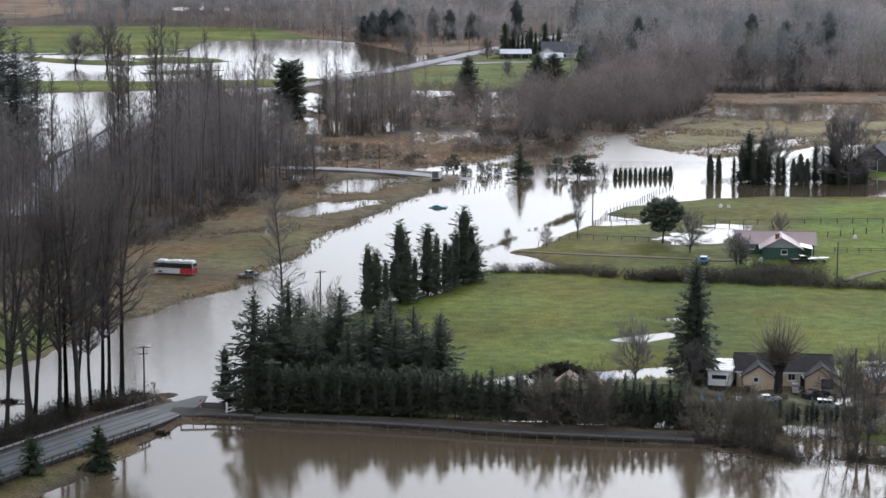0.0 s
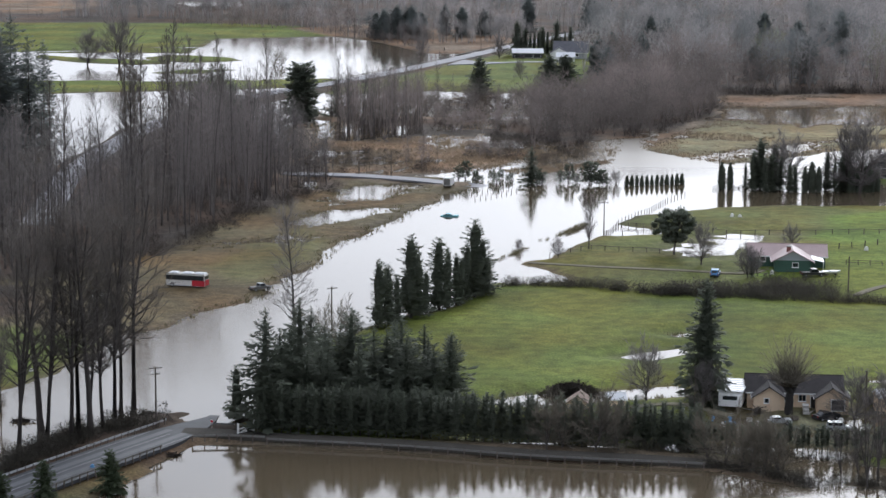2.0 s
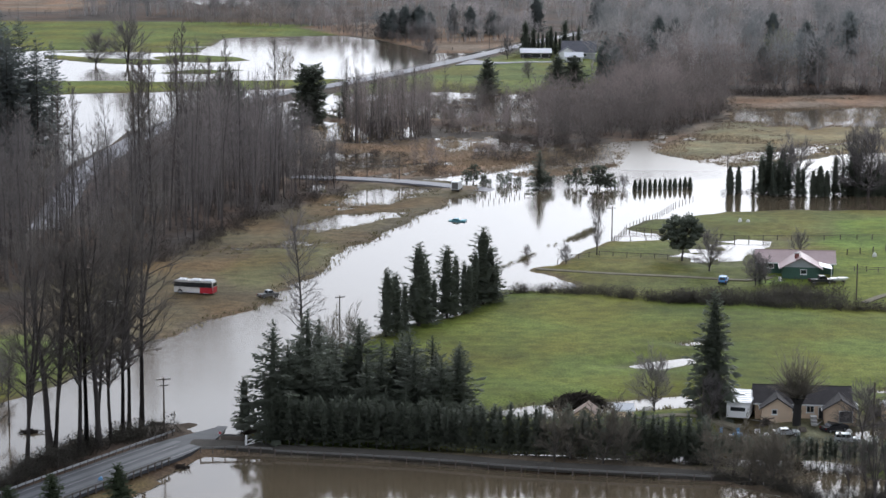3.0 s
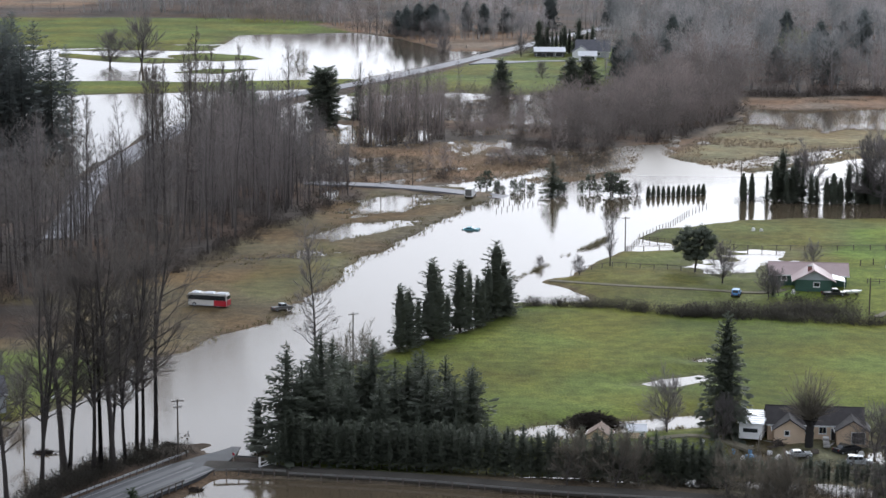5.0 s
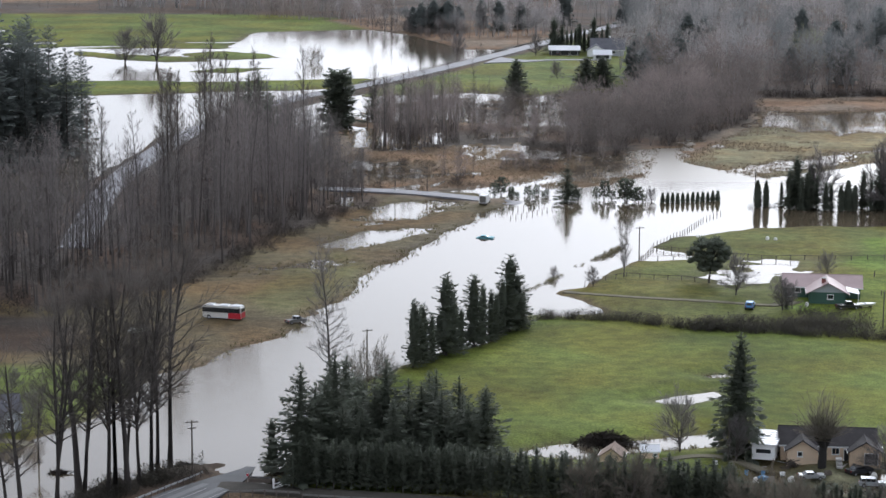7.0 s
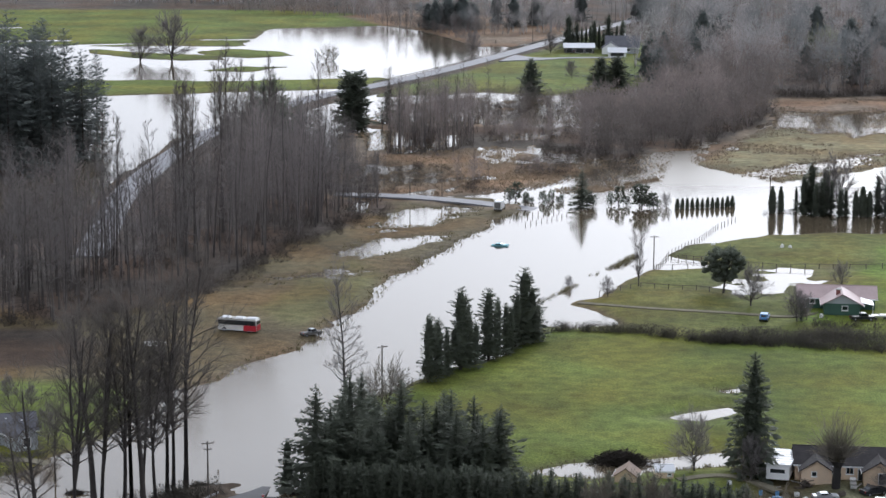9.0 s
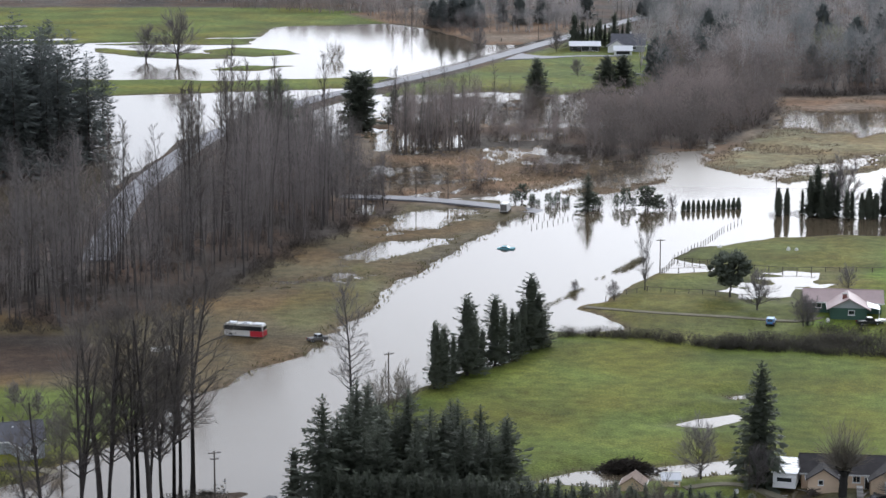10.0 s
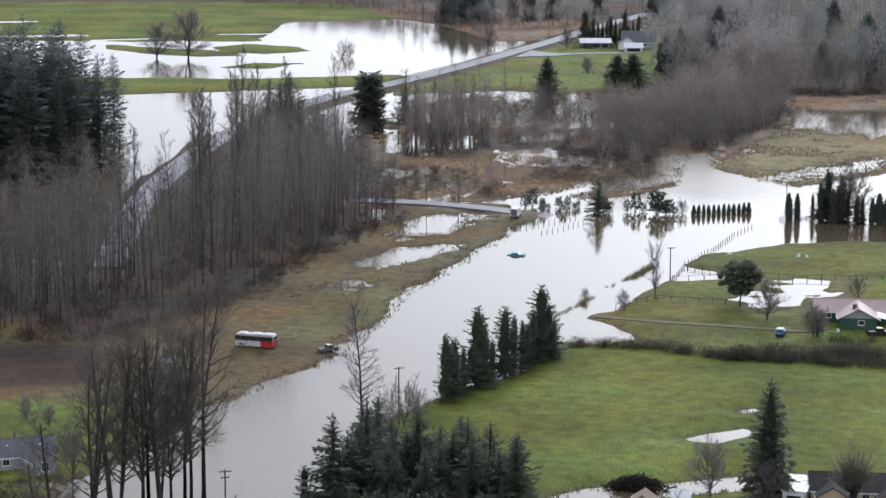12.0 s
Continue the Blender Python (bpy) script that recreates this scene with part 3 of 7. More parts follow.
BOGS.append([(100, 760), (130, 790), (170, 800), (170, 790), (130, 776)])


# roadbeds: line and half width, under which the ground is cut down
NEAR_ROAD = [(-93, 235, 1.9), (-76, 285, 1.75), (-65.5, 310, 1.6), (-56.5, 329, 1.35), (-50.3, 343, 0.9), (-46.4, 353, 0.45), (-44.2, 360.5, 0.08), (-43, 370, -0.5)]
SIDE_ROAD = [(-47.5, 347.5, 0.72), (-42, 347.0, 0.78), (-35, 345.4, 0.8), (-12, 341.4, 0.8), (5, 336.6, 0.8), (23, 333.8, 0.8), (33, 332.4, 0.5), (40, 331.8, -0.1), (56, 330, -0.6)]
FARM_DRIVE = [(10, 514.5, 0.45), (25, 508, 0.72), (42, 503, 0.95), (56, 499, 0.98), (62, 503, 0.98)]
HOUSE_DRIVE = [(24, 367, 0.85), (30, 369.5, 0.95), (35, 368, 0.95), (40, 361, 0.9)]
CUTS = [(NEAR_ROAD, 5.4), (SIDE_ROAD, 3.0), (FARM_DRIVE, 2.0), (HOUSE_DRIVE, 1.9)]


def land(x, y, colour=False):
    """The ground's height, or its plant cover, at arrays of places."""
    h, cover = np.full(x.shape, -1.2), np.zeros(x.shape + (3,)) + MUD
    wob = 2.2 * value_noise(x, y, 14, 2) + 1.1 * value_noise(x, y, 5, 4)
    for k, (poly, top, width, uneven, tint) in enumerate(LAND):
        d = inside(x, y, poly) + wob * (1.0 if width > 3 else 0.25)
        part_h = np.where(d > 0, top * (1 - np.exp(-np.maximum(d, 0) / width * 2)), np.maximum(0.13 * d, -1.2))
        part_h = part_h + uneven * rough(x, y, k * 0.37) * np.clip((d + 3) / 5, 0, 1)
        h = np.maximum(h, part_h)
        w = np.clip(d / 5 + 0.5 + 0.6 * rough(x, y, 9), 0, 1)[..., None]
        cover = cover * (1 - w) + np.array(tint) * w
    for poly in POOLS:
        h = np.minimum(h, np.maximum(-0.14 * (inside(x, y, poly) + 0.15 * wob), -0.5))
    fleck = 1.6 * wob + 4.0 * value_noise(x, y, 3.1, 6) + 2.0 * value_noise(x, y * 2.5, 7, 8)
    for poly in BOGS:
        h = np.minimum(h, np.maximum(-0.05 * (inside(x, y, poly) - 1.0 + fleck), -0.3))
    for line, half in CUTS:
        for (ax, ay, az), (bx, by, bz) in zip(line, line[1:]):
            dx, dy = bx - ax, by - ay
            t = np.clip(((x - ax) * dx + (y - ay) * dy) / (dx * dx + dy * dy), 0, 1)
            off = np.hypot(x - ax - t * dx, y - ay - t * dy)
            h = np.where(off < half, np.minimum(h, az + t * (bz - az) - 0.18), h)
    wet = np.clip(1 - h / 0.35, 0, 1)[..., None] * 0.55
    return cover * (1 - wet) + np.array(MUD) * wet if colour else h


def ground_z(x, y):
    return float(land(np.array([float(x)]), np.array([float(y)]))[0])


def axis(*spans):
    out = [spans[0][0]]
    for a, b, step in spans:
        n = max(1, round((b - a) / step))
        out += [a + (b - a) * (i + 1) / n for i in range(n)]
    return np.array(out)


gx = axis((-2500, -520, 180), (-520, -130, 5), (-130, 115, 1.75), (115, 300, 4), (300, 2500, 180))
gy = axis((-600, 240, 60), (240, 290, 5), (290, 690, 1.9), (690, 1300, 4.5), (1300, 1520, 10), (1520, 1820, 20), (1820, 4400, 200))
XX, YY = np.meshgrid(gx, gy)
ZZ, CC = land(XX, YY), land(XX, YY, True)
nx, ny = len(gx), len(gy)
idx = np.arange(nx * ny).reshape(ny, nx)
quad = np.stack([idx[:-1, :-1], idx[:-1, 1:], idx[1:, 1:], idx[1:, :-1]], -1).reshape(-1, 4)
gm = tri_mesh("ground", np.stack([XX, YY, ZZ], -1).reshape(-1, 3), np.concatenate([quad[:, [0, 1, 2]], quad[:, [0, 2, 3]]]), M["ground"])
attr = gm.color_attributes.new("cover", "FLOAT_COLOR", "POINT")
attr.data.foreach_set("color", np.concatenate([CC.reshape(-1, 3), np.ones((nx * ny, 1))], 1).astype(np.float32).ravel())
gm.polygons.foreach_set("use_smooth", np.ones(len(gm.polygons), bool))
tagged(new("ground", gm), "flooded river plain of turf, mud and straw", "ground", kind="structure")
ws = Shape().add([(-2500, -600, 0), (2500, -600, 0), (2500, 4400, 0), (-2500, 4400, 0)], [(0, 1, 2, 3)])
tagged(new("water", ws.mesh("water", M["water"])), "still brown flood water under a pale sky", "water", kind="structure")


# ---- trees ----
class Sticks:
    """Branch tubes and flat twigs as arrays of triangles."""

    def __init__(self, seed):
        self.r, self.v, self.t = random.Random(seed), [], []

    def tube(self, a, b, r0, r1, n):
        o = len(self.v)
        d = (b - a).normalized()
        s = d.cross(Vector((0.3, 0.2, 0.9)))
        s = s.normalized() if s.length > 1e-4 else Vector((1, 0, 0))
        t = d.cross(s)
        for p, r in ((a, r0), (b, r1)):
            for k in range(n):
                w = k * math.tau / n
                self.v.append(tuple(p + (s * math.cos(w) + t * math.sin(w)) * r))
        for k in range(n):
            j = (k + 1) % n
            self.t += [(o + k, o + j, o + n + j), (o + k, o + n + j, o + n + k)]

    def blade(self, a, b, w):
        """A twig: one long narrow triangle."""
        s = (b - a).cross(Vector((self.r.uniform(-1, 1), self.r.uniform(-1, 1), self.r.uniform(-1, 1))))
        s = s.normalized() * w / 2 if s.length > 1e-5 else Vector((w / 2, 0, 0))
        o = len(self.v)
        self.v += [tuple(a - s), tuple(a + s), tuple(b)]
        self.t.append((o, o + 1, o + 2))

    def leaf(self, c, u, w):
        """A spray of foliage: a kite of two triangles along u, w wide."""
        s = u.cross(Vector((self.r.uniform(-0.5, 0.5), self.r.uniform(-0.5, 0.5), 1))).normalized() * w / 2
        o = len(self.v)
        self.v += [tuple(c), tuple(c + u * 0.45 + s), tuple(c + u), tuple(c + u * 0.45 - s)]
        self.t += [(o, o + 1, o + 2), (o, o + 2, o + 3)]

    def spindle(self, levels, side, uneven):
        """An opaque core added inside a crown to block light: rough rings of (height, radius), wider on some sides."""
        n, o = len(side), len(self.v)
        for z, rad in levels:
            for k in range(n):
                w, q = k * math.tau / n, rad * side[k] * self.r.uniform(1 - uneven, 1 + uneven)
                self.v.append((math.cos(w) * q, math.sin(w) * q, z + self.r.uniform(-0.3, 0.3) * q))
        for i in range(len(levels) - 1):
            for k in range(n):
                a, b = o + i * n + k, o + i * n + (k + 1) % n
                self.t += [(a, b, b + n), (a, b + n, a + n)]

    def data(self):
        return np.array(self.v, np.float32).reshape(-1, 3), np.array(self.t, np.int32).reshape(-1, 3)


def away(r, d, angle):
    """d turned by that angle about a random line."""
    s = d.cross(Vector((r.uniform(-1, 1), r.uniform(-1, 1), r.uniform(-1, 1)))).normalized()
    return (d * math.cos(angle) + s * math.sin(angle)).normalized()


def bare_tree(seed, h, spread, r0, limbs=24, subs=5, twigs=4, low=0.3, rise=0.9, fork=0, lean=0.0, lite=False, tw=0.045, splay=0.12, fork_at=1, lift=0.4, curl=0.16, top=0.97, dome=0.0, taper=0.92):
    """Trunk and crown of a leafless tree as two sets of triangles. rise: how steeply the limbs climb, in radians."""
    trunk, crown = Sticks(seed), Sticks(seed + 1)
    r = trunk.r
    stems = []
    for s in range(max(1, fork)):
        p, d = Vector((0, 0, -0.3)), Vector((lean + r.uniform(-0.05, 0.05), r.uniform(-0.05, 0.05), 1)).normalized()
        path, n, first = [p.copy()], 8, 0
        if s and fork_at > 1:
            path, first = [q.copy() for q in stems[0][:fork_at + 1]], fork_at
            p, d = path[-1].copy(), (path[-1] - path[-2]).normalized()
        for k in range(first, n):
            d = (d + Vector((r.uniform(-0.045, 0.045), r.uniform(-0.045, 0.045), 0.03))).normalized()
            if fork > 1 and k == fork_at:
                d = away(r, d, splay * r.uniform(0.5, 1.6))
            p = p + d * h * top / n
            path.append(p.copy())
        for k in range(0, n, 4 if lite else 1):
            if lite:
                trunk.tube(path[k], path[k + 4], r0 * (1 - 0.9 * k / n), r0 * (1 - 0.9 * (k + 4) / n), 3)
                continue
            ra, rb = (r0 * (1 - taper * q / n) * (0.75 if fork > 1 else 1) for q in (k, k + 1))
            trunk.tube(path[k], path[k + 1], ra * (1.35 if k == 0 else 1), rb, 5)
        stems.append(path)
    turn = r.uniform(0, 6)
    for i in range(limbs):
        path = stems[i % len(stems)]
        f = low + (0.98 - low) * (i + r.random()) / limbs
        k = min(int(f * 8), 7)
        a = path[k].lerp(path[k + 1], f * 8 - k)
        turn += 2.4 + r.uniform(-0.5, 0.5)
        size = spread * (r.uniform(0.75, 1.15) if dome else (0.35 + 0.75 * math.sin(math.pi * min(1, (f - low) / (1 - low) * 0.8 + 0.22))) * r.uniform(0.6, 1.15))
        up = rise + r.uniform(-0.3, 0.25) + (0.3 + dome) * (f - 0.5)
        d = Vector((math.cos(turn) * math.cos(up), math.sin(turn) * math.cos(up), math.sin(up)))
        rad = r0 * (1 - 0.9 * f) * 0.5 + 0.02
        for q in range(1 if lite else 3):
            b = a + d * size / (1 if lite else 3)
            if lite:
                crown.blade(a, b, rad * 1.6)
            else:
                crown.tube(a, b, rad * (1 - q / 3.3), rad * (1 - (q + 1) / 3.3), 3)
            for _ in range(subs if lite else max(1, round(subs * (0.4 + 0.3 * q)))):
                c = a.lerp(b, r.random())
                e = away(r, d, r.uniform(0.25, 0.75))
                e.z += lift
                e.normalize()
                g = c + e * size * r.uniform(0.22, 0.42)
                crown.blade(c, g, max(tw * 1.1, rad * 0.5))
                for _ in range(twigs):
                    c2 = c.lerp(g, r.uniform(0.25, 1))
                    f2 = away(r, e, r.uniform(0.1, 0.5))
                    f2.z += lift * 0.6
                    crown.blade(c2, c2 + f2 * size * r.uniform(0.2, 0.42), tw)
            d = (away(r, d, 0.2) + Vector((0, 0, curl))).normalized()
            a = b
    return trunk.data(), crown.data()


def fir_tree(seed, h, spread, r0, levels=26, around=7, sprays=6, bare=0.06, droop=0.35, blunt=0.75, ragged=0.3, leaf=1.0, core=0.32):
    """Trunk and needled crown of a conifer."""
    trunk, crown = Sticks(seed), Sticks(seed + 1)
    r = trunk.r
    for k in range(5):
        trunk.tube(Vector((0, 0, h * 0.97 * k / 5 - 0.3)), Vector((0, 0, h * 0.97 * (k + 1) / 5 - 0.3)), r0 * (1 - k / 5.2), r0 * (1 - (k + 1) / 5.2), 5)
    side = [r.uniform(1 - ragged, 1 + ragged) for _ in range(9)]
    if core:
        crown.spindle([(h * (bare + 0.03 + (0.9 - bare) * k / 7), core * spread * (1 - bare - (0.93 - bare) * k / 7) ** blunt * r.uniform(0.65, 1.25) * (0.5 if k == 0 else 1)) for k in range(8)], side, 0.35)
    for i in range(levels):
        f = bare + (1 - bare) * (i / levels) ** 0.92
        size = max(0.25, spread * (1 - f) ** blunt * r.uniform(0.75, 1.12))
        for j in range(around if f < 0.85 else max(4, around - 2)):
            w = j * math.tau / around + i * 1.3 + r.uniform(-0.3, 0.3)
            ln = size * side[int((w % math.tau) / math.tau * 9) % 9] * r.uniform(0.7, 1.15)
            tilt = 0.45 * f - droop * (1 - f) + r.uniform(-0.22, 0.22)
            d = Vector((math.cos(w) * math.cos(tilt), math.sin(w) * math.cos(tilt), math.sin(tilt)))
            a = Vector((0, 0, f * h + r.uniform(-1.0, 1.0) * h / levels))
            crown.blade(a, a + d * ln, 0.07)
            for q in range(sprays):
                c = a + d * ln * (0.16 + 0.78 * q / sprays)
                e = (d + Vector((-d.y, d.x, 0)) * (1.1 if q % 2 else -1.1) * r.uniform(0.4, 1.0) + Vector((0, 0, r.uniform(-0.7, 0.25)))).normalized()
                crown.leaf(c, e * (ln * r.uniform(0.24, 0.42) * (1.15 - 0.5 * q / sprays) + 0.12) * leaf, (ln * 0.12 + 0.13) * leaf)
            crown.leaf(a + d * ln * 0.7, d * ln * 0.38, ln * 0.2 + 0.12)
    crown.leaf(Vector((0, 0, h * 0.93)), Vector((0, 0, h * 0.08)), 0.25)
    return trunk.data(), crown.data()


def puff_tree(seed, h, wide, r0, twigs=240, tw=0.1, low=0.3, lobes=5):
    """A far leafless tree: a few stems and a rounded, lumpy crown of fine upswept twigs."""
    s = Sticks(seed)
    r = s.r
    heads = []
    for k in range(lobes):
        w, q = k * math.tau / lobes + r.uniform(-0.5, 0.5), wide * r.uniform(0.12, 0.28)
        heads.append((Vector((math.cos(w) * q, math.sin(w) * q, h * r.uniform(low + 0.12, 0.74))), wide * r.uniform(0.24, 0.34), h * r.uniform(0.2, 0.27)))
    heads.append((Vector((0, 0, h * 0.72)), wide * 0.28, h * 0.26))
    root = Vector((0, 0, -0.3))
    for c, a, b in heads:
        fork = root.lerp(c, 0.4) * 1.0
        fork.x *= 0.4
        fork.y *= 0.4
        s.blade(root, fork.lerp(c, 0.9), r0 * 2)
    for i in range(twigs):
        c, a, b = heads[i % len(heads)]
        d = Vector((r.gauss(0, 1), r.gauss(0, 1), r.gauss(0.25, 0.9))).normalized()
        f = r.random() ** 0.38
        p = c + Vector((d.x * a, d.y * a, d.z * b)) * f
        e = (Vector((d.x, d.y, d.z * 0.6)) + Vector((r.uniform(-0.5, 0.5), r.uniform(-0.5, 0.5), 0.75))).normalized() * h * r.uniform(0.05, 0.10)
        s.blade(p - e * 0.6, p + e * 0.6, tw * r.uniform(0.7, 1.4))
    return s.data()


def clump_tree(seed, h, spread, r0, clumps=46, tufts=34, low=0.3, flat=0.75):
    """A broad pine: bent limbs that end in dense round clumps of needles."""
    trunk, crown = Sticks(seed), Sticks(seed + 1)
    r = trunk.r
    p, stem = Vector((0, 0, -0.3)), [Vector((0, 0, -0.3))]
    for k in range(6):
        q = p + Vector((r.uniform(-0.05, 0.05) * h, r.uniform(-0.05, 0.05) * h, h * 0.82 / 6))
        trunk.tube(p, q, r0 * (1 - 0.13 * k), r0 * (1 - 0.13 * (k + 1)), 6)
        stem.append(q)
        p = q
    for i in range(clumps):
        f = low + (0.92 - low) * (i + r.random()) / clumps
        w, g = i * 2.4 + r.uniform(-0.4, 0.4), (f - low) / (1 - low)
        out = spread * math.sqrt(max(0.04, 1 - (2 * g - 0.8) ** 2 / 1.6)) * r.uniform(0.35, 1.0)
        c = Vector((math.cos(w) * out, math.sin(w) * out, h * f + r.uniform(-0.03, 0.03) * h))
        k = min(5, int(f / 0.82 * 5.0))
        trunk.tube(stem[k], stem[k].lerp(c, 0.6) + Vector((0, 0, -0.02 * h)), r0 * 0.3, r0 * 0.18, 4)
        trunk.tube(stem[k].lerp(c, 0.6) + Vector((0, 0, -0.02 * h)), c, r0 * 0.18, r0 * 0.08, 3)
        size = spread * r.uniform(0.2, 0.34)
        o, n = len(crown.v), 7
        for z, e in ((-0.5, 0.2), (-0.2, 0.62), (0.25, 0.6), (0.5, 0.15)):
            for j in range(n):
                a = j * math.tau / n
                crown.v.append(tuple(c + Vector((math.cos(a), math.sin(a), 0)) * size * e * r.uniform(0.75, 1.2) + Vector((0, 0, z * size * flat))))
        for q in range(3):
            for j in range(n):
                a, b = o + q * n + j, o + q * n + (j + 1) % n
                crown.t += [(a, b, b + n), (a, b + n, a + n)]
        for _ in range(tufts):
            d = Vector((r.gauss(0, 1), r.gauss(0, 1), r.gauss(0.25, 0.7))).normalized()
            s = c + Vector((d.x, d.y, d.z * flat)) * size * r.uniform(0.45, 0.85)
            crown.leaf(s, (d + Vector((0, 0, 0.3))).normalized() * size * r.uniform(0.25, 0.45), size * 0.2)
    return trunk.data(), crown.data()


def column_tree(seed, h, r0, tufts=420, point=0.5):
    """A clipped arborvitae: short stem and a spindle of dense, rough foliage."""
    trunk, crown = Sticks(seed), Sticks(seed + 1)
    r = trunk.r
    trunk.tube(Vector((0, 0, -0.3)), Vector((0, 0, h * 0.3)), r0 * 0.16, r0 * 0.1, 5)

    def radius(f):
        return r0 * min(1, 0.62 + 1.6 * f) * (1 - f ** (2.6 - point)) ** 0.8

    n, o = 9, len(crown.v)
    for i in range(9):
        for k in range(n):
            w, rr = k * math.tau / n, max(0.01, radius(i / 8 * 0.96) * r.uniform(0.72, 0.92))
            crown.v.append((math.cos(w) * rr, math.sin(w) * rr, h * (0.03 + 0.95 * i / 8)))
    for i in range(8):
        for k in range(n):
            a, b = o + i * n + k, o + i * n + (k + 1) % n
            crown.t += [(a, b, b + n), (a, b + n, a + n)]
    for _ in range(tufts):
        f, w = r.random() ** 0.85, r.uniform(0, math.tau)
        rr = radius(f) * r.uniform(0.7, 0.98)
        e = Vector((math.cos(w) * 0.5, math.sin(w) * 0.5, r.uniform(0.4, 1))).normalized()
        crown.leaf(Vector((math.cos(w) * rr, math.sin(w) * rr, h * (0.02 + 0.93 * f))), e * r0 * r.uniform(0.25, 0.55), r0 * 0.28)
    return trunk.data(), crown.data()


def shrub(seed, h, spread, stems=40, leaves=160):
    """A thicket of arching canes with clumps of leaves."""
    s = Sticks(seed)
    r = s.r
    for _ in range(stems):
        a = Vector((r.uniform(-0.5, 0.5) * spread, r.uniform(-0.5, 0.5) * spread, -0.1))
        w, up = r.uniform(0, math.tau), r.uniform(0.5, 1.4)
        d = Vector((math.cos(w) * math.cos(up), math.sin(w) * math.cos(up), math.sin(up)))
        b = a + d * h * r.uniform(0.4, 0.9)
        s.blade(a, b, 0.09)
        for _ in range(4):
            c = a.lerp(b, r.uniform(0.3, 1))
            s.blade(c, c + away(r, d, r.uniform(0.3, 1.0)) * h * r.uniform(0.2, 0.4), 0.05)
    for _ in range(leaves * 2):
        w, q, f = r.uniform(0, math.tau), math.sqrt(r.random()), r.random()
        rr = spread * 0.62 * q * math.sqrt(max(0.05, 1 - f * f * 0.8))
        c = Vector((math.cos(w) * rr, math.sin(w) * rr, h * 0.8 * f))
        s.leaf(c, Vector((r.uniform(-1, 1), r.uniform(-1, 1), r.uniform(-0.2, 1))).normalized() * r.uniform(0.14, 0.32) * (0.6 + h / 5), 0.14 * (0.6 + h / 5))
    return s.data()


def tree_kind(name, made, wood, leaf, label, category="tree", group="", crown_label=""):
    """A tree that stands by, far below the ground, to be copied."""
    ob = thing(name, pose(0, 0, -400), label, category, group)
    part("trunk", tri_mesh("trunk", *made[0], wood), None, ob)
    part("crown", tri_mesh("crown", *made[1], leaf), None, ob, crown_label)
    return ob



def planted(kinds, places, seed, vary=0.12, sink=0.0, used=set()):
    """Sets trees of the given kinds at (x, y, height over the kind's own height)."""
    r = random.Random(seed)
    zs = land(np.array([p[0] for p in places], float), np.array([p[1] for p in places], float))
    for (x, y, s), z in zip(places, zs):
        k = kinds[r.randrange(len(kinds))]
        f = s * r.uniform(1 - vary, 1 + vary)
        m = pose(x, y, max(float(z), -0.6) - sink, r.uniform(-0.8, 0.8), r.uniform(-0.8, 0.8), r.uniform(0, 360)) @ Matrix.Diagonal((f * r.uniform(0.9, 1.1), f * r.uniform(0.9, 1.1), f, 1))
        if k in used:
            copy_thing(k, m)
        else:
            used.add(k)
            k.matrix_basis = m


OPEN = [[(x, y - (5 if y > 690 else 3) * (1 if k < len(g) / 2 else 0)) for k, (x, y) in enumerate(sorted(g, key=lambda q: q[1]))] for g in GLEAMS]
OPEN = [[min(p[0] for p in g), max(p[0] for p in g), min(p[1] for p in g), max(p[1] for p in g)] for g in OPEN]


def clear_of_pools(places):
    """Leaves out plants in a marsh pool or just before it, to fit the camera's view."""
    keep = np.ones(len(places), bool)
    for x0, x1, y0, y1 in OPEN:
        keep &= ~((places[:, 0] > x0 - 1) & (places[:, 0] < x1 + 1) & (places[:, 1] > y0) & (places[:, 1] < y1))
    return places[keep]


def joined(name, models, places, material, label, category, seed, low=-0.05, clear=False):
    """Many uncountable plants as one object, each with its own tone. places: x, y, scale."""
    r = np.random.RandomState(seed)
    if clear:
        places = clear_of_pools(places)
    tones = np.clip(0.5 + 0.55 * value_noise(places[:, 0], places[:, 1], 34, 5) + 0.8 * (np.random.RandomState(seed + 500).rand(len(places)) - 0.5), 0, 1)
    zs = land(places[:, 0], places[:, 1])
    vs, ts, sizes, o = [], [], [], 0
    for (x, y, s), z in zip(places, zs):
        v, t = models[r.randint(len(models))]
        sizes.append(len(v))
        a, c = r.uniform(0, math.tau), s * r.uniform(0.85, 1.15)
        co, si = math.cos(a) * c, math.sin(a) * c
        w = np.empty_like(v)
        w[:, 0], w[:, 1], w[:, 2] = v[:, 0] * co - v[:, 1] * si + x, v[:, 0] * si + v[:, 1] * co + y, v[:, 2] * s + max(float(z), low)
        vs.append(w), ts.append(t + o)
        o += len(v)
    me = tri_mesh(name, np.concatenate(vs), np.concatenate(ts), material)
    me.attributes.new("tone", "FLOAT", "POINT").data.foreach_set("value", np.repeat(tones, sizes).astype(np.float32))
    return tagged(new(name, me), label, category, kind="stuff")


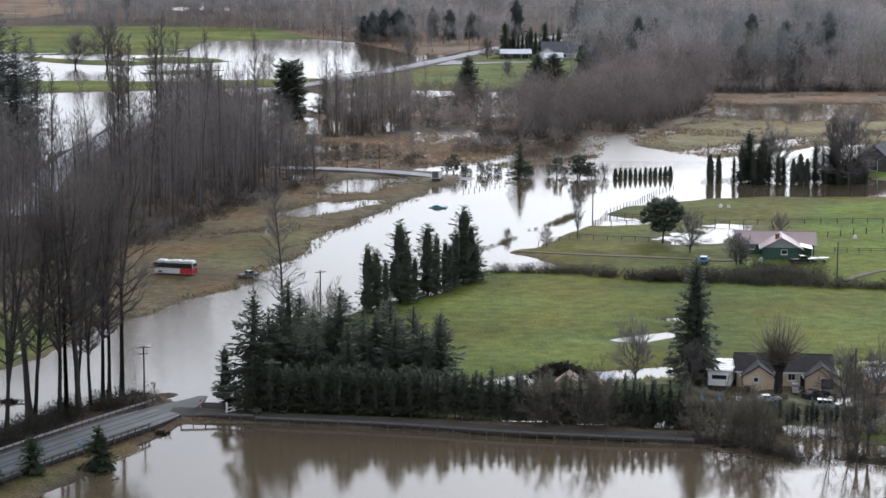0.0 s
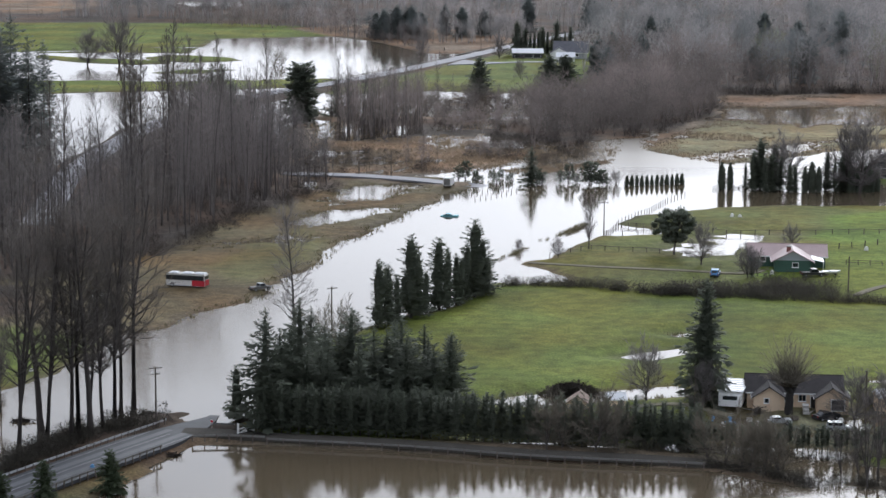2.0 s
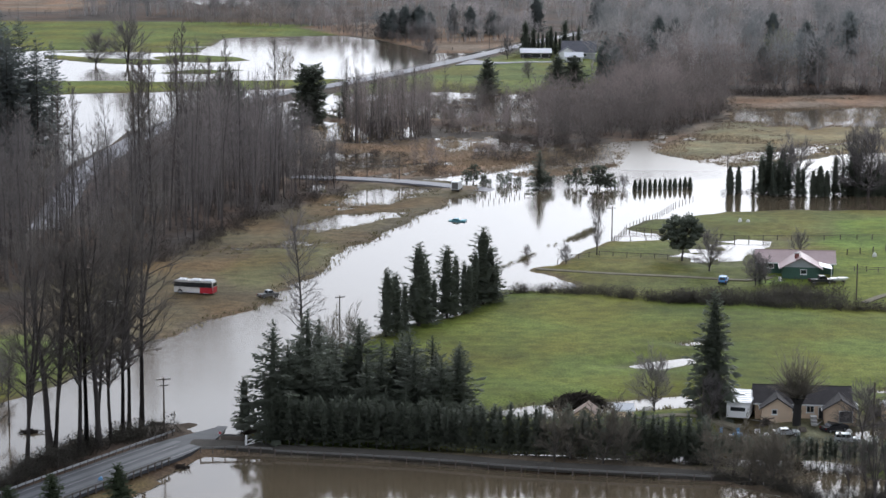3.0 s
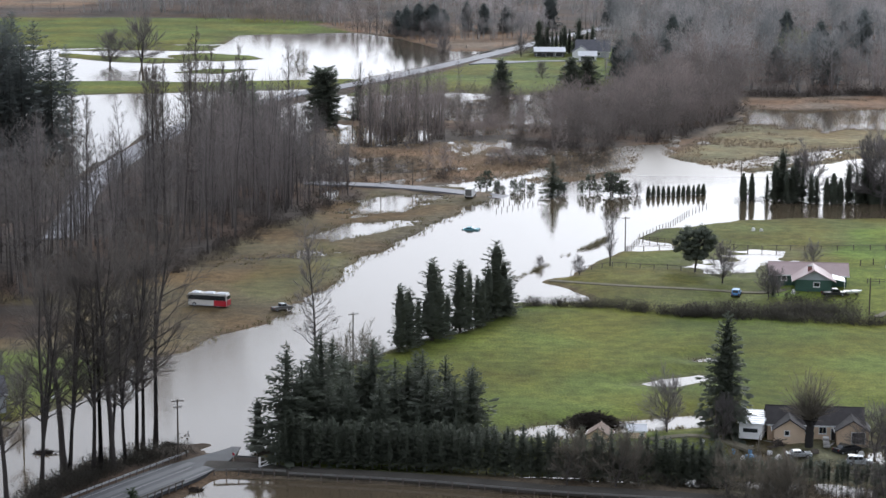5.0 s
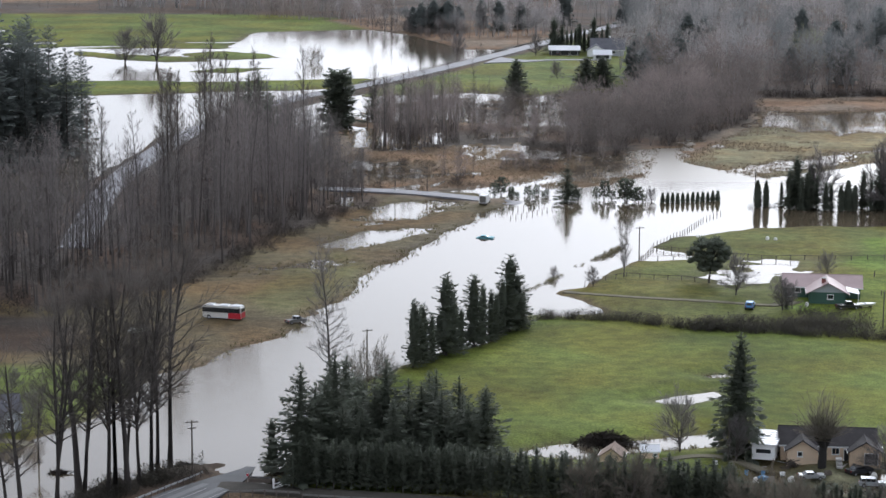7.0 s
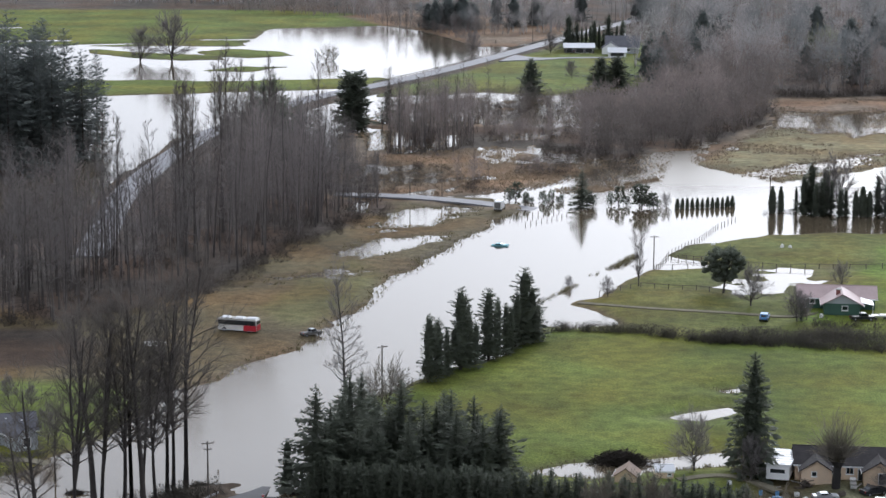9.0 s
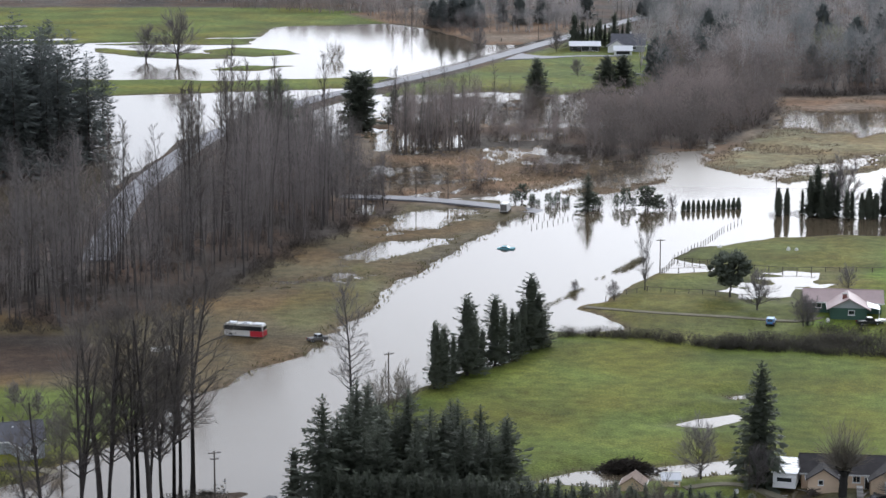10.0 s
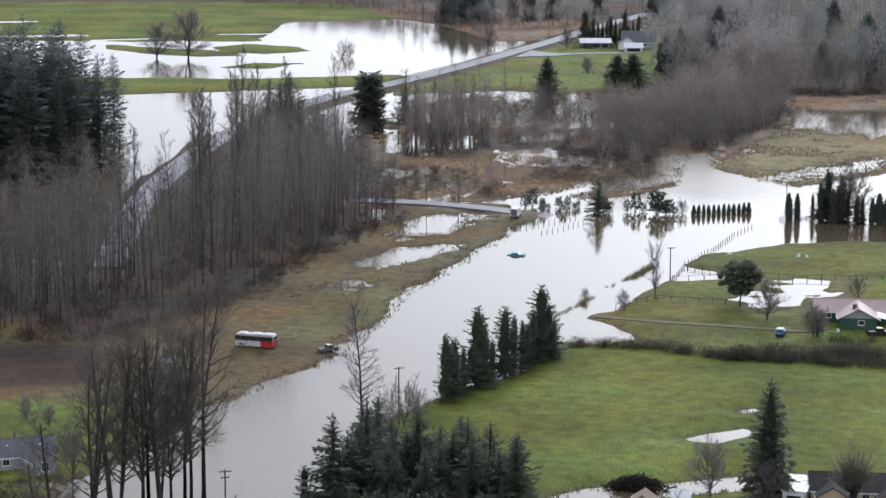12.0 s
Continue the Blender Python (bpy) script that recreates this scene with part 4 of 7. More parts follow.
def scatter(poly, gap, seed, avoid=(), sizes=(0.8, 1.2)):
    """Uneven places within a polygon, about gap metres apart."""
    r = np.random.RandomState(seed)
    xs, ys = [p[0] for p in poly], [p[1] for p in poly]
    gx, gy = np.meshgrid(np.arange(min(xs), max(xs), gap), np.arange(min(ys), max(ys), gap))
    x, y = (g.ravel() + r.uniform(-0.48, 0.48, g.size) * gap for g in (gx, gy))
    keep = inside(x, y, poly) > 0
    for a in avoid:
        keep &= inside(x, y, a) < 0
    x, y = x[keep], y[keep]
    return np.stack([x, y, r.uniform(*sizes, x.size)], 1)


def along(points, gap, seed, off=1.0, sizes=(0.8, 1.2)):
    r, out = np.random.RandomState(seed), []
    for (ax, ay), (bx, by) in zip(points, points[1:]):
        n = max(1, int(math.hypot(bx - ax, by - ay) / gap))
        for k in range(n):
            t = (k + r.rand()) / n
            out.append((ax + (bx - ax) * t + r.uniform(-off, off), ay + (by - ay) * t + r.uniform(-off, off), r.uniform(*sizes)))
    return np.array(out)


def both(tree):
    (v, t), (w, u) = tree
    return np.concatenate([v, w]), np.concatenate([t, u + len(v)])


WOOD = [(-126, 492), (-106, 482), (-94, 496), (-82, 518), (-72, 548), (-64, 588), (-52, 624), (-43, 646), (-43, 672), (-50, 700), (-60, 735), (-74, 775), (-92, 815), (-106, 790), (-108, 700), (-106, 610), (-122, 560), (-150, 545), (-200, 560), (-260, 520), (-220, 480)]
FAR_ROAD = [(-112, 560), (-116, 600), (-121, 650), (-122, 700), (-120, 760), (-116, 806), (-104, 868), (-88, 924), (-72, 957), (-46, 1022), (-22, 1092), (0, 1160), (24, 1236), (60, 1340)]
ROAD_GAP = [(x - 9, y) for x, y in FAR_ROAD] + [(x + 9, y) for x, y in FAR_ROAD[::-1]]

wood_kinds = [tree_kind("bare_tree", bare_tree(11 + 7 * k, 34, 4.4, 0.27, limbs=24, subs=5, twigs=4, tw=0.045, low=0.30, rise=0.8 if k % 2 else 0.55, lift=0.25, curl=0.16), M["bark"], M["twig"], "tall leafless grey-brown alder in a flooded riverside wood", group="riverside wood") for k in range(6)]
emergent_kinds = [tree_kind("bare_tree", bare_tree(151 + 7 * k, 43, 4.8, 0.36, limbs=38, subs=5, twigs=4, tw=0.07, low=0.30, rise=0.95, lift=0.2, curl=0.12, taper=0.84), M["bark"], M["twig_dark"], "very tall leafless cottonwood above the riverside wood", group="riverside wood") for k in range(3)]
tall_kinds = [tree_kind("bare_tree", bare_tree(101 + 5 * k, 36, 5.7, 0.50, limbs=(50, 32, 56, 40)[k], subs=5, twigs=5, low=0.34, rise=(0.8, 0.7, 0.85, 0.6)[k], fork=(2, 1, 3, 2)[k], fork_at=(3, 1, 2, 4)[k], splay=(0.08, 0.05, 0.07, 0.11)[k], tw=0.052, lift=0.06, curl=(0.1, 0.06, 0.12, 0.04)[k], top=0.88, dome=0.3, taper=0.74), M["wet_bark"], M["twig_dark"], "tall leafless dark cottonwood on the roadside bank", group="roadside trees") for k in range(4)]
garden_kinds = [tree_kind("bare_tree", bare_tree(201 + 9 * k, 9, 3.9, 0.26, limbs=30, subs=8, twigs=6, low=0.22, rise=0.6, fork=2 + k, splay=0.25, lift=0.08, top=0.66, dome=1.2), M["bark"], M["twig"], "leafless rounded garden tree on wet turf", group="garden trees") for k in range(2)]
pale_kinds = [tree_kind("bare_bush", bare_tree(301 + 9 * k, 7.4, 3.2, 0.15, limbs=30, subs=5, twigs=4, low=0.16, rise=0.6, fork=4, splay=0.32, lift=0.1, curl=0.05, top=0.66, dome=1.0), M["bark"], M["twig_pale"], "leafless grey many-stemmed bush by the water", "bush", "roadside bushes") for k in range(2)]
shore_kinds = [tree_kind("bare_tree", bare_tree(321 + 9 * k, 12, 3.0, 0.16, limbs=26, subs=4, twigs=3, low=0.2, rise=0.75, fork=3 + k, splay=0.2, tw=0.035, lift=0.1, curl=0.1), M["bark"], M["twig_dark"], "slender many-stemmed leafless tree on a drowned bank", group="drowned bank trees") for k in range(2)]
fir_kinds = [tree_kind("fir_tree", fir_tree(401 + 9 * k, 20, 7.4, 0.38, levels=40, around=8, sprays=8, leaf=0.86, droop=0.12 + 0.06 * k, blunt=0.74, ragged=0.32, core=0.16), M["bark"], M["needle"], "dark green fir with drooping boughs on the field edge", group="plantation firs") for k in range(3)]
fill_kinds = [tree_kind("fir_tree", fir_tree(431 + 9 * k, 20, 6.6, 0.36, levels=24, around=7, sprays=6, leaf=0.95, droop=0.12, blunt=0.66, ragged=0.25, core=0.16), M["bark"], M["needle"], "dark green fir within a dense plantation", group="plantation firs") for k in range(2)]
stout_kinds = [tree_kind("fir_tree", fir_tree(451 + 9 * k, 15, 3.3, 0.3, levels=32, around=9, sprays=8, bare=0.04, blunt=0.4, ragged=0.45, droop=-0.1, leaf=0.85, core=0.42), M["bark"], M["cedar"], "dark blunt-topped conifer in a row beside the field", group="row of conifers") for k in range(4)]
grand_kinds = [tree_kind("fir_tree", fir_tree(421 + 9 * k, 41, 9.4, 0.5, levels=44, around=9, sprays=6, droop=0.2, blunt=0.5, ragged=0.45, leaf=0.95, core=0), M["bark"], M["hazed_needle"], "very tall dark fir above the riverside wood", group="tall firs") for k in range(2)]
yard_fir = tree_kind("fir_tree", fir_tree(441, 21, 4.7, 0.42, levels=50, around=10, sprays=12, leaf=0.85, droop=0.45, blunt=0.62, ragged=0.65, core=0.34), M["bark"], M["needle"], "large ragged dark fir beside the tan house")
hedge_kinds = [tree_kind("hedge_conifer", fir_tree(501 + 9 * k, 8, 2.3, 0.13, levels=22, around=7, sprays=5, bare=0.12, blunt=0.55, ragged=0.22, droop=-0.1, leaf=0.9, core=0.24), M["bark"], M["cedar"], "dark green conifer in a tall roadside hedge", group="roadside hedge") for k in range(3)]
spruce_kinds = [tree_kind("young_spruce", fir_tree(551 + 9 * k, 6.0, 2.5, 0.13, levels=24, around=8, sprays=6, bare=0.04, blunt=0.5, ragged=0.3), M["bark"], M["needle_blue"], "young green spruce on the grassy road bank", group="young spruces") for k in range(2)]
pine_kinds = [tree_kind("small_pine", clump_tree(601 + 9 * k, 5.6, 1.9, 0.15, 40, 28, 0.24), M["bark"], M["needle"], "small dark pine standing in flood water", group="pines in the flood") for k in range(4)]
cypress_kinds = [tree_kind("clipped_cypress", column_tree(651 + 9 * k, 3.4, 0.74, 420, 0.9), M["bark"], M["cedar"], "small clipped dark cypress standing in flood water", group="row of clipped cypresses") for k in range(2)]
thuja_kinds = [tree_kind("columnar_cypress", column_tree(681 + 9 * k, 9, 1.25, 700, 0.2), M["bark"], M["cedar"], "tall columnar dark cypress standing in flood water", group="columnar cypresses") for k in range(3)]
round_fir = tree_kind("fir_tree", fir_tree(491, 20, 7.8, 0.4, levels=50, around=14, sprays=6, bare=0.03, blunt=0.17, ragged=0.15, droop=0.0), M["bark"], M["needle"], "dense rounded dark conifer at the wood's end")
lawn_firs = [tree_kind("fir_tree", fir_tree(471 + 9 * k, 16, 8.4, 0.36, levels=34, around=12, sprays=7, bare=0.05, blunt=0.55, ragged=0.25, droop=0.1), M["bark"], M["needle"], "broad dark fir beside the far road and lawn", group="far firs") for k in range(2)]
broad_pine = tree_kind("pine_tree", clump_tree(621, 11, 5.2, 0.3, 90, 40, 0.32), M["bark"], M["needle"], "broad dark pine with a rounded crown on the lawn")
thicket = [shrub(701 + k, 2.2, 2.8, 18, 60) for k in range(5)]

# riverside wood: the tall trees one by one, the lower growth as one mass
def wood_height(x, y):
    """Lower towards the far end, and marshward of a sight line to fit the camera's view."""
    return float(np.interp(y, [480, 560, 640, 680, 730, 800], [37, 40, 37, 30, 27, 18])) * float(np.interp(x + 0.088 * y, [-40, -30, -6, 0, 6], [0.78, 0.95, 1.0, 0.85, 0.6]))


def sight_corridor(x, y):
    """A corridor along the camera's line of sight, kept low so the water behind shows."""
    return y > 612 and -32 < x + 0.137 * y < -1


rw = random.Random(64)
tall = [(x, y, wood_height(x, y) * rw.uniform(0.66, 1.2) / 34) for x, y, s in scatter(WOOD, 8.4, 21, [ROAD_GAP]) if x > -185 and (not sight_corridor(x, y) or rw.random() < 0.55)]
edge = [(x, y, wood_height(x, y) * rw.uniform(0.7, 1.0) / 34) for x, y, s in scatter([(-66, 600), (-58, 606), (-44, 648), (-44, 672), (-52, 702), (-58, 725), (-70, 745), (-80, 740), (-68, 690), (-72, 640)], 7.0, 27, [ROAD_GAP])]
tall += [(x, y, s) for x, y, s in scatter([(-165, 506), (-126, 494), (-104, 490), (-94, 525), (-104, 552), (-118, 558), (-160, 546)], 7.0, 29, (), (0.8, 1.1))]
tall.sort(key=lambda q: q[1])
planted(wood_kinds, tall[:170] + edge[:34], 5, 0.06)
planted(wood_kinds, [(-105, 537, 1.06), (-102, 555, 1.06), (-99, 551, 1.0), (-97, 571, 1.08), (-98, 603, 1.06), (-104, 546, 0.9), (-94, 588, 1.0), (-101, 578, 0.95)], 205, 0.04)
planted(emergent_kinds, [(-88.5, 566, 1.05), (-91.5, 577, 0.98), (-85.5, 559, 1.0), (-94.5, 686, 0.97), (-97.5, 680, 0.9), (-92, 672, 0.95), (-84, 600, 1.0), (-79, 612, 0.93), (-108, 560, 0.95), (-104, 553, 0.88), (-88, 700, 0.88), (-84, 706, 0.84), (-72, 742, 0.78), (-90, 640, 0.97), (-86, 652, 0.95), (-95, 604, 1.0), (-99, 640, 0.95), (-76, 660, 0.85)], 6, 0.04)
planted(fir_kinds, [(-91, 752, 1.25), (-84, 748, 1.1), (-96, 760, 1.1), (-79, 756, 0.95)], 7, 0.06)
thin = [(bare_tree(801 + k, 21, 5.0, 0.13, limbs=15, subs=4, twigs=4, low=0.2, rise=0.5, lite=True, tw=0.085, lift=0.2)) for k in range(6)]
far_thin = [puff_tree(831 + k, 21, 13 if k % 2 else 10, 0.16, 300, 0.17, 0.22 + 0.04 * k, 4 + k % 3) for k in range(6)]
wood_back = scatter(WOOD, 6.4, 22, [ROAD_GAP], (0.45, 1.1))
wood_back = wood_back[(wood_back[:, 1] > 590) | (np.arange(len(wood_back)) % 3 == 0)]
wood_back = np.concatenate([wood_back, np.array([(x, y, s * 1.6) for x, y, s in tall[170:]]).reshape(-1, 3)])
wood_back[:, 2] *= np.where([sight_corridor(x, y) for x, y, s in wood_back], 0.5, 1.0)
wood_back[:, 2] *= np.interp(wood_back[:, 0], [-75, -60, -46], [1.0, 0.95, 0.7])
wood_puff = [puff_tree(861 + k, 21, 7.0 if k % 2 else 5.5, 0.06, 170, 0.07, 0.2, 4 + k % 3) for k in range(6)]
joined("riverside_wood", wood_puff, wood_back, M["wood_stuff"], "dense leafless grey-brown riverside woodland crowns", "woodland", 31)
joined("riverside_trunks", [t[0] for t in thin], wood_back, M["bark"], "dark slender trunks of the riverside wood", "woodland", 31)
joined("riverside_underwood", thicket, np.concatenate([scatter(WOOD, 9.5, 24, [ROAD_GAP], (1.0, 2.1))]), M["deadwood"], "dark tangled underwood on the wood's floor", "undergrowth", 32)
LEFT_WOOD = [(-260, 520), (-150, 552), (-122, 570), (-122, 590), (-128, 640), (-132, 690), (-150, 690), (-215, 640), (-280, 640)]
copse = scatter(LEFT_WOOD, 12, 26, [ROAD_GAP], (0.7, 1.25))
copse[:, 2] *= np.where([sight_corridor(x, y) for x, y, s in copse], 0.45, 1.0)
joined("bare_copse", wood_puff, copse, M["wood_stuff"], "leafless grey copse crowns beside the road", "woodland", 33)
joined("copse_trunks", [t[0] for t in thin], copse, M["bark"], "dark slender trunks of the bare copse", "woodland", 33)

# alder thickets beyond the marsh
alder = [puff_tree(851 + k, 13, 9.5 if k % 2 else 7.5, 0.1, 250, 0.12, 0.1, 4 + k % 3) for k in range(6)]
def thicket_of(name, poly, gap, seed, sizes, label):
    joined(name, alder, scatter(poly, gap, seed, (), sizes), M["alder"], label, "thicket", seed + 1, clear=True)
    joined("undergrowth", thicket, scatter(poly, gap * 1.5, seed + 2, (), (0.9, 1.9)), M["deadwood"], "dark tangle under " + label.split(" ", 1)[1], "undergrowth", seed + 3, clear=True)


GROVE = [(-51, 757), (-33, 760), (-21, 780), (-23, 834), (-53, 838)]
grove = scatter(GROVE, 5.0, 41, (), (0.7, 1.2))
joined("alder_grove", wood_puff, grove, M["alder"], "slender leafless brown alders in flood water", "thicket", 42)
joined("grove_trunks", [t[0] for t in thin], grove, M["bark"], "dark slender trunks of flooded alders", "thicket", 42)
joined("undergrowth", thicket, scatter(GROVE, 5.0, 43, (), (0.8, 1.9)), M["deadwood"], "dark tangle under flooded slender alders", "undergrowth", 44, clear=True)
joined("swamp_brush", thicket, scatter([(-62, 842), (-20, 842), (40, 852), (48, 902), (10, 925), (-58, 892)], 7.5, 49, (), (0.7, 2.0)), M["deadwood"], "dark tangled brush in the flooded swamp", "brush", 50)
joined("swamp_alders", alder, scatter([(-62, 842), (-20, 842), (40, 852), (48, 902), (10, 920), (-58, 892)], 6.5, 58, (), (0.4, 0.95)), M["alder"], "low leafless alders in the flooded swamp", "thicket", 59)
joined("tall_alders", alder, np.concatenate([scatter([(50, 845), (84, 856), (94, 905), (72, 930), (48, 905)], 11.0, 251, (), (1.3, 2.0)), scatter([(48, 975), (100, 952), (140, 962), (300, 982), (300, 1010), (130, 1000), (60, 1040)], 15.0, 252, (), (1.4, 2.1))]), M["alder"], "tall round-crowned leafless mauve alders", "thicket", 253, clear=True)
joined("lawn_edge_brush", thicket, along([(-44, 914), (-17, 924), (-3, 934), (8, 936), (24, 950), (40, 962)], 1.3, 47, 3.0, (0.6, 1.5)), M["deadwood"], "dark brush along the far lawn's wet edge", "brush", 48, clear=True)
thicket_of("alder_thicket", [(-24, 692), (-14, 690), (-10, 698), (-18, 704), (-26, 700)], 4.0, 141, (0.6, 1.1), "small leafless brown alder clump in marsh")
thicket_of("willow_scrub", [(-18, 790), (-2, 781), (12, 796), (15, 836), (-19, 835)], 5.2, 151, (0.35, 0.75), "low leafless brown willow scrub in flood water")
thicket_of("alder_stand", [(14, 744), (28, 748), (42, 779), (56, 783), (84, 856), (94, 902), (70, 926), (51, 900), (17, 832)], 5.6, 161, (0.55, 1.65), "tall leafless mauve alders at the meadow's edge")
thicket_of("low_scrub", [(-7, 710), (7, 717), (15, 726), (16, 746), (-7, 744)], 4.2, 171, (0.22, 0.42), "low dark leafless scrub in the marsh")
planted(wood_kinds, [(-46, 762, 0.66), (-42, 775, 0.72), (-38, 764, 0.66), (-34, 790, 0.74), (-48, 790, 0.76), (-30, 806, 0.7), (-44, 810, 0.7), (-36, 822, 0.76), (-50, 828, 0.7), (-27, 776, 0.6), (-55, 800, 0.72), (-56, 845, 0.6), (-24, 702, 0.36), (-19, 700, 0.42), (-15, 697, 0.33), (20, 760, 0.36), (30, 800, 0.45), (60, 850, 0.6), (72, 880, 0.66), (80, 905, 0.7), (86, 898, 0.72), (64, 905, 0.62), (-6, 800, 0.34), (2, 815, 0.36), (-36, 900, 0.5), (-30, 925, 0.55), (-20, 930, 0.55), (-14, 935, 0.5)], 8, 0.1)
planted(fir_kinds, [(-56, 846, 0.55)], 9, 0.08)
planted(emergent_kinds, [(-47, 765, 0.6), (-43, 781, 0.64), (-38, 771, 0.56), (-52, 800, 0.6), (-33, 797, 0.56), (-29, 812, 0.56)], 10, 0.06)
MARSH = [(-42, 672), (-10, 680), (14, 696), (40, 736), (30, 742), (12, 722), (-14, 704), (-40, 744), (-58, 730)]
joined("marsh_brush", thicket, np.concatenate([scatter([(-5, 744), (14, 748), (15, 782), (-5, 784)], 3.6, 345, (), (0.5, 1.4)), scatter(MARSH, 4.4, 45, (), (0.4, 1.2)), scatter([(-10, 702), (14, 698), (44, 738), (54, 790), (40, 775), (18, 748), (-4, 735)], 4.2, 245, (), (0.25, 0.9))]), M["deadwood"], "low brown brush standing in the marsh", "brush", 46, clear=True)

# wooded slope at the back
BACK = [(100, 945), (140, 955), (300, 975), (330, 1440), (60, 1440), (36, 1360), (44, 1275), (58, 1240), (52, 1120), (44, 1060), (42, 985), (56, 960)]
joined("far_woodland", far_thin, scatter(BACK, 16.5, 51, (), (0.6, 1.45)), M["hazed_wood"], "far leafless grey-brown woodland", "woodland", 52)
joined("far_trunks", [t[0] for t in thin], scatter(BACK, 13, 151, (), (0.6, 1.05)), M["bark"], "dark trunks in far leafless woodland", "woodland", 152)
joined("far_alders", alder, scatter([(98, 940), (140, 950), (330, 962), (330, 985), (140, 975), (96, 965), (66, 1020), (58, 1010)], 7.4, 53, (), (0.6, 1.6)), M["alder"], "leafless alders along the far woodland edge", "thicket", 54)
joined("woodland_edge", thicket, along([(98, 946), (140, 952), (210, 958), (300, 966)], 1.6, 254, 5, (1.0, 2.2)), M["deadwood"], "dark low brush along the far woodland edge", "brush", 255)
joined("greening_willows", alder, np.array([(129, 1046, 1.9), (126, 1050, 1.5), (133, 1052, 1.7), (172, 1010, 2.0), (180, 1020, 2.1), (186, 1008, 1.8), (176, 1030, 1.9)]), M["catkin"], "pale green catkin-hung willows in far woodland", "woodland", 56)
far_fir = [both(fir_tree(901 + k, 16, 7.6, 0.36, levels=26, around=10, sprays=5, bare=0.04, blunt=0.6, ragged=0.35, droop=0.1, core=0.6)) for k in range(3)]
rf = np.random.RandomState(57)
slope_firs = scatter([(60, 1050), (120, 990), (300, 1000), (330, 1300), (70, 1330)], 40, 58, (), (0.8, 1.5))
slope_firs = slope_firs[rf.rand(len(slope_firs)) < 0.2]
joined("far_firs", far_fir, np.concatenate([slope_firs, np.array([(60, 1330, 1.4), (52, 985, 1.1), (49, 1004, 1.2), (56, 1020, 1.3), (70, 1040, 1.2), (86, 1095, 1.4), (118, 1010, 1.0)])]), M["hazed_needle"], "dark blue-green firs scattered through far woodland", "woodland", 57)
BROWN_FIELD = [(-440, 1440), (-275, 1440), (-262, 1800), (-480, 1800)]
FAR_WET = [(-155, 1590), (-134, 1470), (-100, 1395), (-80, 1335), (-58, 1340), (-72, 1420), (-105, 1500), (-125, 1600)]
WET_FAR = [(-240, 1670), (-165, 1670), (-160, 1560), (-215, 1560)]
NORTH = [(-520, 1440), (-330, 1425), (-200, 1445), (-110, 1420), (-60, 1360), (-6, 1300), (40, 1380), (80, 1760), (-520, 1760)]
joined("north_woodland", far_thin, np.concatenate([scatter(NORTH, 23, 61, [ROAD_GAP, BROWN_FIELD, FAR_WET, WET_FAR], (0.6, 1.1)), along([(-262, 1452), (-200, 1444), (-130, 1436), (-100, 1400)], 3, 67, 8, (0.65, 1.05)), along([(-120, 1395), (-84, 1330)], 5, 69, 12, (0.4, 0.8)), along([(-260, 1480), (-150, 1470)], 4, 70, 14, (0.6, 1.0)), along([(-72, 1284), (-46, 1252), (-16, 1236), (8, 1246), (20, 1290)], 2.6, 68, 7, (0.45, 0.8)), along([(-60, 1335), (-20, 1290), (20, 1300)], 5, 168, 9, (0.6, 1.0))]), M["hazed_wood"], "leafless far hedgerows and copses", "woodland", 62)
joined("north_trunks", [t[0] for t in thin], np.concatenate([scatter(NORTH, 24, 161, [ROAD_GAP, BROWN_FIELD, FAR_WET, WET_FAR], (0.6, 1.0)), along([(-80, 1285), (-40, 1256), (10, 1252), (40, 1300)], 3, 162, 8, (0.5, 0.9))]), M["bark"], "dark trunks among far hedgerows", "woodland", 163)
joined("north_brush", alder, np.concatenate([scatter([(-195, 1388), (-150, 1368), (-100, 1332), (-80, 1318), (-76, 1338), (-110, 1400), (-190, 1420)], 8.0, 63, [FAR_WET], (0.6, 1.35)), along([(-330, 1432), (-270, 1440), (-200, 1432)], 9, 66, 5, (0.25, 0.5)), along([(-96, 1312), (-66, 1268), (-44, 1216), (-34, 1190)], 1.6, 166, 2.5, (0.25, 0.6)), along([(-84, 1320), (-50, 1268), (-22, 1225)], 2.5, 167, 5, (0.4, 0.9))]), M["alder"], "low purple-brown brush along far fields", "thicket", 64)
joined("north_firs", far_fir, np.array([(-62, 1272, 0.9), (-57, 1262, 1.05), (-50, 1266, 1.15), (-42, 1268, 1.15), (-36, 1262, 0.95), (-14, 1280, 1.1), (-2, 1290, 1.0), (-24, 1300, 1.1), (-190, 1540, 1.2), (-180, 1550, 1.3), (24, 1330, 1.3)]), M["hazed_needle"], "dark firs along the far road", "woodland", 65)

planted(wood_kinds, [(-84, 1266, 0.6), (-74, 1270, 0.65), (-46, 1240, 0.5), (-22, 1250, 0.65), (-17, 1240, 0.6), (-8, 1250, 0.68), (2, 1262, 0.6), (-78, 1278, 0.62)], 92, 0.1)

# single trees
planted(tall_kinds, [(-67.2, 339.6, 0.95), (-63.5, 339.5, 1.0), (-62.6, 341, 1.02), (-61.1, 343.6, 1.0), (-58.6, 351, 1.1), (-58.0, 353, 1.06), (-56.9, 359, 1.1), (-69, 345, 1.0), (-63, 353, 0.8), (-70.5, 334, 0.95), (-60, 348, 0.85)], 71, 0.06)
planted(tall_kinds, [(-79.2, 362.5, 0.42), (-73, 322, 0.7), (-77, 330, 0.55)], 72)
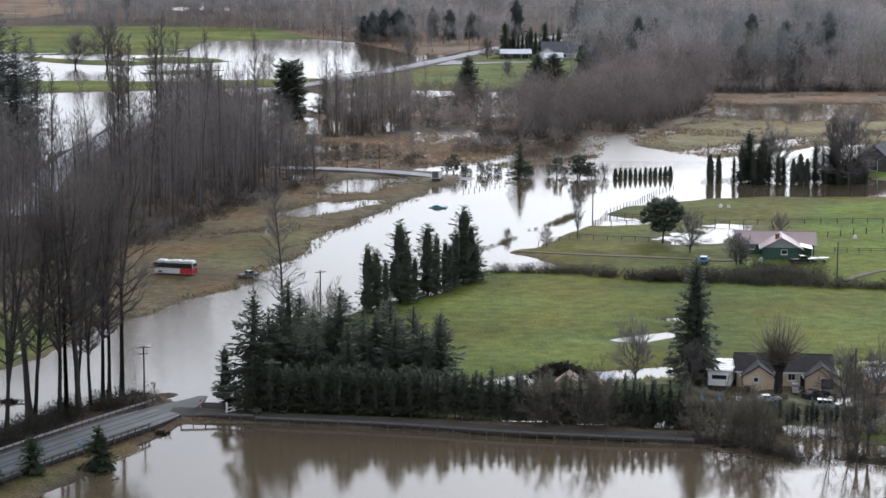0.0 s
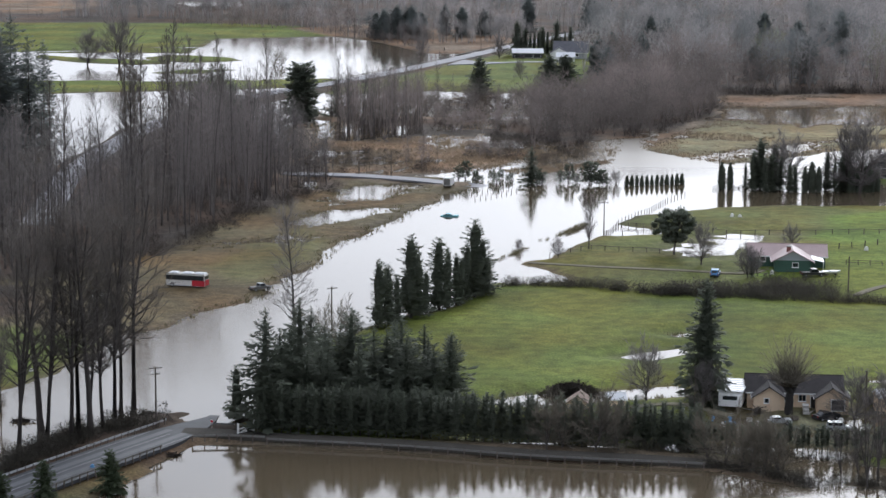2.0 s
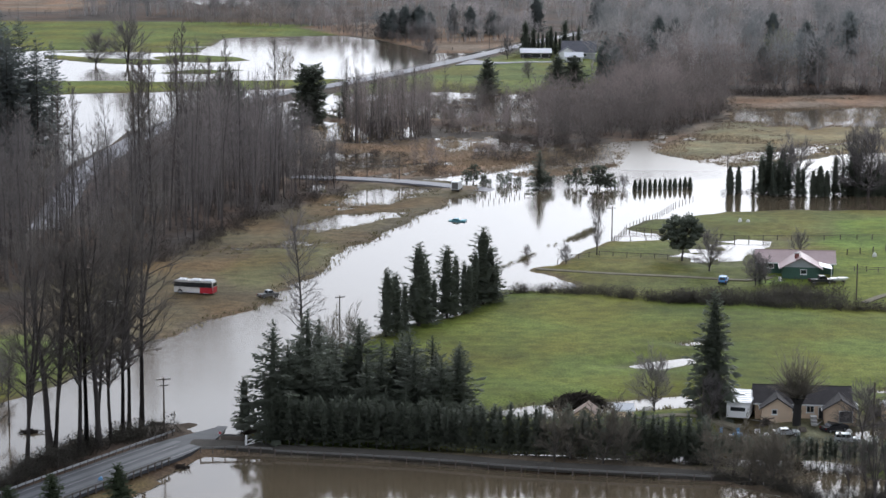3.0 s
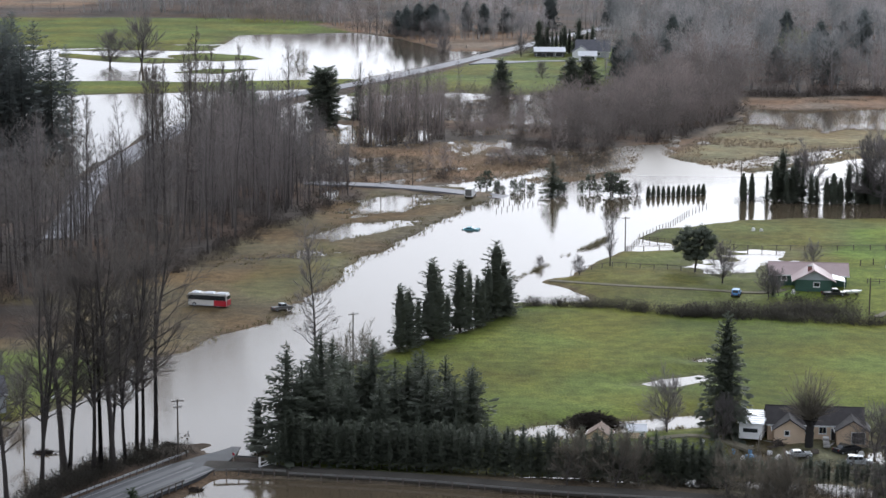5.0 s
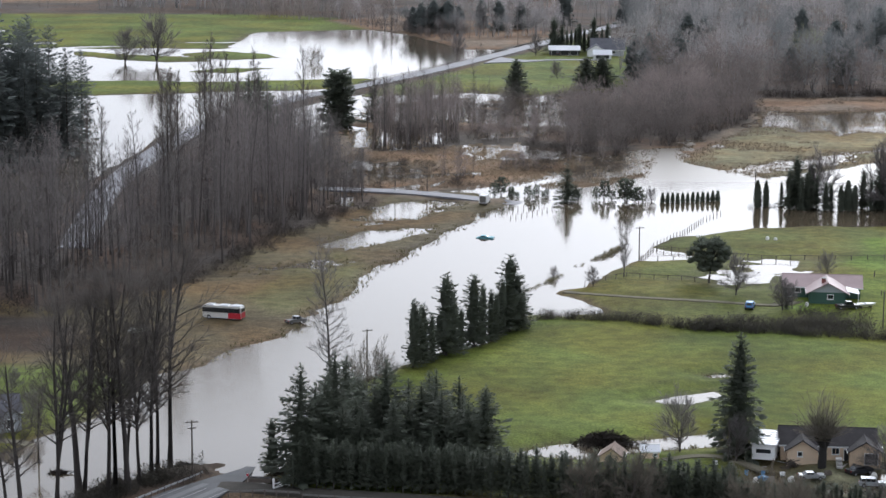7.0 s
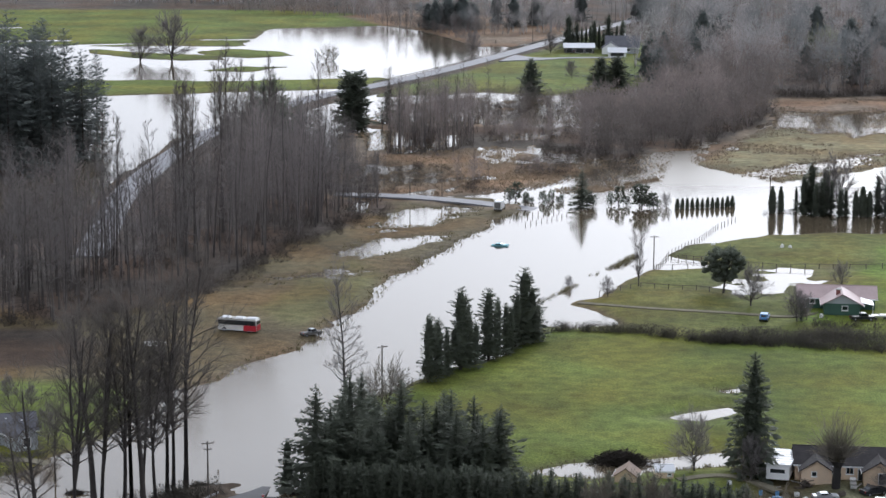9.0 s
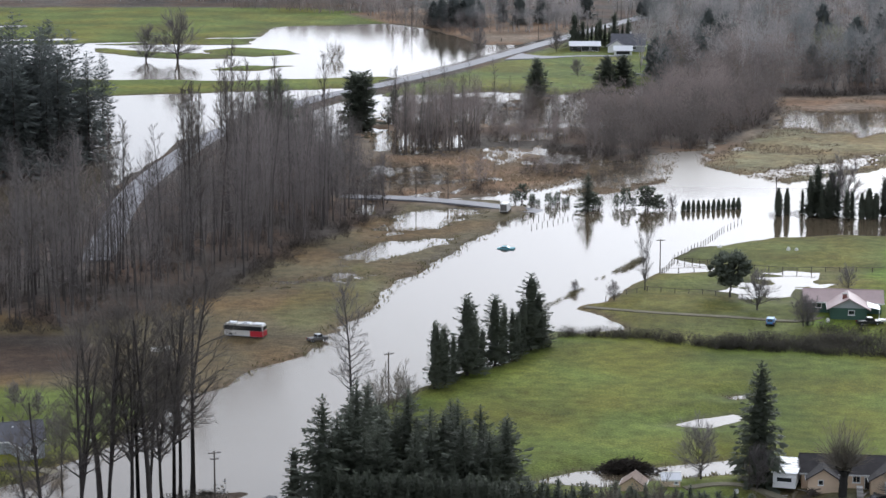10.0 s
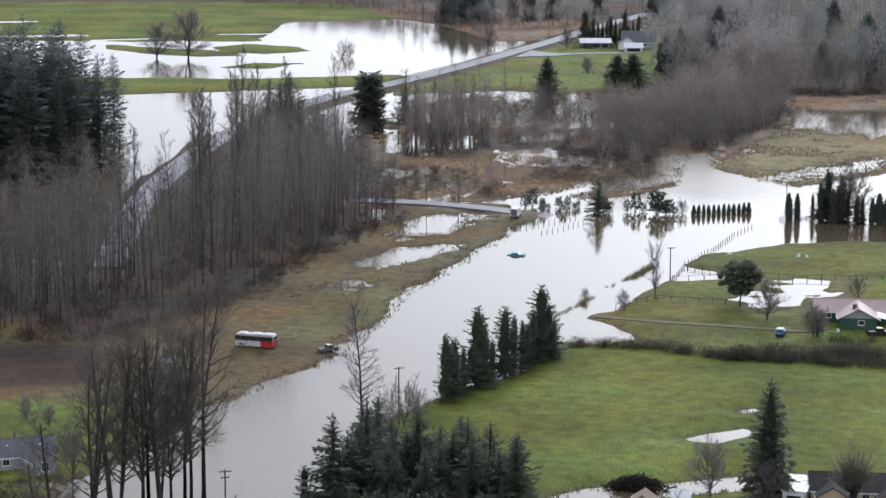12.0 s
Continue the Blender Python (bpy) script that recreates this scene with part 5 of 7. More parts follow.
lone_tree = tree_kind("bare_tree", bare_tree(733, 30, 3.9, 0.36, limbs=46, subs=5, twigs=6, tw=0.04, low=0.3, rise=0.6, lift=0.06, curl=0.05, dome=0.35, top=0.93, taper=0.84), M["bark"], M["twig"], "tall lone leafless cottonwood behind the firs")
planted([lone_tree], [(-34.0, 400, 1.0)], 73, 0.0)
planted(garden_kinds, [(27.2, 374, 1.1), (49.0, 510.7, 0.98), (73, 536, 0.66), (16.9, 522.3, 0.56), (-93.5, 409, 0.5), (-99, 414, 0.55), (-85, 384, 0.7), (36, 366.5, 0.8), (60, 361, 0.85), (65, 360, 0.9), (8, 535, 0.35), (37.8, 656.4, 0.42)], 74)
slim_tree = tree_kind("bare_tree", bare_tree(207, 12.5, 2.7, 0.2, limbs=44, subs=5, twigs=5, tw=0.035, low=0.16, rise=1.0, fork=2, splay=0.08, lift=0.1, curl=0.06, top=0.95, dome=0.15), M["bark"], M["twig"], "slim upright leafless poplar at the lawn's corner")
planted([slim_tree], [(24.5, 533.5, 1.0)], 70, 0.0)
planted(garden_kinds, [(6, 1118, 1.0), (15, 1004, 0.85), (-33, 1129, 1.1)], 170)
planted(garden_kinds, [(-189, 1075, 1.75), (-174, 1076, 2.8), (106, 642, 2.2), (86.8, 648, 1.8), (103, 646, 1.9)], 75)
planted(pale_kinds, [(-101, 1082, 1.25), (-98, 1085, 1.0)], 175)
planted(shore_kinds, [(52.6, 326.5, 0.85), (54.6, 323.1, 1.0), (55.4, 320.2, 1.1), (57.7, 324.6, 1.05), (60, 318, 1.1), (61, 326, 1.0)], 274, 0.05)
planted(pale_kinds, [(9.5, 338.5, 0.95), (12, 340, 0.9), (17, 338, 1.1), (20.5, 338.5, 1.0), (33.6, 333.4, 0.9), (36, 331, 1.0), (39.2, 328.6, 1.1), (41.4, 326.4, 1.2), (43.6, 325.6, 1.05), (40.2, 330.5, 0.95), (38.0, 328.0, 0.8), (-30.5, 409, 1.15), (-27.5, 415, 1.0), (-25, 421, 0.85)], 76)
planted(fir_kinds, [(-34.8, 353, 0.74), (-33, 358, 0.72), (-30.3, 366, 0.72), (-26.5, 362, 0.6), (-22, 366, 0.78), (-18, 360, 0.58), (-13.7, 365, 0.68), (-9.1, 363, 0.6), (-5.4, 362, 0.74), (-30, 378, 0.5), (-26.3, 375, 0.52), (-21, 378, 0.5), (-15, 374, 0.52), (-10, 370, 0.52), (-33, 372, 0.55), (-33, 386, 0.5), (-29, 390, 0.42), (-24, 385, 0.45), (-18.5, 370, 0.5), (-31, 397, 0.42), (-28.5, 357, 0.55), (-12.5, 357, 0.5), (-20, 355, 0.5), (-24, 368, 0.62), (-16, 367, 0.6), (-6, 369, 0.52), (-27.5, 383, 0.48), (-31.5, 362, 0.66), (-25, 356, 0.5), (-8, 358, 0.55)], 77, 0.06)
planted(fill_kinds, [(-33.5 + 2.4 * k + 0.7 * math.sin(k * 5), 354.5 - 0.15 * k + 2.2 * j + 0.9 * math.sin(k * 3 + j), 0.56 + 0.08 * math.sin(k * 1.7 + j)) for k in range(12) for j in (0, 1, 3, 5) if k + j * 0.9 < 13.5], 177, 0.06)
planted([yard_fir], [(36.3, 370, 1.0)], 78, 0.0)
planted([round_fir], [(-67.7, 830, 1.0)], 78, 0.0)
planted(lawn_firs, [(-3, 945, 0.95), (26.6, 966, 0.88), (33.5, 971, 0.84)], 79, 0.0)
planted(fir_kinds, [(44.0, 930, 0.6), (-95, 812, 0.9)], 179)
planted(grand_kinds, [(-150, 742, 0.92), (-157, 728, 0.98), (-165, 745, 1.0), (-172, 722, 1.05), (-160, 762, 1.0), (-180, 742, 1.05), (-188, 756, 1.25), (-190, 725, 1.05), (-186, 770, 1.05), (-205, 748, 1.15), (-172, 786, 1.0), (-155, 792, 0.9), (-212, 722, 1.05), (-198, 800, 1.0), (-166, 705, 0.95), (-182, 700, 1.0), (-153, 752, 0.95), (-163, 735, 1.02), (-174, 735, 1.05), (-176, 760, 1.05), (-192, 710, 1.05), (-168, 752, 1.1), (-176, 748, 1.2), (-162, 725, 1.0), (-158, 715, 0.95), (-168, 728, 1.05), (-156, 745, 0.95), (-184, 730, 1.1)], 80, 0.08)
planted(stout_kinds, [(-20.8, 434.5, 0.92), (-19, 438, 0.78), (-17.3, 440.5, 0.62), (-14.8, 446, 1.1), (-13.3, 449.5, 1.0), (-12, 452, 0.7), (-9.4, 456, 1.16), (-7.6, 459, 1.05), (-6.0, 461, 1.1), (-3.9, 467.5, 0.98), (-2.2, 470, 1.0), (-0.6, 472, 0.9), (0.6, 475, 0.82), (-5.0, 463, 0.8)], 81, 0.05)
planted(stout_kinds, [(-40.1, 359.7, 0.52), (58.6, 495, 0.44)], 82, 0.05)
planted(garden_kinds, [(57.6, 494, 0.8), (60.0, 496, 0.6)], 182)
planted([broad_pine], [(44.3, 528.8, 1.0)], 82, 0.0)
planted(stout_kinds, [(76, 645, 0.85), (78.5, 648, 0.95), (81, 644, 0.8), (84, 646, 0.9), (98.9, 643, 1.0), (97, 646, 0.85), (101.5, 645, 0.75), (88, 644, 0.8), (102.5, 649, 0.8), (74.5, 650, 0.8), (82.5, 650, 1.0), (86, 642, 0.7), (79, 642, 0.75), (104, 652, 0.85)], 83, 0.08)
hedge_line = [(-34.6 + 1.38 * k, 348.3 - 0.147 * k + (0.5 if k % 2 else -0.4), 1.0 - (0.003 * (k - 20) if k > 20 else 0)) for k in range(50)]
planted(hedge_kinds, hedge_line + [(-34 + 2.3 * k, 350.6 - 0.23 * k, 0.94) for k in range(30)] + [(-35.5, 346.5, 0.8)], 84, 0.09)
planted(spruce_kinds, [(-53.0, 313, 1.05), (-61.3, 307, 0.9), (-66, 300, 1.0)], 85, 0.04)
planted(pine_kinds, [(-8 + 2.3 * k + 0.7 * math.sin(k * 3.3), 661 + 4.5 * math.sin(k * 2.1), 0.86 + 0.24 * math.sin(k * 1.7)) for k in range(8)] + [(-3, 668, 0.7), (4.5, 667, 0.75), (14.9, 657, 1.05), (16.2, 655, 1.1), (21.6, 657, 1.0), (24.0, 659, 1.0), (26.4, 658, 1.0), (29.6, 655.5, 1.1), (30.8, 653.5, 1.25), (32.4, 654, 1.1), (33.6, 653, 0.85), (35.2, 654.5, 0.75)], 86, 0.1)
planted(fir_kinds, [(13.1, 652.4, 0.46)], 186, 0.0)
planted(cypress_kinds, [(40.7 + 1.48 * k, 653.6 + 0.43 * k, 1.0) for k in range(12)], 87, 0.07)
planted(thuja_kinds, [(67.4, 646.8, 0.92), (69.9, 648.5, 0.94), (90.4, 642, 0.95), (92.4, 642.3, 1.02), (94.3, 642.2, 0.9)] + [(103.2 + 1.15 * k, 642.6 + 0.3 * k, 0.92 + 0.06 * math.sin(3 * k)) for k in range(8)], 88, 0.04)
joined("roadside_cedars", [both(fir_tree(951 + k, 6, 2.2, 0.15, levels=14, around=7, sprays=4, bare=0.26, blunt=0.36, ragged=0.4, droop=-0.05, core=0.3)) for k in range(3)], np.array([(31 + 0.95 * k, 343.8 - 0.17 * k + 0.9 * (k % 3), 0.6 + 0.16 * ((k * 7) % 5) / 4) for k in range(33)]), M["cedar"], "low dark evergreen hedge beside the flooded road", "hedge", 89)
planted(stout_kinds, [(15 + 2.2 * k, 1141 + 2.0 * (k % 3), 1.0) for k in range(13)], 90, 0.1)

# hedges, brambles and bank plants
joined("bramble_hedge", thicket, np.concatenate([along([(4, 483), (21, 481), (39, 472), (56, 469), (74, 465), (110, 462)], 0.62, 91, 1.6, (0.75, 1.35)), along([(36, 473), (48, 474), (60, 474), (72, 474)], 0.6, 92, 2.2, (1.0, 1.7)), along([(57, 480), (66, 480), (72, 478)], 0.8, 192, 2.0, (0.8, 1.4))]), M["bramble"], "dense dark bramble hedge along the pasture", "hedge", 93)
joined("field_margin", thicket, along([(2, 481), (-9, 460), (-21, 438), (-31, 422)], 1.2, 94, 0.8, (0.3, 0.6)), M["bramble"], "rough dark margin of the pasture", "hedge", 95)
joined("bank_brambles", thicket, np.concatenate([along([(-54, 353), (-60, 347), (-65, 337), (-69, 325), (-77, 305)], 0.45, 96, 2.6, (0.6, 1.6)), along([(-57, 361), (-52, 361)], 0.8, 97, 0.8, (0.25, 0.45))]), M["bramble"], "bare brambles on the roadside bank", "brambles", 98)
joined("island_brush", thicket, np.concatenate([along([(33, 333), (41, 327.5), (48.5, 321)], 0.3, 99, 1.5, (0.45, 0.9)), along([(51, 323.5), (58, 321), (72, 318)], 0.45, 299, 1.6, (0.5, 1.0)), along([(24, 340), (40, 339.5), (60, 336), (75, 330)], 0.9, 100, 1.2, (0.5, 1.0))]), M["bramble"], "drowned brushwood along the front road", "brushwood", 101)
joined("house_brush", thicket, np.concatenate([along([(62, 372), (68, 372), (76, 366)], 0.8, 102, 2.5, (0.8, 1.4)), along([(36, 356), (44, 357), (54, 355)], 2.0, 103, 1.5, (0.3, 0.6)), along([(-97, 372), (-90, 374), (-84, 379)], 1.0, 104, 1.5, (0.5, 0.9)), along([(-104, 360), (-94, 366), (-88, 368)], 1.0, 105, 1.8, (0.8, 1.3)), along([(60, 489), (66, 490), (74, 489)], 1.0, 106, 1.5, (0.6, 1.2)), along([(65.5, 647), (74, 649.5)], 0.9, 206, 0.8, (0.4, 0.9))]), M["bramble"], "overgrown garden shrubs round flooded houses", "shrubs", 107)
joined("wood_edge_brush", thicket, along([(-130, 486), (-106, 482), (-92, 496), (-80, 518), (-70, 548), (-62, 588), (-50, 624), (-41, 645)], 1.5, 108, 4.2, (0.3, 1.5)), M["deadwood"], "dark brush along the wood's edge", "brush", 109)
joined("levee_brush", thicket, np.concatenate([along([(19.5, 560), (22.5, 568), (25.6, 577)], 0.22, 110, 1.1, (0.22, 0.5)), along([(13.5, 549), (16, 553)], 0.7, 210, 0.6, (0.16, 0.3)), along([(17.4, 557), (19, 560)], 0.4, 211, 0.6, (0.2, 0.36)), along([(0, 514), (7, 530), (10, 538)], 0.55, 111, 0.7, (0.14, 0.34)), along([(6.6, 528), (7.6, 531)], 0.3, 212, 0.6, (0.3, 0.55))]), M["tuft"], "dead brush on drowned levees", "brush", 112)


def tuft(seed):
    s = Sticks(seed)
    for _ in range(7):
        a = Vector((s.r.uniform(-0.5, 0.5), s.r.uniform(-0.5, 0.5), -0.1))
        s.blade(a, a + Vector((s.r.uniform(-0.3, 0.3), s.r.uniform(-0.3, 0.3), s.r.uniform(0.3, 0.65))), 0.2)
    return s.data()


tufts = [tuft(k) for k in range(5)]


def wet_places(poly, gap, seed, low, high):
    p = scatter(poly, gap, seed, (), (0.7, 1.5))
    h = land(p[:, 0], p[:, 1])
    return p[(h > low) & (h < high)]


MEADOW = [(-64, 430), (-54, 456), (-42, 472), (-38, 495), (-33, 522), (-26, 556), (-18, 588), (-6, 630), (-4, 664), (-40, 668), (-60, 620), (-74, 545), (-92, 500), (-125, 480), (-125, 440)]
joined("meadow_tufts", tufts, wet_places(MEADOW, 1.7, 113, -0.34, 0.14), M["tuft"], "brown grass tufts standing out of shallow water", "grass", 114, -0.25)
joined("marsh_reeds", tufts, wet_places([(-58, 700), (-42, 672), (-10, 680), (14, 696), (46, 738), (60, 800), (30, 720), (-20, 780), (-58, 752)], 1.5, 115, -0.04, 0.8), M["reed"], "straw-coloured reeds in the marsh", "reeds", 116, -0.25)
joined("far_meadow_reeds", tufts, wet_places(LAND[10][0], 1.6, 117, -0.25, 0.25), M["reed"], "straw-coloured grass tufts in the flooded meadow", "reeds", 118, -0.25)
bar_places = [wet_places(g[0], 1.1, 190 + k, -0.4, 0.6) for k, g in enumerate(LAND) if g[1] == 0.06]
bar_places += [wet_places(GLEAMS[k], 1.7, 170 + k, -0.6, 0.3) for k in (2, 7, 8, 16, 18)]
bog_places = np.concatenate(bar_places + [wet_places(b, 1.4, 130 + k, -0.32, 0.1) for k, b in enumerate(BOGS) if b[0][1] > 600])
joined("bog_tufts", tufts, bog_places, M["reed"], "straw-coloured sedge tufts breaking shallow flood water", "sedge", 129, -0.2)
lawn_places = np.concatenate([wet_places(LAND[6][0], 1.4, 119, -0.15, 0.15), wet_places(LAND[5][0], 1.4, 120, -0.15, 0.12)])
lawn_places = lawn_places[inside(lawn_places[:, 0], lawn_places[:, 1], POOLS[0]) < -5]
joined("lawn_tufts", tufts, lawn_places, M["tuft"], "grass tufts along the drowned lawn's edge", "grass", 121, -0.2)


# ---- roads ----
def strip(points, widths, heights, thick=0.35):
    """A ribbon with thickness along a line of points."""
    pts = [Vector((x, y, z)) for (x, y), z in zip(points, heights)]
    rings = []
    for k, p in enumerate(pts):
        d = (pts[min(k + 1, len(pts) - 1)] - pts[max(k - 1, 0)]).normalized()
        s = Vector((-d.y, d.x, 0)).normalized() * widths[k] / 2
        rings.append([tuple(p - s), tuple(p + s), tuple(p + s - Vector((0, 0, thick))), tuple(p - s - Vector((0, 0, thick)))])
    return Shape().rings(rings)


def smooth(points, n=4):
    """A rounder line through the points."""
    out = []
    for k in range(len(points) - 1):
        p0, p1, p2, p3 = (np.array(points[min(max(k + q, 0), len(points) - 1)], float) for q in (-1, 0, 1, 2))
        for t in np.arange(n) / n:
            out.append(tuple(0.5 * (2 * p1 + (p2 - p0) * t + (2 * p0 - 5 * p1 + 4 * p2 - p3) * t ** 2 + (3 * p1 - p0 - 3 * p2 + p3) * t ** 3)))
    return out + [tuple(float(q) for q in points[-1])]


def beside(points, off):
    """The line moved sideways, to the left where off is positive."""
    out = []
    for k, p in enumerate(points):
        a, b = points[max(k - 1, 0)], points[min(k + 1, len(points) - 1)]
        d = Vector((b[0] - a[0], b[1] - a[1])).normalized()
        out.append((p[0] - d.y * off, p[1] + d.x * off) + tuple(p[2:]))
    return out


near_line = smooth(NEAR_ROAD)


def road(name, line, width, material, label, marks=(), thick=0.5):
    xy, zs = [p[:2] for p in line], [p[2] for p in line]
    ob = tagged(new(name, strip(xy, list(width) if isinstance(width, (list, tuple)) else [width] * len(xy), zs, thick).mesh(name, material)), label, "road", kind="structure")
    for off, w, which in marks:
        for k in range(0, len(line) - 1, 1):
            if name == "road" and line[k + 1][1] > 346:
                continue
            if which == "dash" and k % 2:
                continue
            seg = beside(line, off)[k:k + 2]
            part("road_marking", strip([p[:2] for p in seg], [w, w], [p[2] + 0.012 for p in seg], 0.01), M["line"], ob, "worn white paint line")
    return ob


near_road = road("road", near_line, [float(np.interp(p[1], [300, 341, 353, 361], [9.2, 9.2, 5.6, 1.6])) for p in near_line], M["asphalt"], "wet grey two-lane road sinking into the flood", ((3.6, 0.14, "line"), (-3.6, 0.14, "line"), (0.0, 0.14, "line")))
for off in (-1.9, 1.6):
    for a, b in zip(beside(near_line, off), beside(near_line, off)[1:]):
        if b[1] < 349:
            part("wheel_track", strip([a[:2], b[:2]], [1.3, 1.3], [a[2] + 0.006, b[2] + 0.006], 0.008), M["wet_track"], near_road, "wet worn wheel track")
front_line = smooth(SIDE_ROAD)
road("side_road", front_line, [5.0, 5.4, 5.4, 5.2, 5.0, 4.8, 4.6, 4.4] + [4.0] * (len(front_line) - 8), M["old_asphalt"], "narrow wet asphalt road along the flood's edge")
mid_line = smooth([(-60, 668, 1.1), (-41, 666, 1.0), (-30, 662.5, 0.9), (-19, 657.8, 0.75), (-8, 652.5, 0.35), (4, 648, -0.2)])
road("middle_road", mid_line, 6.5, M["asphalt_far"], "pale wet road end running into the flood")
far_line = smooth([(x, y, 1.5) for x, y in FAR_ROAD])
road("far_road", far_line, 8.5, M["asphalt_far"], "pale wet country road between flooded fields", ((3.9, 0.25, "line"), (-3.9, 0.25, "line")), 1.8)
drive_line = smooth(FARM_DRIVE)
road("farm_drive", drive_line, 2.0, M["mud"], "muddy farm drive across wet lawn", thick=0.4)
road("pasture_track", smooth([(78, 473, 0.95), (84, 482, 1.0), (92, 488, 1.0), (110, 492, 1.0)]), 1.8, M["mud"], "muddy wheel track beside the bramble hedge", thick=0.4)
road("garden_drive", smooth([(-110, 362, 0.95), (-96, 372, 0.85), (-86, 374, 0.5), (-82, 373, -0.2)]), 2.6, M["mud"], "muddy garden drive between flooded verges", thick=0.5)
road("house_drive", smooth(HOUSE_DRIVE), 1.8, M["mud"], "muddy yard drive beside the fir", thick=0.4)
barn_line = smooth([(-15, 1092, 1.44), (0, 1090, 1.4), (18, 1098, 1.3), (40, 1100, 1.3)])
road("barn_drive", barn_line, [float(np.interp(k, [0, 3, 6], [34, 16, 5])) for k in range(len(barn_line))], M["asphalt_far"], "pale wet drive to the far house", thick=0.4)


def guardrail(line, label, posts_every=1.9, h=0.72, group="", steel="steel"):
    """A steel beam on timber posts along a line."""
    a = line[len(line) // 2]
    ob = thing("guardrail", pose(a[0], a[1], 0), label, "guardrail", group)
    loc = [(x - a[0], y - a[1], z) for x, y, z in line]
    prof = [(1, -0.16), (1.9, -0.08), (1, 0.0), (1.9, 0.08), (1, 0.16), (-0.6, 0.16), (-0.6, -0.16)]
    rings = []
    for k, p in enumerate(loc):
        u, v = loc[max(k - 1, 0)], loc[min(k + 1, len(loc) - 1)]
        d = Vector((v[0] - u[0], v[1] - u[1], 0)).normalized()
        rings.append([tuple(Vector(p) + Vector((-d.y, d.x, 0)) * 0.04 * e + Vector((0, 0, h - 0.16 + w))) for e, w in prof])
    beam = Shape().rings(rings)
    part("beam", beam, M[steel], ob, "grey galvanised steel beam" if steel == "steel" else "dull muddy steel beam")
    post, left = None, 0.0
    for p, q in zip(loc, loc[1:]):
        ln = math.hypot(q[0] - p[0], q[1] - p[1])
        while left < ln:
            f = left / ln
            at = Vector(p).lerp(Vector(q), f)
            if post is None:
                post = Shape().box((0, 0, 0), (0.18, 0.2, h + 0.7), 0, 0.02).mesh("post", M["post"])
            o = part("post", post, None, ob)
            o.location = at + Vector((0.0, 0, h / 2 - 0.35))
            left += posts_every
        left -= ln
    return ob


rails = beside(near_line, 4.75)
guardrail([p for p in rails if 290 < p[1] < 356], "weathered steel guardrail on timber posts along the road", group="road guardrails")
rails = beside(near_line, -4.75)
guardrail([p for p in rails if 255 < p[1] < 338], "dull muddy guardrail above the flooded bank", group="road guardrails", steel="dull_steel")
guardrail([(-45.2, 342.6, 0.62), (-40, 343.6, 0.66), (-34, 342.6, 0.66)], "short dull guardrail beside the road mouth", group="road guardrails", steel="dull_steel")
guardrail(smooth([(-33.6, 342.5, 0.55), (-12, 338.9, 0.55), (5, 334.3, 0.55), (22, 331.4, 0.55), (33, 330.2, 0.5)], 3), "long low guardrail along the flooded side road", 2.6, 0.55, "road guardrails", "dull_steel")
guardrail([p for p in beside(far_line, 4.6) if 960 < p[1] < 1240], "grey guardrail along the far road", 4.0, 0.8, "road guardrails", "dull_steel")


def utility_pole(x, y, h, arms=1, turn=0.0, r=0.16, base=None, label="weathered timber utility pole with crossarm and insulators"):
    z = ground_z(x, y) if base is None else base
    ob = thing("utility_pole", pose(x, y, max(z, -0.3), 0, 0, turn), label, "utility pole", "utility poles")
    part("pole", Shape().tube((0, 0, -0.4), (0, 0, h), r, r * 0.72, 8), M["pole"], ob)
    for k in range(arms):
        w, hz = (1.05, h - 0.35) if k == 0 else (0.7, h - 1.35)
        arm = part("crossarm", Shape().box((0, -0.14, hz), (2 * w, 0.12, 0.14), 0, 0.015), M["pole"], ob)
        for q in (-0.9, -0.5, 0.5, 0.9):
            part("insulator", Shape().tube((q * w, -0.14, hz + 0.07), (q * w, -0.14, hz + 0.27), 0.05, 0.035, 6), M["porcelain"], arm)
    return ob


utility_pole(-52.1, 351.5, 10.0, 2, 20)
utility_pole(-28.6, 417, 11.3, 1, 30)
utility_pole(76.8, 475.7, 7.9, 0, label="bare weathered timber pole beside the pasture track")
utility_pole(29.3, 558.4, 8.6, 1, 10)
utility_pole(66.6, 646.7, 11.4, 0, label="bare timber pole standing in flood water")
utility_pole(34.6, 366.5, 7.0, 0, r=0.1, label="thin grey pole beside the dark fir")
utility_pole(61.5, 359.5, 9.0, 0, label="dark timber pole beside the tan house")
utility_pole(-37.5, 667, 8.5, 0, label="thin timber pole beside the middle road")
utility_pole(-28, 667, 8.0, 0, label="thin timber pole beside the middle road")
utility_pole(-47, 1042, 9.0, 0, label="dark timber pole beside the far road")
utility_pole(-3, 1170, 9.0, 0, label="dark timber pole beside the far road")


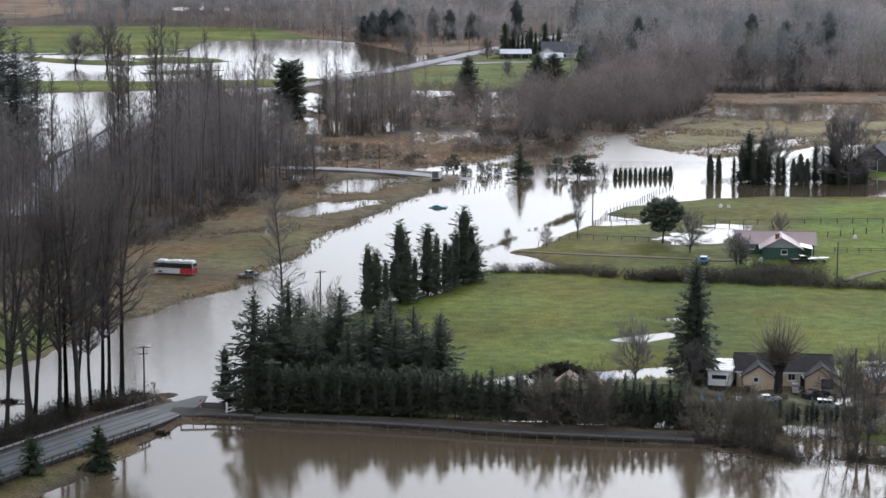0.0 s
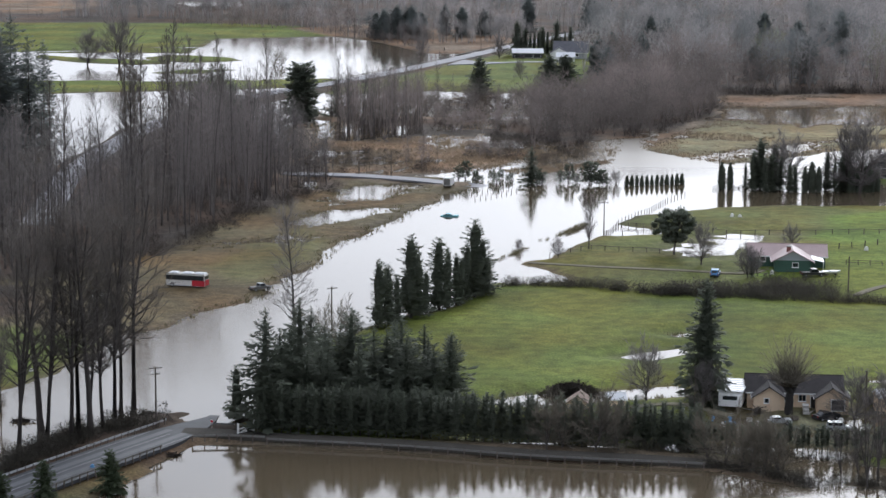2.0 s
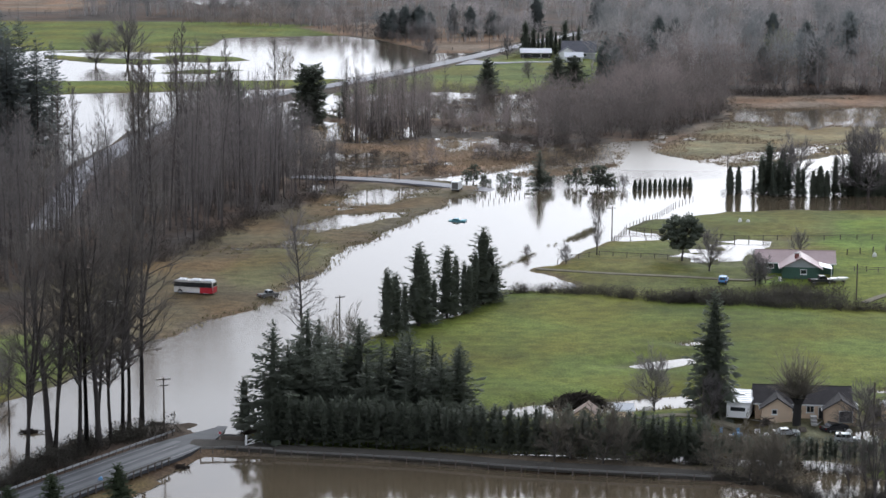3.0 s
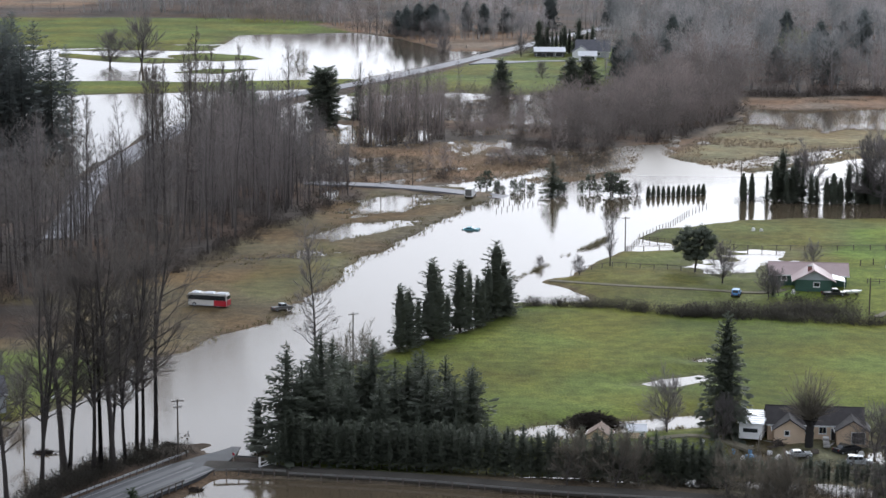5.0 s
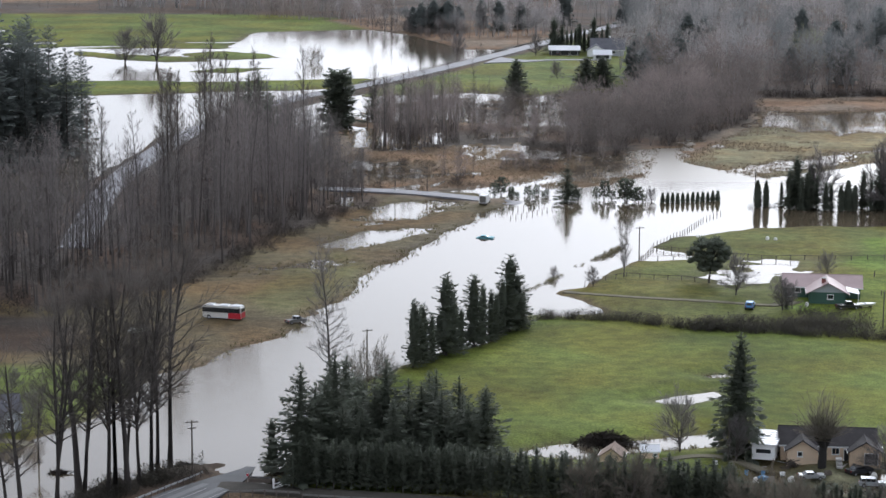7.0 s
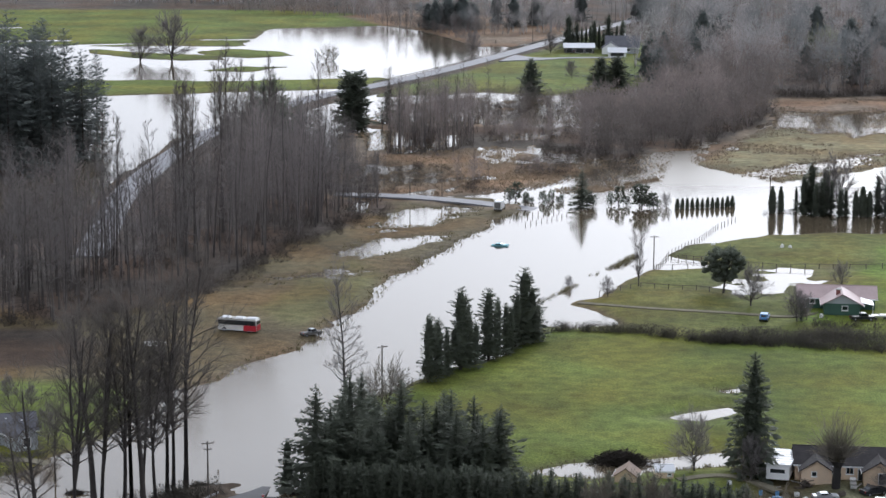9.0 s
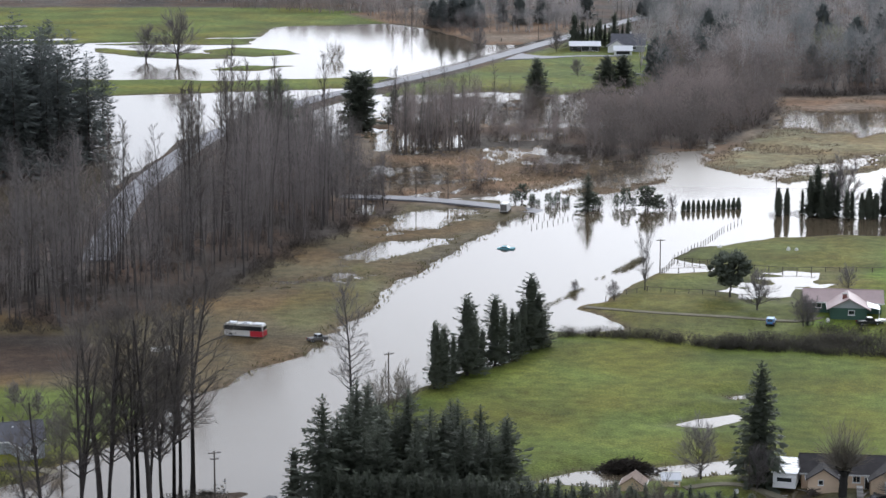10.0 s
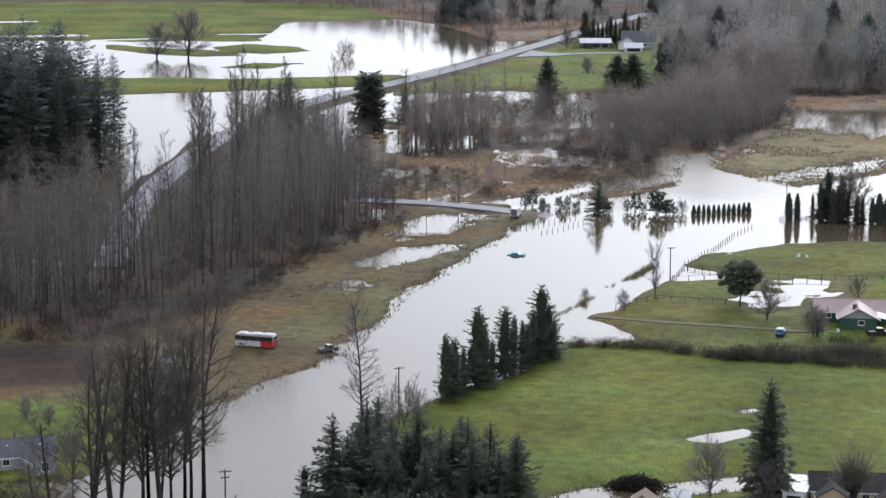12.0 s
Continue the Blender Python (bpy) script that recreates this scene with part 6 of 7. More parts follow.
def fence(points, gap, h, label, rails=2, r=0.09, seed=1, group="farm fences"):
    rr = random.Random(seed)
    ax, ay = points[0]
    ob = thing("fence", pose(ax, ay, 0), label, "fence", group)
    post = Shape().tube((0, 0, -0.5), (0, 0, h), r, r * 0.85, 6).mesh("post", M["post"])
    last = None
    for (x0, y0), (x1, y1) in zip(points, points[1:]):
        n = max(1, round(math.hypot(x1 - x0, y1 - y0) / gap))
        for k in range(n):
            x, y = x0 + (x1 - x0) * k / n, y0 + (y1 - y0) * k / n
            z = max(ground_z(x, y), -0.35)
            o = part("post", post, None, ob)
            o.matrix_basis = pose(x - ax, y - ay, z, rr.uniform(-4, 4), rr.uniform(-4, 4), rr.uniform(0, 90))
            here = Vector((x - ax, y - ay, z))
            if last is not None:
                for q in range(rails):
                    up = Vector((0, 0, h * (0.9 - 0.42 * q)))
                    part("rail", Shape().tube(last + up, here + up, 0.05, 0.05, 4), M["post"], ob)
            last = here
    return ob


fence([(29.5, 556), (34, 577), (42, 597), (50, 622), (57, 637)], 2.6, 1.3, "leaning timber fence running into the flood", 0, 0.11, 3)
fence([(34.5, 574), (40, 571), (46, 569)], 2.4, 1.2, "timber rail fence on the lawn's edge", 2, 0.1, 4)
fence([(30, 559), (38, 561.5), (46, 562), (60, 561.5), (74, 561), (90, 559.5), (112, 557)], 3.6, 1.3, "weathered timber post fence across the lawn", 1, 0.13, 5)
fence([(15, 525), (25, 532.5), (38, 530.5), (47, 526.5), (56, 528)], 3.2, 1.2, "low timber post fence beside the lawn pond", 1, 0.1, 6)
fence([(82, 512), (90, 511), (100, 510), (112, 508)], 3.0, 1.2, "short timber fence in the green pasture", 2, 0.1, 7)
fence([(84, 536), (94, 541), (106, 544)], 4.0, 1.4, "sparse timber posts on green pasture", 0, 0.16, 8)
fence([(-9, 629), (-4, 634), (2, 641), (8, 649)], 2.6, 1.5, "drowned fence posts in flood water", 0, 0.1, 9)
fence([(-3, 622), (3, 630), (10, 641)], 2.8, 1.3, "drowned fence posts beyond the sunken car", 0, 0.1, 10)
fence([(-33, 1100), (-26, 1150), (-20, 1190)], 12, 1.6, "dark posts beside the far flooded field", 0, 0.25, 11)


# ---- buildings ----
def house(name, m, w, d, eave, ridge, wall, roof, label, windows=(), doors=(), over=0.4, gable=None, category="house"):
    """A gabled building with its ridge along local x. windows, doors: (face, along, height, width, tall), face n, s, e or w."""
    ob = thing(name, m, label, category)
    hx, hy = w / 2, d / 2
    body = Shape()
    ends = [[(x, -hy, -0.6), (x, hy, -0.6), (x, hy, eave), (x, 0, ridge), (x, -hy, eave)] for x in (-hx, hx)]
    body.rings(ends)
    part("wall", body, wall, ob)
    if gable:
        for x, s in ((-hx, -1), (hx, 1)):
            part("gable", Shape().rings([[(x + s * q, -hy, eave), (x + s * q, hy, eave), (x + s * q, 0, ridge)] for q in (0.004, 0.05)]), gable, ob, "paler boarded gable")
    slope = math.atan2(ridge - eave, hy)
    for s in (-1, 1):
        drop = over * math.tan(slope)
        low, high = (s * (hy + over), eave - drop), (0, ridge)
        up = 0.22
        rings = [[(x, low[0], low[1] + 0.02), (x, high[0], high[1] + 0.02), (x, high[0], high[1] + up), (x, low[0], low[1] + up)] for x in (-hx - over, hx + over)]
        part("roof", Shape().rings(rings), roof, ob)
        part("fascia", Shape().box((0, s * (hy + over + 0.03), low[1] + 0.08), (w + 2 * over, 0.06, 0.24)), M["white"], ob)
    part("ridge_cap", Shape().tube((-hx - over, 0, ridge + 0.2), (hx + over, 0, ridge + 0.2), 0.12, 0.12, 6), roof, ob)
    for group, kind in ((windows, "window"), (doors, "door")):
        for face, along, z, ww, hh in group:
            turn = {"s": 0.0, "e": math.pi / 2, "n": math.pi, "w": -math.pi / 2}[face]
            out = hy if face in "ns" else hx
            c, s = math.cos(turn), math.sin(turn)
            px, py = along * c + out * s, along * s - out * c
            wo = part(kind, Shape(), M["white"], ob)
            fr = Shape()
            for bx, bz, bw, bh in ((0, hh / 2, ww + 0.2, 0.12), (0, -hh / 2, ww + 0.2, 0.12), (-ww / 2, 0, 0.12, hh), (ww / 2, 0, 0.12, hh)):
                fr.box((px + bx * c, py + bx * s, z + bz), (bw, 0.16, bh), turn)
            wo.data = fr.mesh(kind, M["white"])
            n = 2 if kind == "window" and ww > 1.0 else 1
            for k in range(n):
                bx = (k - (n - 1) / 2) * ww / n
                # black leaves also stand for shade inside the garage, carport and tent
                part("pane" if kind == "window" else "leaf", Shape().box((px + bx * c, py + bx * s, z), (ww / n - 0.08, 0.09, hh - 0.06), turn), M["glass"] if kind == "window" else M["black"], wo)
            if kind == "window":
                part("sill", Shape().box((px + 0.08 * s, py - 0.08 * c, z - hh / 2 - 0.1), (ww + 0.3, 0.22, 0.08), turn), M["white"], wo)
    return ob


def chimney(x, y, z0, z1, parent, s=0.9):
    ob = part("chimney", Shape().box((x, y, (z0 + z1) / 2), (s, s, z1 - z0)), M["brick"], parent, "red brick chimney")
    part("cap", Shape().box((x, y, z1 + 0.08), (s + 0.2, s + 0.2, 0.16)), M["concrete"], ob)


# tan house among the puddles
house("farm_house", pose(51.5, 371.5, 0.75, 0, 0, -4), 15.6, 7.0, 2.6, 4.7, M["stucco"], M["shingle"], "tan stucco house under a long dark shingle roof", [("s", -1.8, 1.7, 1.0, 1.0), ("s", 1.2, 1.7, 1.2, 1.1)], [("s", 3.0, 1.05, 0.9, 2.0)])
house("house_wing", pose(46.9, 368.4, 0.95, 0, 0, 86), 5.6, 5.0, 2.1, 3.7, M["stucco"], M["shingle"], "tan stucco gabled wing with one small window", [("w", -0.4, 1.5, 0.8, 0.8)])
ge = house("garage_wing", pose(57.2, 368.0, 0.95, 0, 0, 86), 6.0, 5.2, 2.1, 3.7, M["boards"], M["shingle"], "tan boarded gabled wing with a black panel for the garage's shade", (), [("w", 0.9, 0.95, 2.2, 1.9)])
part("steps", Shape().box((-3.7, 4.4, 1.0), (1.6, 1.0, 0.3)).box((-4.6, 4.4, 0.6), (1.6, 1.0, 0.3)).box((-5.4, 4.4, 0.2), (1.6, 1.0, 0.3)), M["concrete"], ge, "pale leaning steps")

# white lean-to and clutter
camper = thing("camper_trailer", pose(41.4, 370.6, 0.8, 0, 0, 77) @ Matrix.Diagonal((1.35, 1.5, 1.1, 1)), "white weathered camper trailer with a ribbed roof", "trailer")
part("body", Shape().rings([[(-3.6, -1.25, 0.5), (3.4, -1.25, 0.5), (3.6, -1.25, 1.2), (3.3, -1.25, 2.75), (-3.3, -1.25, 2.75), (-3.6, -1.25, 2.2)], [(-3.6, 1.25, 0.5), (3.4, 1.25, 0.5), (3.6, 1.25, 1.2), (3.3, 1.25, 2.75), (-3.3, 1.25, 2.75), (-3.6, 1.25, 2.2)]]), M["white"], camper)
part("roof", Shape().box((0, 0, 2.86), (7.4, 2.9, 0.16), 0, 0.05), M["white_metal"], camper)
part("roof_vent", Shape().box((0.6, 0, 3.0), (0.6, 0.6, 0.18), 0, 0.04), M["white"], camper)
for k in range(7):
    part("roof_rib", Shape().box((-3.3 + 1.1 * k, 0, 2.97), (0.07, 2.86, 0.05)), M["steel"], camper)
for wx in (-2.0, 0.3, 2.2):
    part("window", Shape().box((wx, 1.26, 1.7), (1.0, 0.05, 0.6), 0, 0.01), M["glass"], camper)
part("window", Shape().box((-3.58, 0, 1.8), (0.06, 1.6, 0.6)), M["glass"], camper, "dark end window")
for wx in (-0.6, 0.4):
    for wy in (-1.15, 1.15):
        part("wheel", Shape().tube((wx, wy - 0.12, 0.2), (wx, wy + 0.12, 0.2), 0.36, 0.36, 12), M["rubber"], camper)

# sheds
house("shed", pose(15.6, 366.5, 0.6, 0, 0, 80), 4.0, 3.8, 1.2, 2.5, M["boards"], M["tan_roof"], "small shed with a brown steep roof", (), [("e", 0, 0.6, 1.0, 1.1)], 0.3, category="shed")
house("shed", pose(21.8, 369.0, 0.6, 0, 0, 4), 3.0, 2.4, 1.3, 2.0, M["stucco"], M["white_metal"], "small cream shed with a pale metal roof", [("s", 0.8, 0.8, 0.6, 0.4)], (), 0.2, category="shed")
house("shed", pose(67.1, 368.2, 0.8, 0, 0, 3), 5.0, 4.0, 2.2, 3.0, M["boards"], M["white_metal"], "tan boarded shed with a pale flat roof beside the yard", [("s", -1.0, 1.3, 0.7, 0.6)], [("s", 1.0, 0.9, 0.8, 1.7)], 0.25, category="shed")

# green farmhouse
house("farm_house", pose(68.5, 512.5, 0.95, 0, 0, -5), 17.0, 8.0, 2.5, 4.4, M["green_wall"], M["pink_metal"], "green farmhouse under a dusty pink metal roof", [("s", -5.5, 1.6, 1.2, 1.1), ("s", -2.5, 1.6, 1.2, 1.1)], [("s", -7.4, 1.0, 0.9, 2.0)], 0.6, M["dark_wall"])
fw = house("house_wing", pose(68.8, 505.5, 0.95, 0, 0, 85), 8.0, 8.0, 2.5, 4.6, M["green_wall"], M["pink_metal"], "green gabled wing with a white framed window", [("w", 0.6, 1.5, 1.3, 1.0)], (), 0.8, M["grey_wall"])
part("porch_roof", Shape().rings([[(x, -4.3, 2.6), (x, -4.3, 2.74), (x, -7.0, 2.2), (x, -7.0, 2.06)] for x in (-3.2, 4.4)]), M["white_metal"], fw, "pale metal porch roof")
for wx in (-3.0, 4.2):
    part("porch_post", Shape().tube((wx, -6.8, -0.4), (wx, -6.8, 2.1), 0.08, 0.08, 6), M["white"], fw)
chimney(-2.0, 0.9, 3.0, 5.3, fw)

# grey house in the garden
lh = house("garden_house", pose(-93.4, 385.6, 0.8, 0, 0, 20), 11.0, 7.5, 2.5, 4.6, M["grey_wall"], M["shingle_grey"], "pale grey house under a slate-grey shingle roof", [("s", -3.0, 1.5, 1.2, 1.1)], (), 0.5)
house("house_wing", pose(-89.2, 381.2, 0.8, 0, 0, 128), 5.0, 4.2, 2.5, 4.2, M["grey_wall"], M["shingle_grey"], "pale grey gabled wing with a tall window", [("w", 0, 1.4, 1.4, 1.6)], (), 0.4)
for k, (vx, vy) in enumerate(((-2.5, -1.6), (0.5, -1.2), (3.2, -1.8), (2.2, -2.6))):
    part("skylight", Shape().box((vx, vy, 4.6 + vy * 0.56 + 0.26), (0.35, 0.35, 0.1)), M["white"], lh, "small white roof vent")
part("flue", Shape().tube((-1.0, 0.4, 4.3), (-1.0, 0.4, 5.8), 0.12, 0.12, 8), M["black"], lh)

# far farmstead
# carport bays: closed wall with black panels in place of inner shade
house("carport", pose(20.0, 1127, 1.15, 0, 0, 2), 14.5, 7.5, 2.7, 4.3, M["dark_wall"], M["white_metal"], "carport with black panels for shaded bays under a white metal roof", (), [("s", -4.4, 1.2, 4.0, 2.3), ("s", 0.2, 1.2, 4.0, 2.3), ("s", 4.6, 1.2, 3.6, 2.3)], 0.6, category="carport")
fb = house("far_house", pose(41.5, 1128, 1.15, 0, 0, -3), 16.0, 12.0, 3.2, 8.0, M["grey_wall"], M["shingle_grey"], "far grey house with a steep slate roof", [("s", -4, 1.8, 1.6, 1.3), ("s", 3, 1.8, 1.6, 1.3)], (), 0.7)
house("house_wing", pose(35.5, 1121, 1.15, 0, 0, 88), 7.0, 8.5, 3.0, 5.6, M["white"], M["shingle_grey"], "white gabled wing of the far house", [("w", 0, 1.7, 1.6, 1.3)], (), 0.5)
part("chimney", Shape().box((1.0, 0.6, 8.4), (0.9, 0.9, 1.6)), M["white"], fb, "pale chimney")
# the tent's mouth is a black panel for the shade within
house("canopy_tent", pose(38.2, 1108, 1.15, 0, 0, 0), 8.5, 5.5, 2.2, 4.0, M["white"], M["white_metal"], "white peaked canopy tent on the far lawn", (), [("s", 0, 1.1, 6.5, 1.9)], 0.5, category="tent")
rb = house("field_barn", pose(121, 676, 0.6, 0, 0, 60), 12.0, 9.0, 4.0, 7.5, M["dark_wall"], M["shingle_grey"], "dark boarded barn with a grey roof on wet pasture", [("s", 2.0, 2.4, 1.0, 1.0)], [("w", 0.0, 1.4, 2.6, 2.8)], 0.6, category="barn")


# ---- vehicles ----
def wheels(ob, xs, y, r, wide=0.24):
    for x in xs:
        for s in (-1, 1):
            tyre = part("wheel", Shape().tube((x, s * y - wide / 2, r), (x, s * y + wide / 2, r), r, r, 14), M["rubber"], ob)
            part("rim", Shape().tube((x, s * (y + wide / 2 - 0.02), r), (x, s * (y + wide / 2 + 0.015), r), r * 0.58, r * 0.55, 10), M["rim"], tyre)


def profile(points, half, tuck=0.06):
    """A body from its side view, narrowed a little at the edges."""
    low = [(x, -half + tuck, z) for x, z in points]
    a = [(x * 0.985, -half, z) for x, z in points]
    b = [(x * 0.985, half, z) for x, z in points]
    high = [(x, half - tuck, z) for x, z in points]
    return Shape().rings([low, a, b, high])


def car(m, paint, label, kind="suv", name="car", group="", cab_paint=None):
    ob = thing(name, m, label, "car", group)
    ln, half = (4.6, 0.9) if kind != "pickup" else (5.2, 0.95)
    hx = ln / 2
    part("body", profile([(-hx, 0.42), (hx, 0.42), (hx + 0.03, 0.7), (hx - 0.08, 0.98), (-hx + 0.05, 1.02), (-hx - 0.02, 0.75)], half), paint, ob)
    if kind == "suv":
        cab = [(-hx + 0.12, 1.0), (hx - 1.25, 0.98), (hx - 1.75, 1.68), (-hx + 0.35, 1.72)]
    elif kind == "sedan":
        cab = [(-hx + 0.7, 1.0), (hx - 1.2, 0.98), (hx - 2.0, 1.42), (-hx + 1.35, 1.42)]
    else:
        cab = [(-0.55, 1.0), (hx - 1.25, 0.98), (hx - 1.8, 1.72), (-0.4, 1.74)]
    part("cabin", profile(cab, half - 0.1, 0.12), cab_paint or paint, ob)
    x0, x1, z1 = cab[3][0], cab[2][0], cab[2][1]
    n = 3 if kind == "suv" else 2
    for s in (-1, 1):
        for k in range(n):
            w = (x1 - x0) / n
            part("side_window", Shape().box((x0 + w * (k + 0.5), s * (half - 0.1), (z1 + 1.02) / 2 + 0.02), (w - 0.12, 0.05, z1 - 1.18)), M["glass"], ob)
    for xa, xb in ((cab[1][0], cab[2][0]), (cab[0][0], cab[3][0])):
        t = 0.025 if xa > 0 else -0.025
        part("windscreen", Shape().rings([[(xa + t + (xb - xa) * f, y, 1.0 + (z1 - 1.0) * f) for f, y in ((0.12, -half + 0.28), (0.12, half - 0.28), (0.88, half - 0.34), (0.88, -half + 0.34))], [(xa + 2 * t + (xb - xa) * f, y, 1.0 + (z1 - 1.0) * f + 0.02) for f, y in ((0.12, -half + 0.28), (0.12, half - 0.28), (0.88, half - 0.34), (0.88, -half + 0.34))]]), M["glass"], ob)
    if kind == "pickup":
        part("bed", Shape().box((-1.6, 0, 1.0), (1.8, 1.5, 0.06)), M["black"], ob)
    for x in (-hx - 0.02, hx + 0.03):
        part("bumper", Shape().box((x, 0, 0.52), (0.14, 2 * half - 0.1, 0.2), 0, 0.03), M["black"], ob)
    for s in (-1, 1):
        part("headlight", Shape().box((hx, s * (half - 0.25), 0.78), (0.08, 0.3, 0.16)), M["lamp_clear"], ob)
        part("tail_light", Shape().box((-hx, s * (half - 0.15), 0.85), (0.08, 0.18, 0.24)), M["lamp_red"], ob)
    wheels(ob, (-hx + 0.85, hx - 0.85), half - 0.1, 0.36)
    return ob


def bus(m):
    ob = thing("bus", m, "white and red transit bus stranded on brown meadow", "bus")
    hx, half = 4.45, 1.25
    part("body", profile([(-hx, 0.38), (hx, 0.38), (hx + 0.06, 1.2), (hx - 0.05, 2.75), (hx - 0.3, 2.95), (-hx + 0.25, 2.95), (-hx, 2.75)], half, 0.14), M["bus_white"], ob)
    for s in (-1, 1):
        part("red_panel", Shape().box((2.95, s * half, 0.98), (2.9, 0.05, 1.2)), M["red"], ob, "red painted rear quarter")
        part("window_band", Shape().box((-0.1, s * half, 2.1), (8.6, 0.03, 1.0)), M["black"], ob, "black band round the windows")
        for k in range(7):
            part("window", Shape().box((-3.65 + 1.17 * k, s * (half + 0.012), 2.12), (1.08, 0.04, 0.8)), M["glass"], ob)
        part("skirt", Shape().box((-0.2, s * half, 0.42), (8.4, 0.04, 0.14)), M["steel"], ob)
    part("red_end", Shape().box((hx + 0.02, 0, 1.05), (0.08, 2.3, 1.2)), M["red"], ob, "red painted end panel")
    part("windscreen", Shape().box((-hx - 0.01, 0, 2.0), (0.06, 2.2, 1.3)), M["glass"], ob)
    part("rear_window", Shape().box((hx + 0.02, 0, 2.2), (0.06, 2.0, 0.75)), M["glass"], ob)
    for x, w in ((-2.9, 1.7), (0.3, 2.0), (3.1, 2.2)):
        part("roof_unit", Shape().box((x, 0, 3.05), (w, 1.6, 0.26), 0, 0.08), M["white_metal"], ob, "pale roof unit")
    part("door", Shape().box((3.75, half + 0.04, 1.35), (0.95, 0.05, 2.0)), M["glass"], ob)
    for s in (-1, 1):
        part("mirror", Shape().box((-hx - 0.15, s * 1.4, 2.3), (0.12, 0.2, 0.4)), M["black"], ob)
        part("tail_light", Shape().box((hx + 0.04, s * 1.0, 1.4), (0.06, 0.2, 0.3)), M["lamp_red"], ob)
        part("headlight", Shape().box((-hx - 0.02, s * 0.95, 0.8), (0.06, 0.35, 0.2)), M["lamp_clear"], ob)
    wheels(ob, (-3.0, 2.6), half - 0.15, 0.48, 0.3)
    return ob


def on_ground(x, y, turn, up=0.0, tip=0.0, roll=0.0):
    return pose(x, y, max(ground_z(x, y), 0.02) + up, roll, tip, turn)


bus(on_ground(-63.9, 479.8, -14))
car(on_ground(-48.0, 477.0, 38) @ Matrix.Scale(0.9, 4), M["dull_steel"], "weathered grey pickup with a pale cab stranded on the spit", "pickup", "pickup_truck", cab_paint=M["silver"])
car(pose(-9.4, 589.2, -0.68, 2, -3, -12), M["teal"], "teal sedan sunk to its windows in flood water", "sedan")
car(on_ground(50.7, 495.8, 78), M["blue"], "bright blue hatchback parked on wet lawn", "suv")
car(on_ground(47.2, 357.4, 6) @ Matrix.Scale(0.92, 4), M["silver"], "silver sedan parked in the flooded yard", "sedan")
car(on_ground(56.6, 354.8, -6) @ Matrix.Scale(0.92, 4), M["silver"], "silver sport utility car with dark windows in the yard", "suv")
car(on_ground(72.2, 496.5, 8), M["black"], "dark pickup parked below the green farmhouse", "pickup", "pickup_truck")
car(on_ground(17, 1122, 88, 0.3), M["black"], "dark car in the far carport", "suv")
car(on_ground(55.6, 362.0, 30), M["black"], "dark car before the open garage", "sedan")

tk = thing("box_truck", on_ground(-10.6, 644.5, 78, 0.1), "white box truck stranded where the road floods", "truck")
part("box", Shape().box((-0.6, 0, 1.75), (3.8, 2.2, 2.2), 0, 0.08), M["white"], tk)
part("cab", profile([(1.3, 0.5), (3.2, 0.5), (3.25, 1.1), (2.5, 1.25), (2.1, 2.0), (1.3, 2.05)], 0.98, 0.1), M["white"], tk)
part("windscreen", Shape().rings([[(2.14, -0.8, 1.95), (2.14, 0.8, 1.95), (2.52, 0.85, 1.28), (2.52, -0.85, 1.28)], [(2.18, -0.8, 1.98), (2.18, 0.8, 1.98), (2.56, 0.85, 1.31), (2.56, -0.85, 1.31)]]), M["glass"], tk)
part("rear_door", Shape().box((-2.51, 0, 1.7), (0.05, 1.8, 1.8)), M["dull_steel"], tk)
part("bumper", Shape().box((-2.55, 0, 0.5), (0.16, 2.1, 0.2)), M["black"], tk)
wheels(tk, (-1.6, 2.3), 0.95, 0.4)

boat = thing("boat", on_ground(-79.6, 464.4, 24), "upturned white boat lying in brown grass", "boat")
part("hull", Shape().rings([[(x, y * w, z * h) for y, z in ((-1, 0), (-0.85, 0.55), (-0.4, 0.95), (0, 1.05), (0.4, 0.95), (0.85, 0.55), (1, 0))] for x, w, h in ((-2.4, 0.8, 0.75), (-1.2, 1.0, 0.8), (0.4, 1.0, 0.85), (1.6, 0.7, 0.75), (2.5, 0.12, 0.4))]), M["wool"], boat)
part("keel", Shape().box((0, 0, 0.82), (4.6, 0.1, 0.14)), M["white"], boat)

skiff = thing("skiff", on_ground(76.5, 498.0, 15, 0.3), "white skiff on blocks beside the farmhouse", "boat")
part("hull", Shape().rings([[(x, y * w, 0.7 - z * h) for y, z in ((-1, 0), (-0.8, 0.5), (0, 0.9), (0.8, 0.5), (1, 0))] for x, w, h in ((-2.0, 0.8, 0.7), (0.4, 0.95, 0.75), (1.4, 0.6, 0.65), (2.2, 0.1, 0.3))]), M["white"], skiff)
part("bench", Shape().box((-0.4, 0, 0.72), (0.3, 1.6, 0.06)), M["post"], skiff)
part("cradle", Shape().box((-1.2, 0, -0.1), (0.2, 1.6, 0.4)).box((1.0, 0, -0.1), (0.2, 1.4, 0.4)), M["post"], skiff)


# ---- small things ----
gate = thing("gate", pose(-37.4, 347.6, 0.7, 0, 0, 50), "white timber gate standing open beside the hedge", "gate")
for x in (-1.7, 1.7):
    part("post", Shape().box((x, 0, 0.6), (0.28, 0.28, 2.2), 0, 0.03), M["white"], gate)
for z in (0.15, 0.8):
    part("rail", Shape().box((0, 0, z), (3.2, 0.08, 0.14)), M["white"], gate)
part("brace", Shape().tube((-1.6, 0, 0.1), (1.6, 0, 0.95), 0.07, 0.07, 4), M["white"], gate)

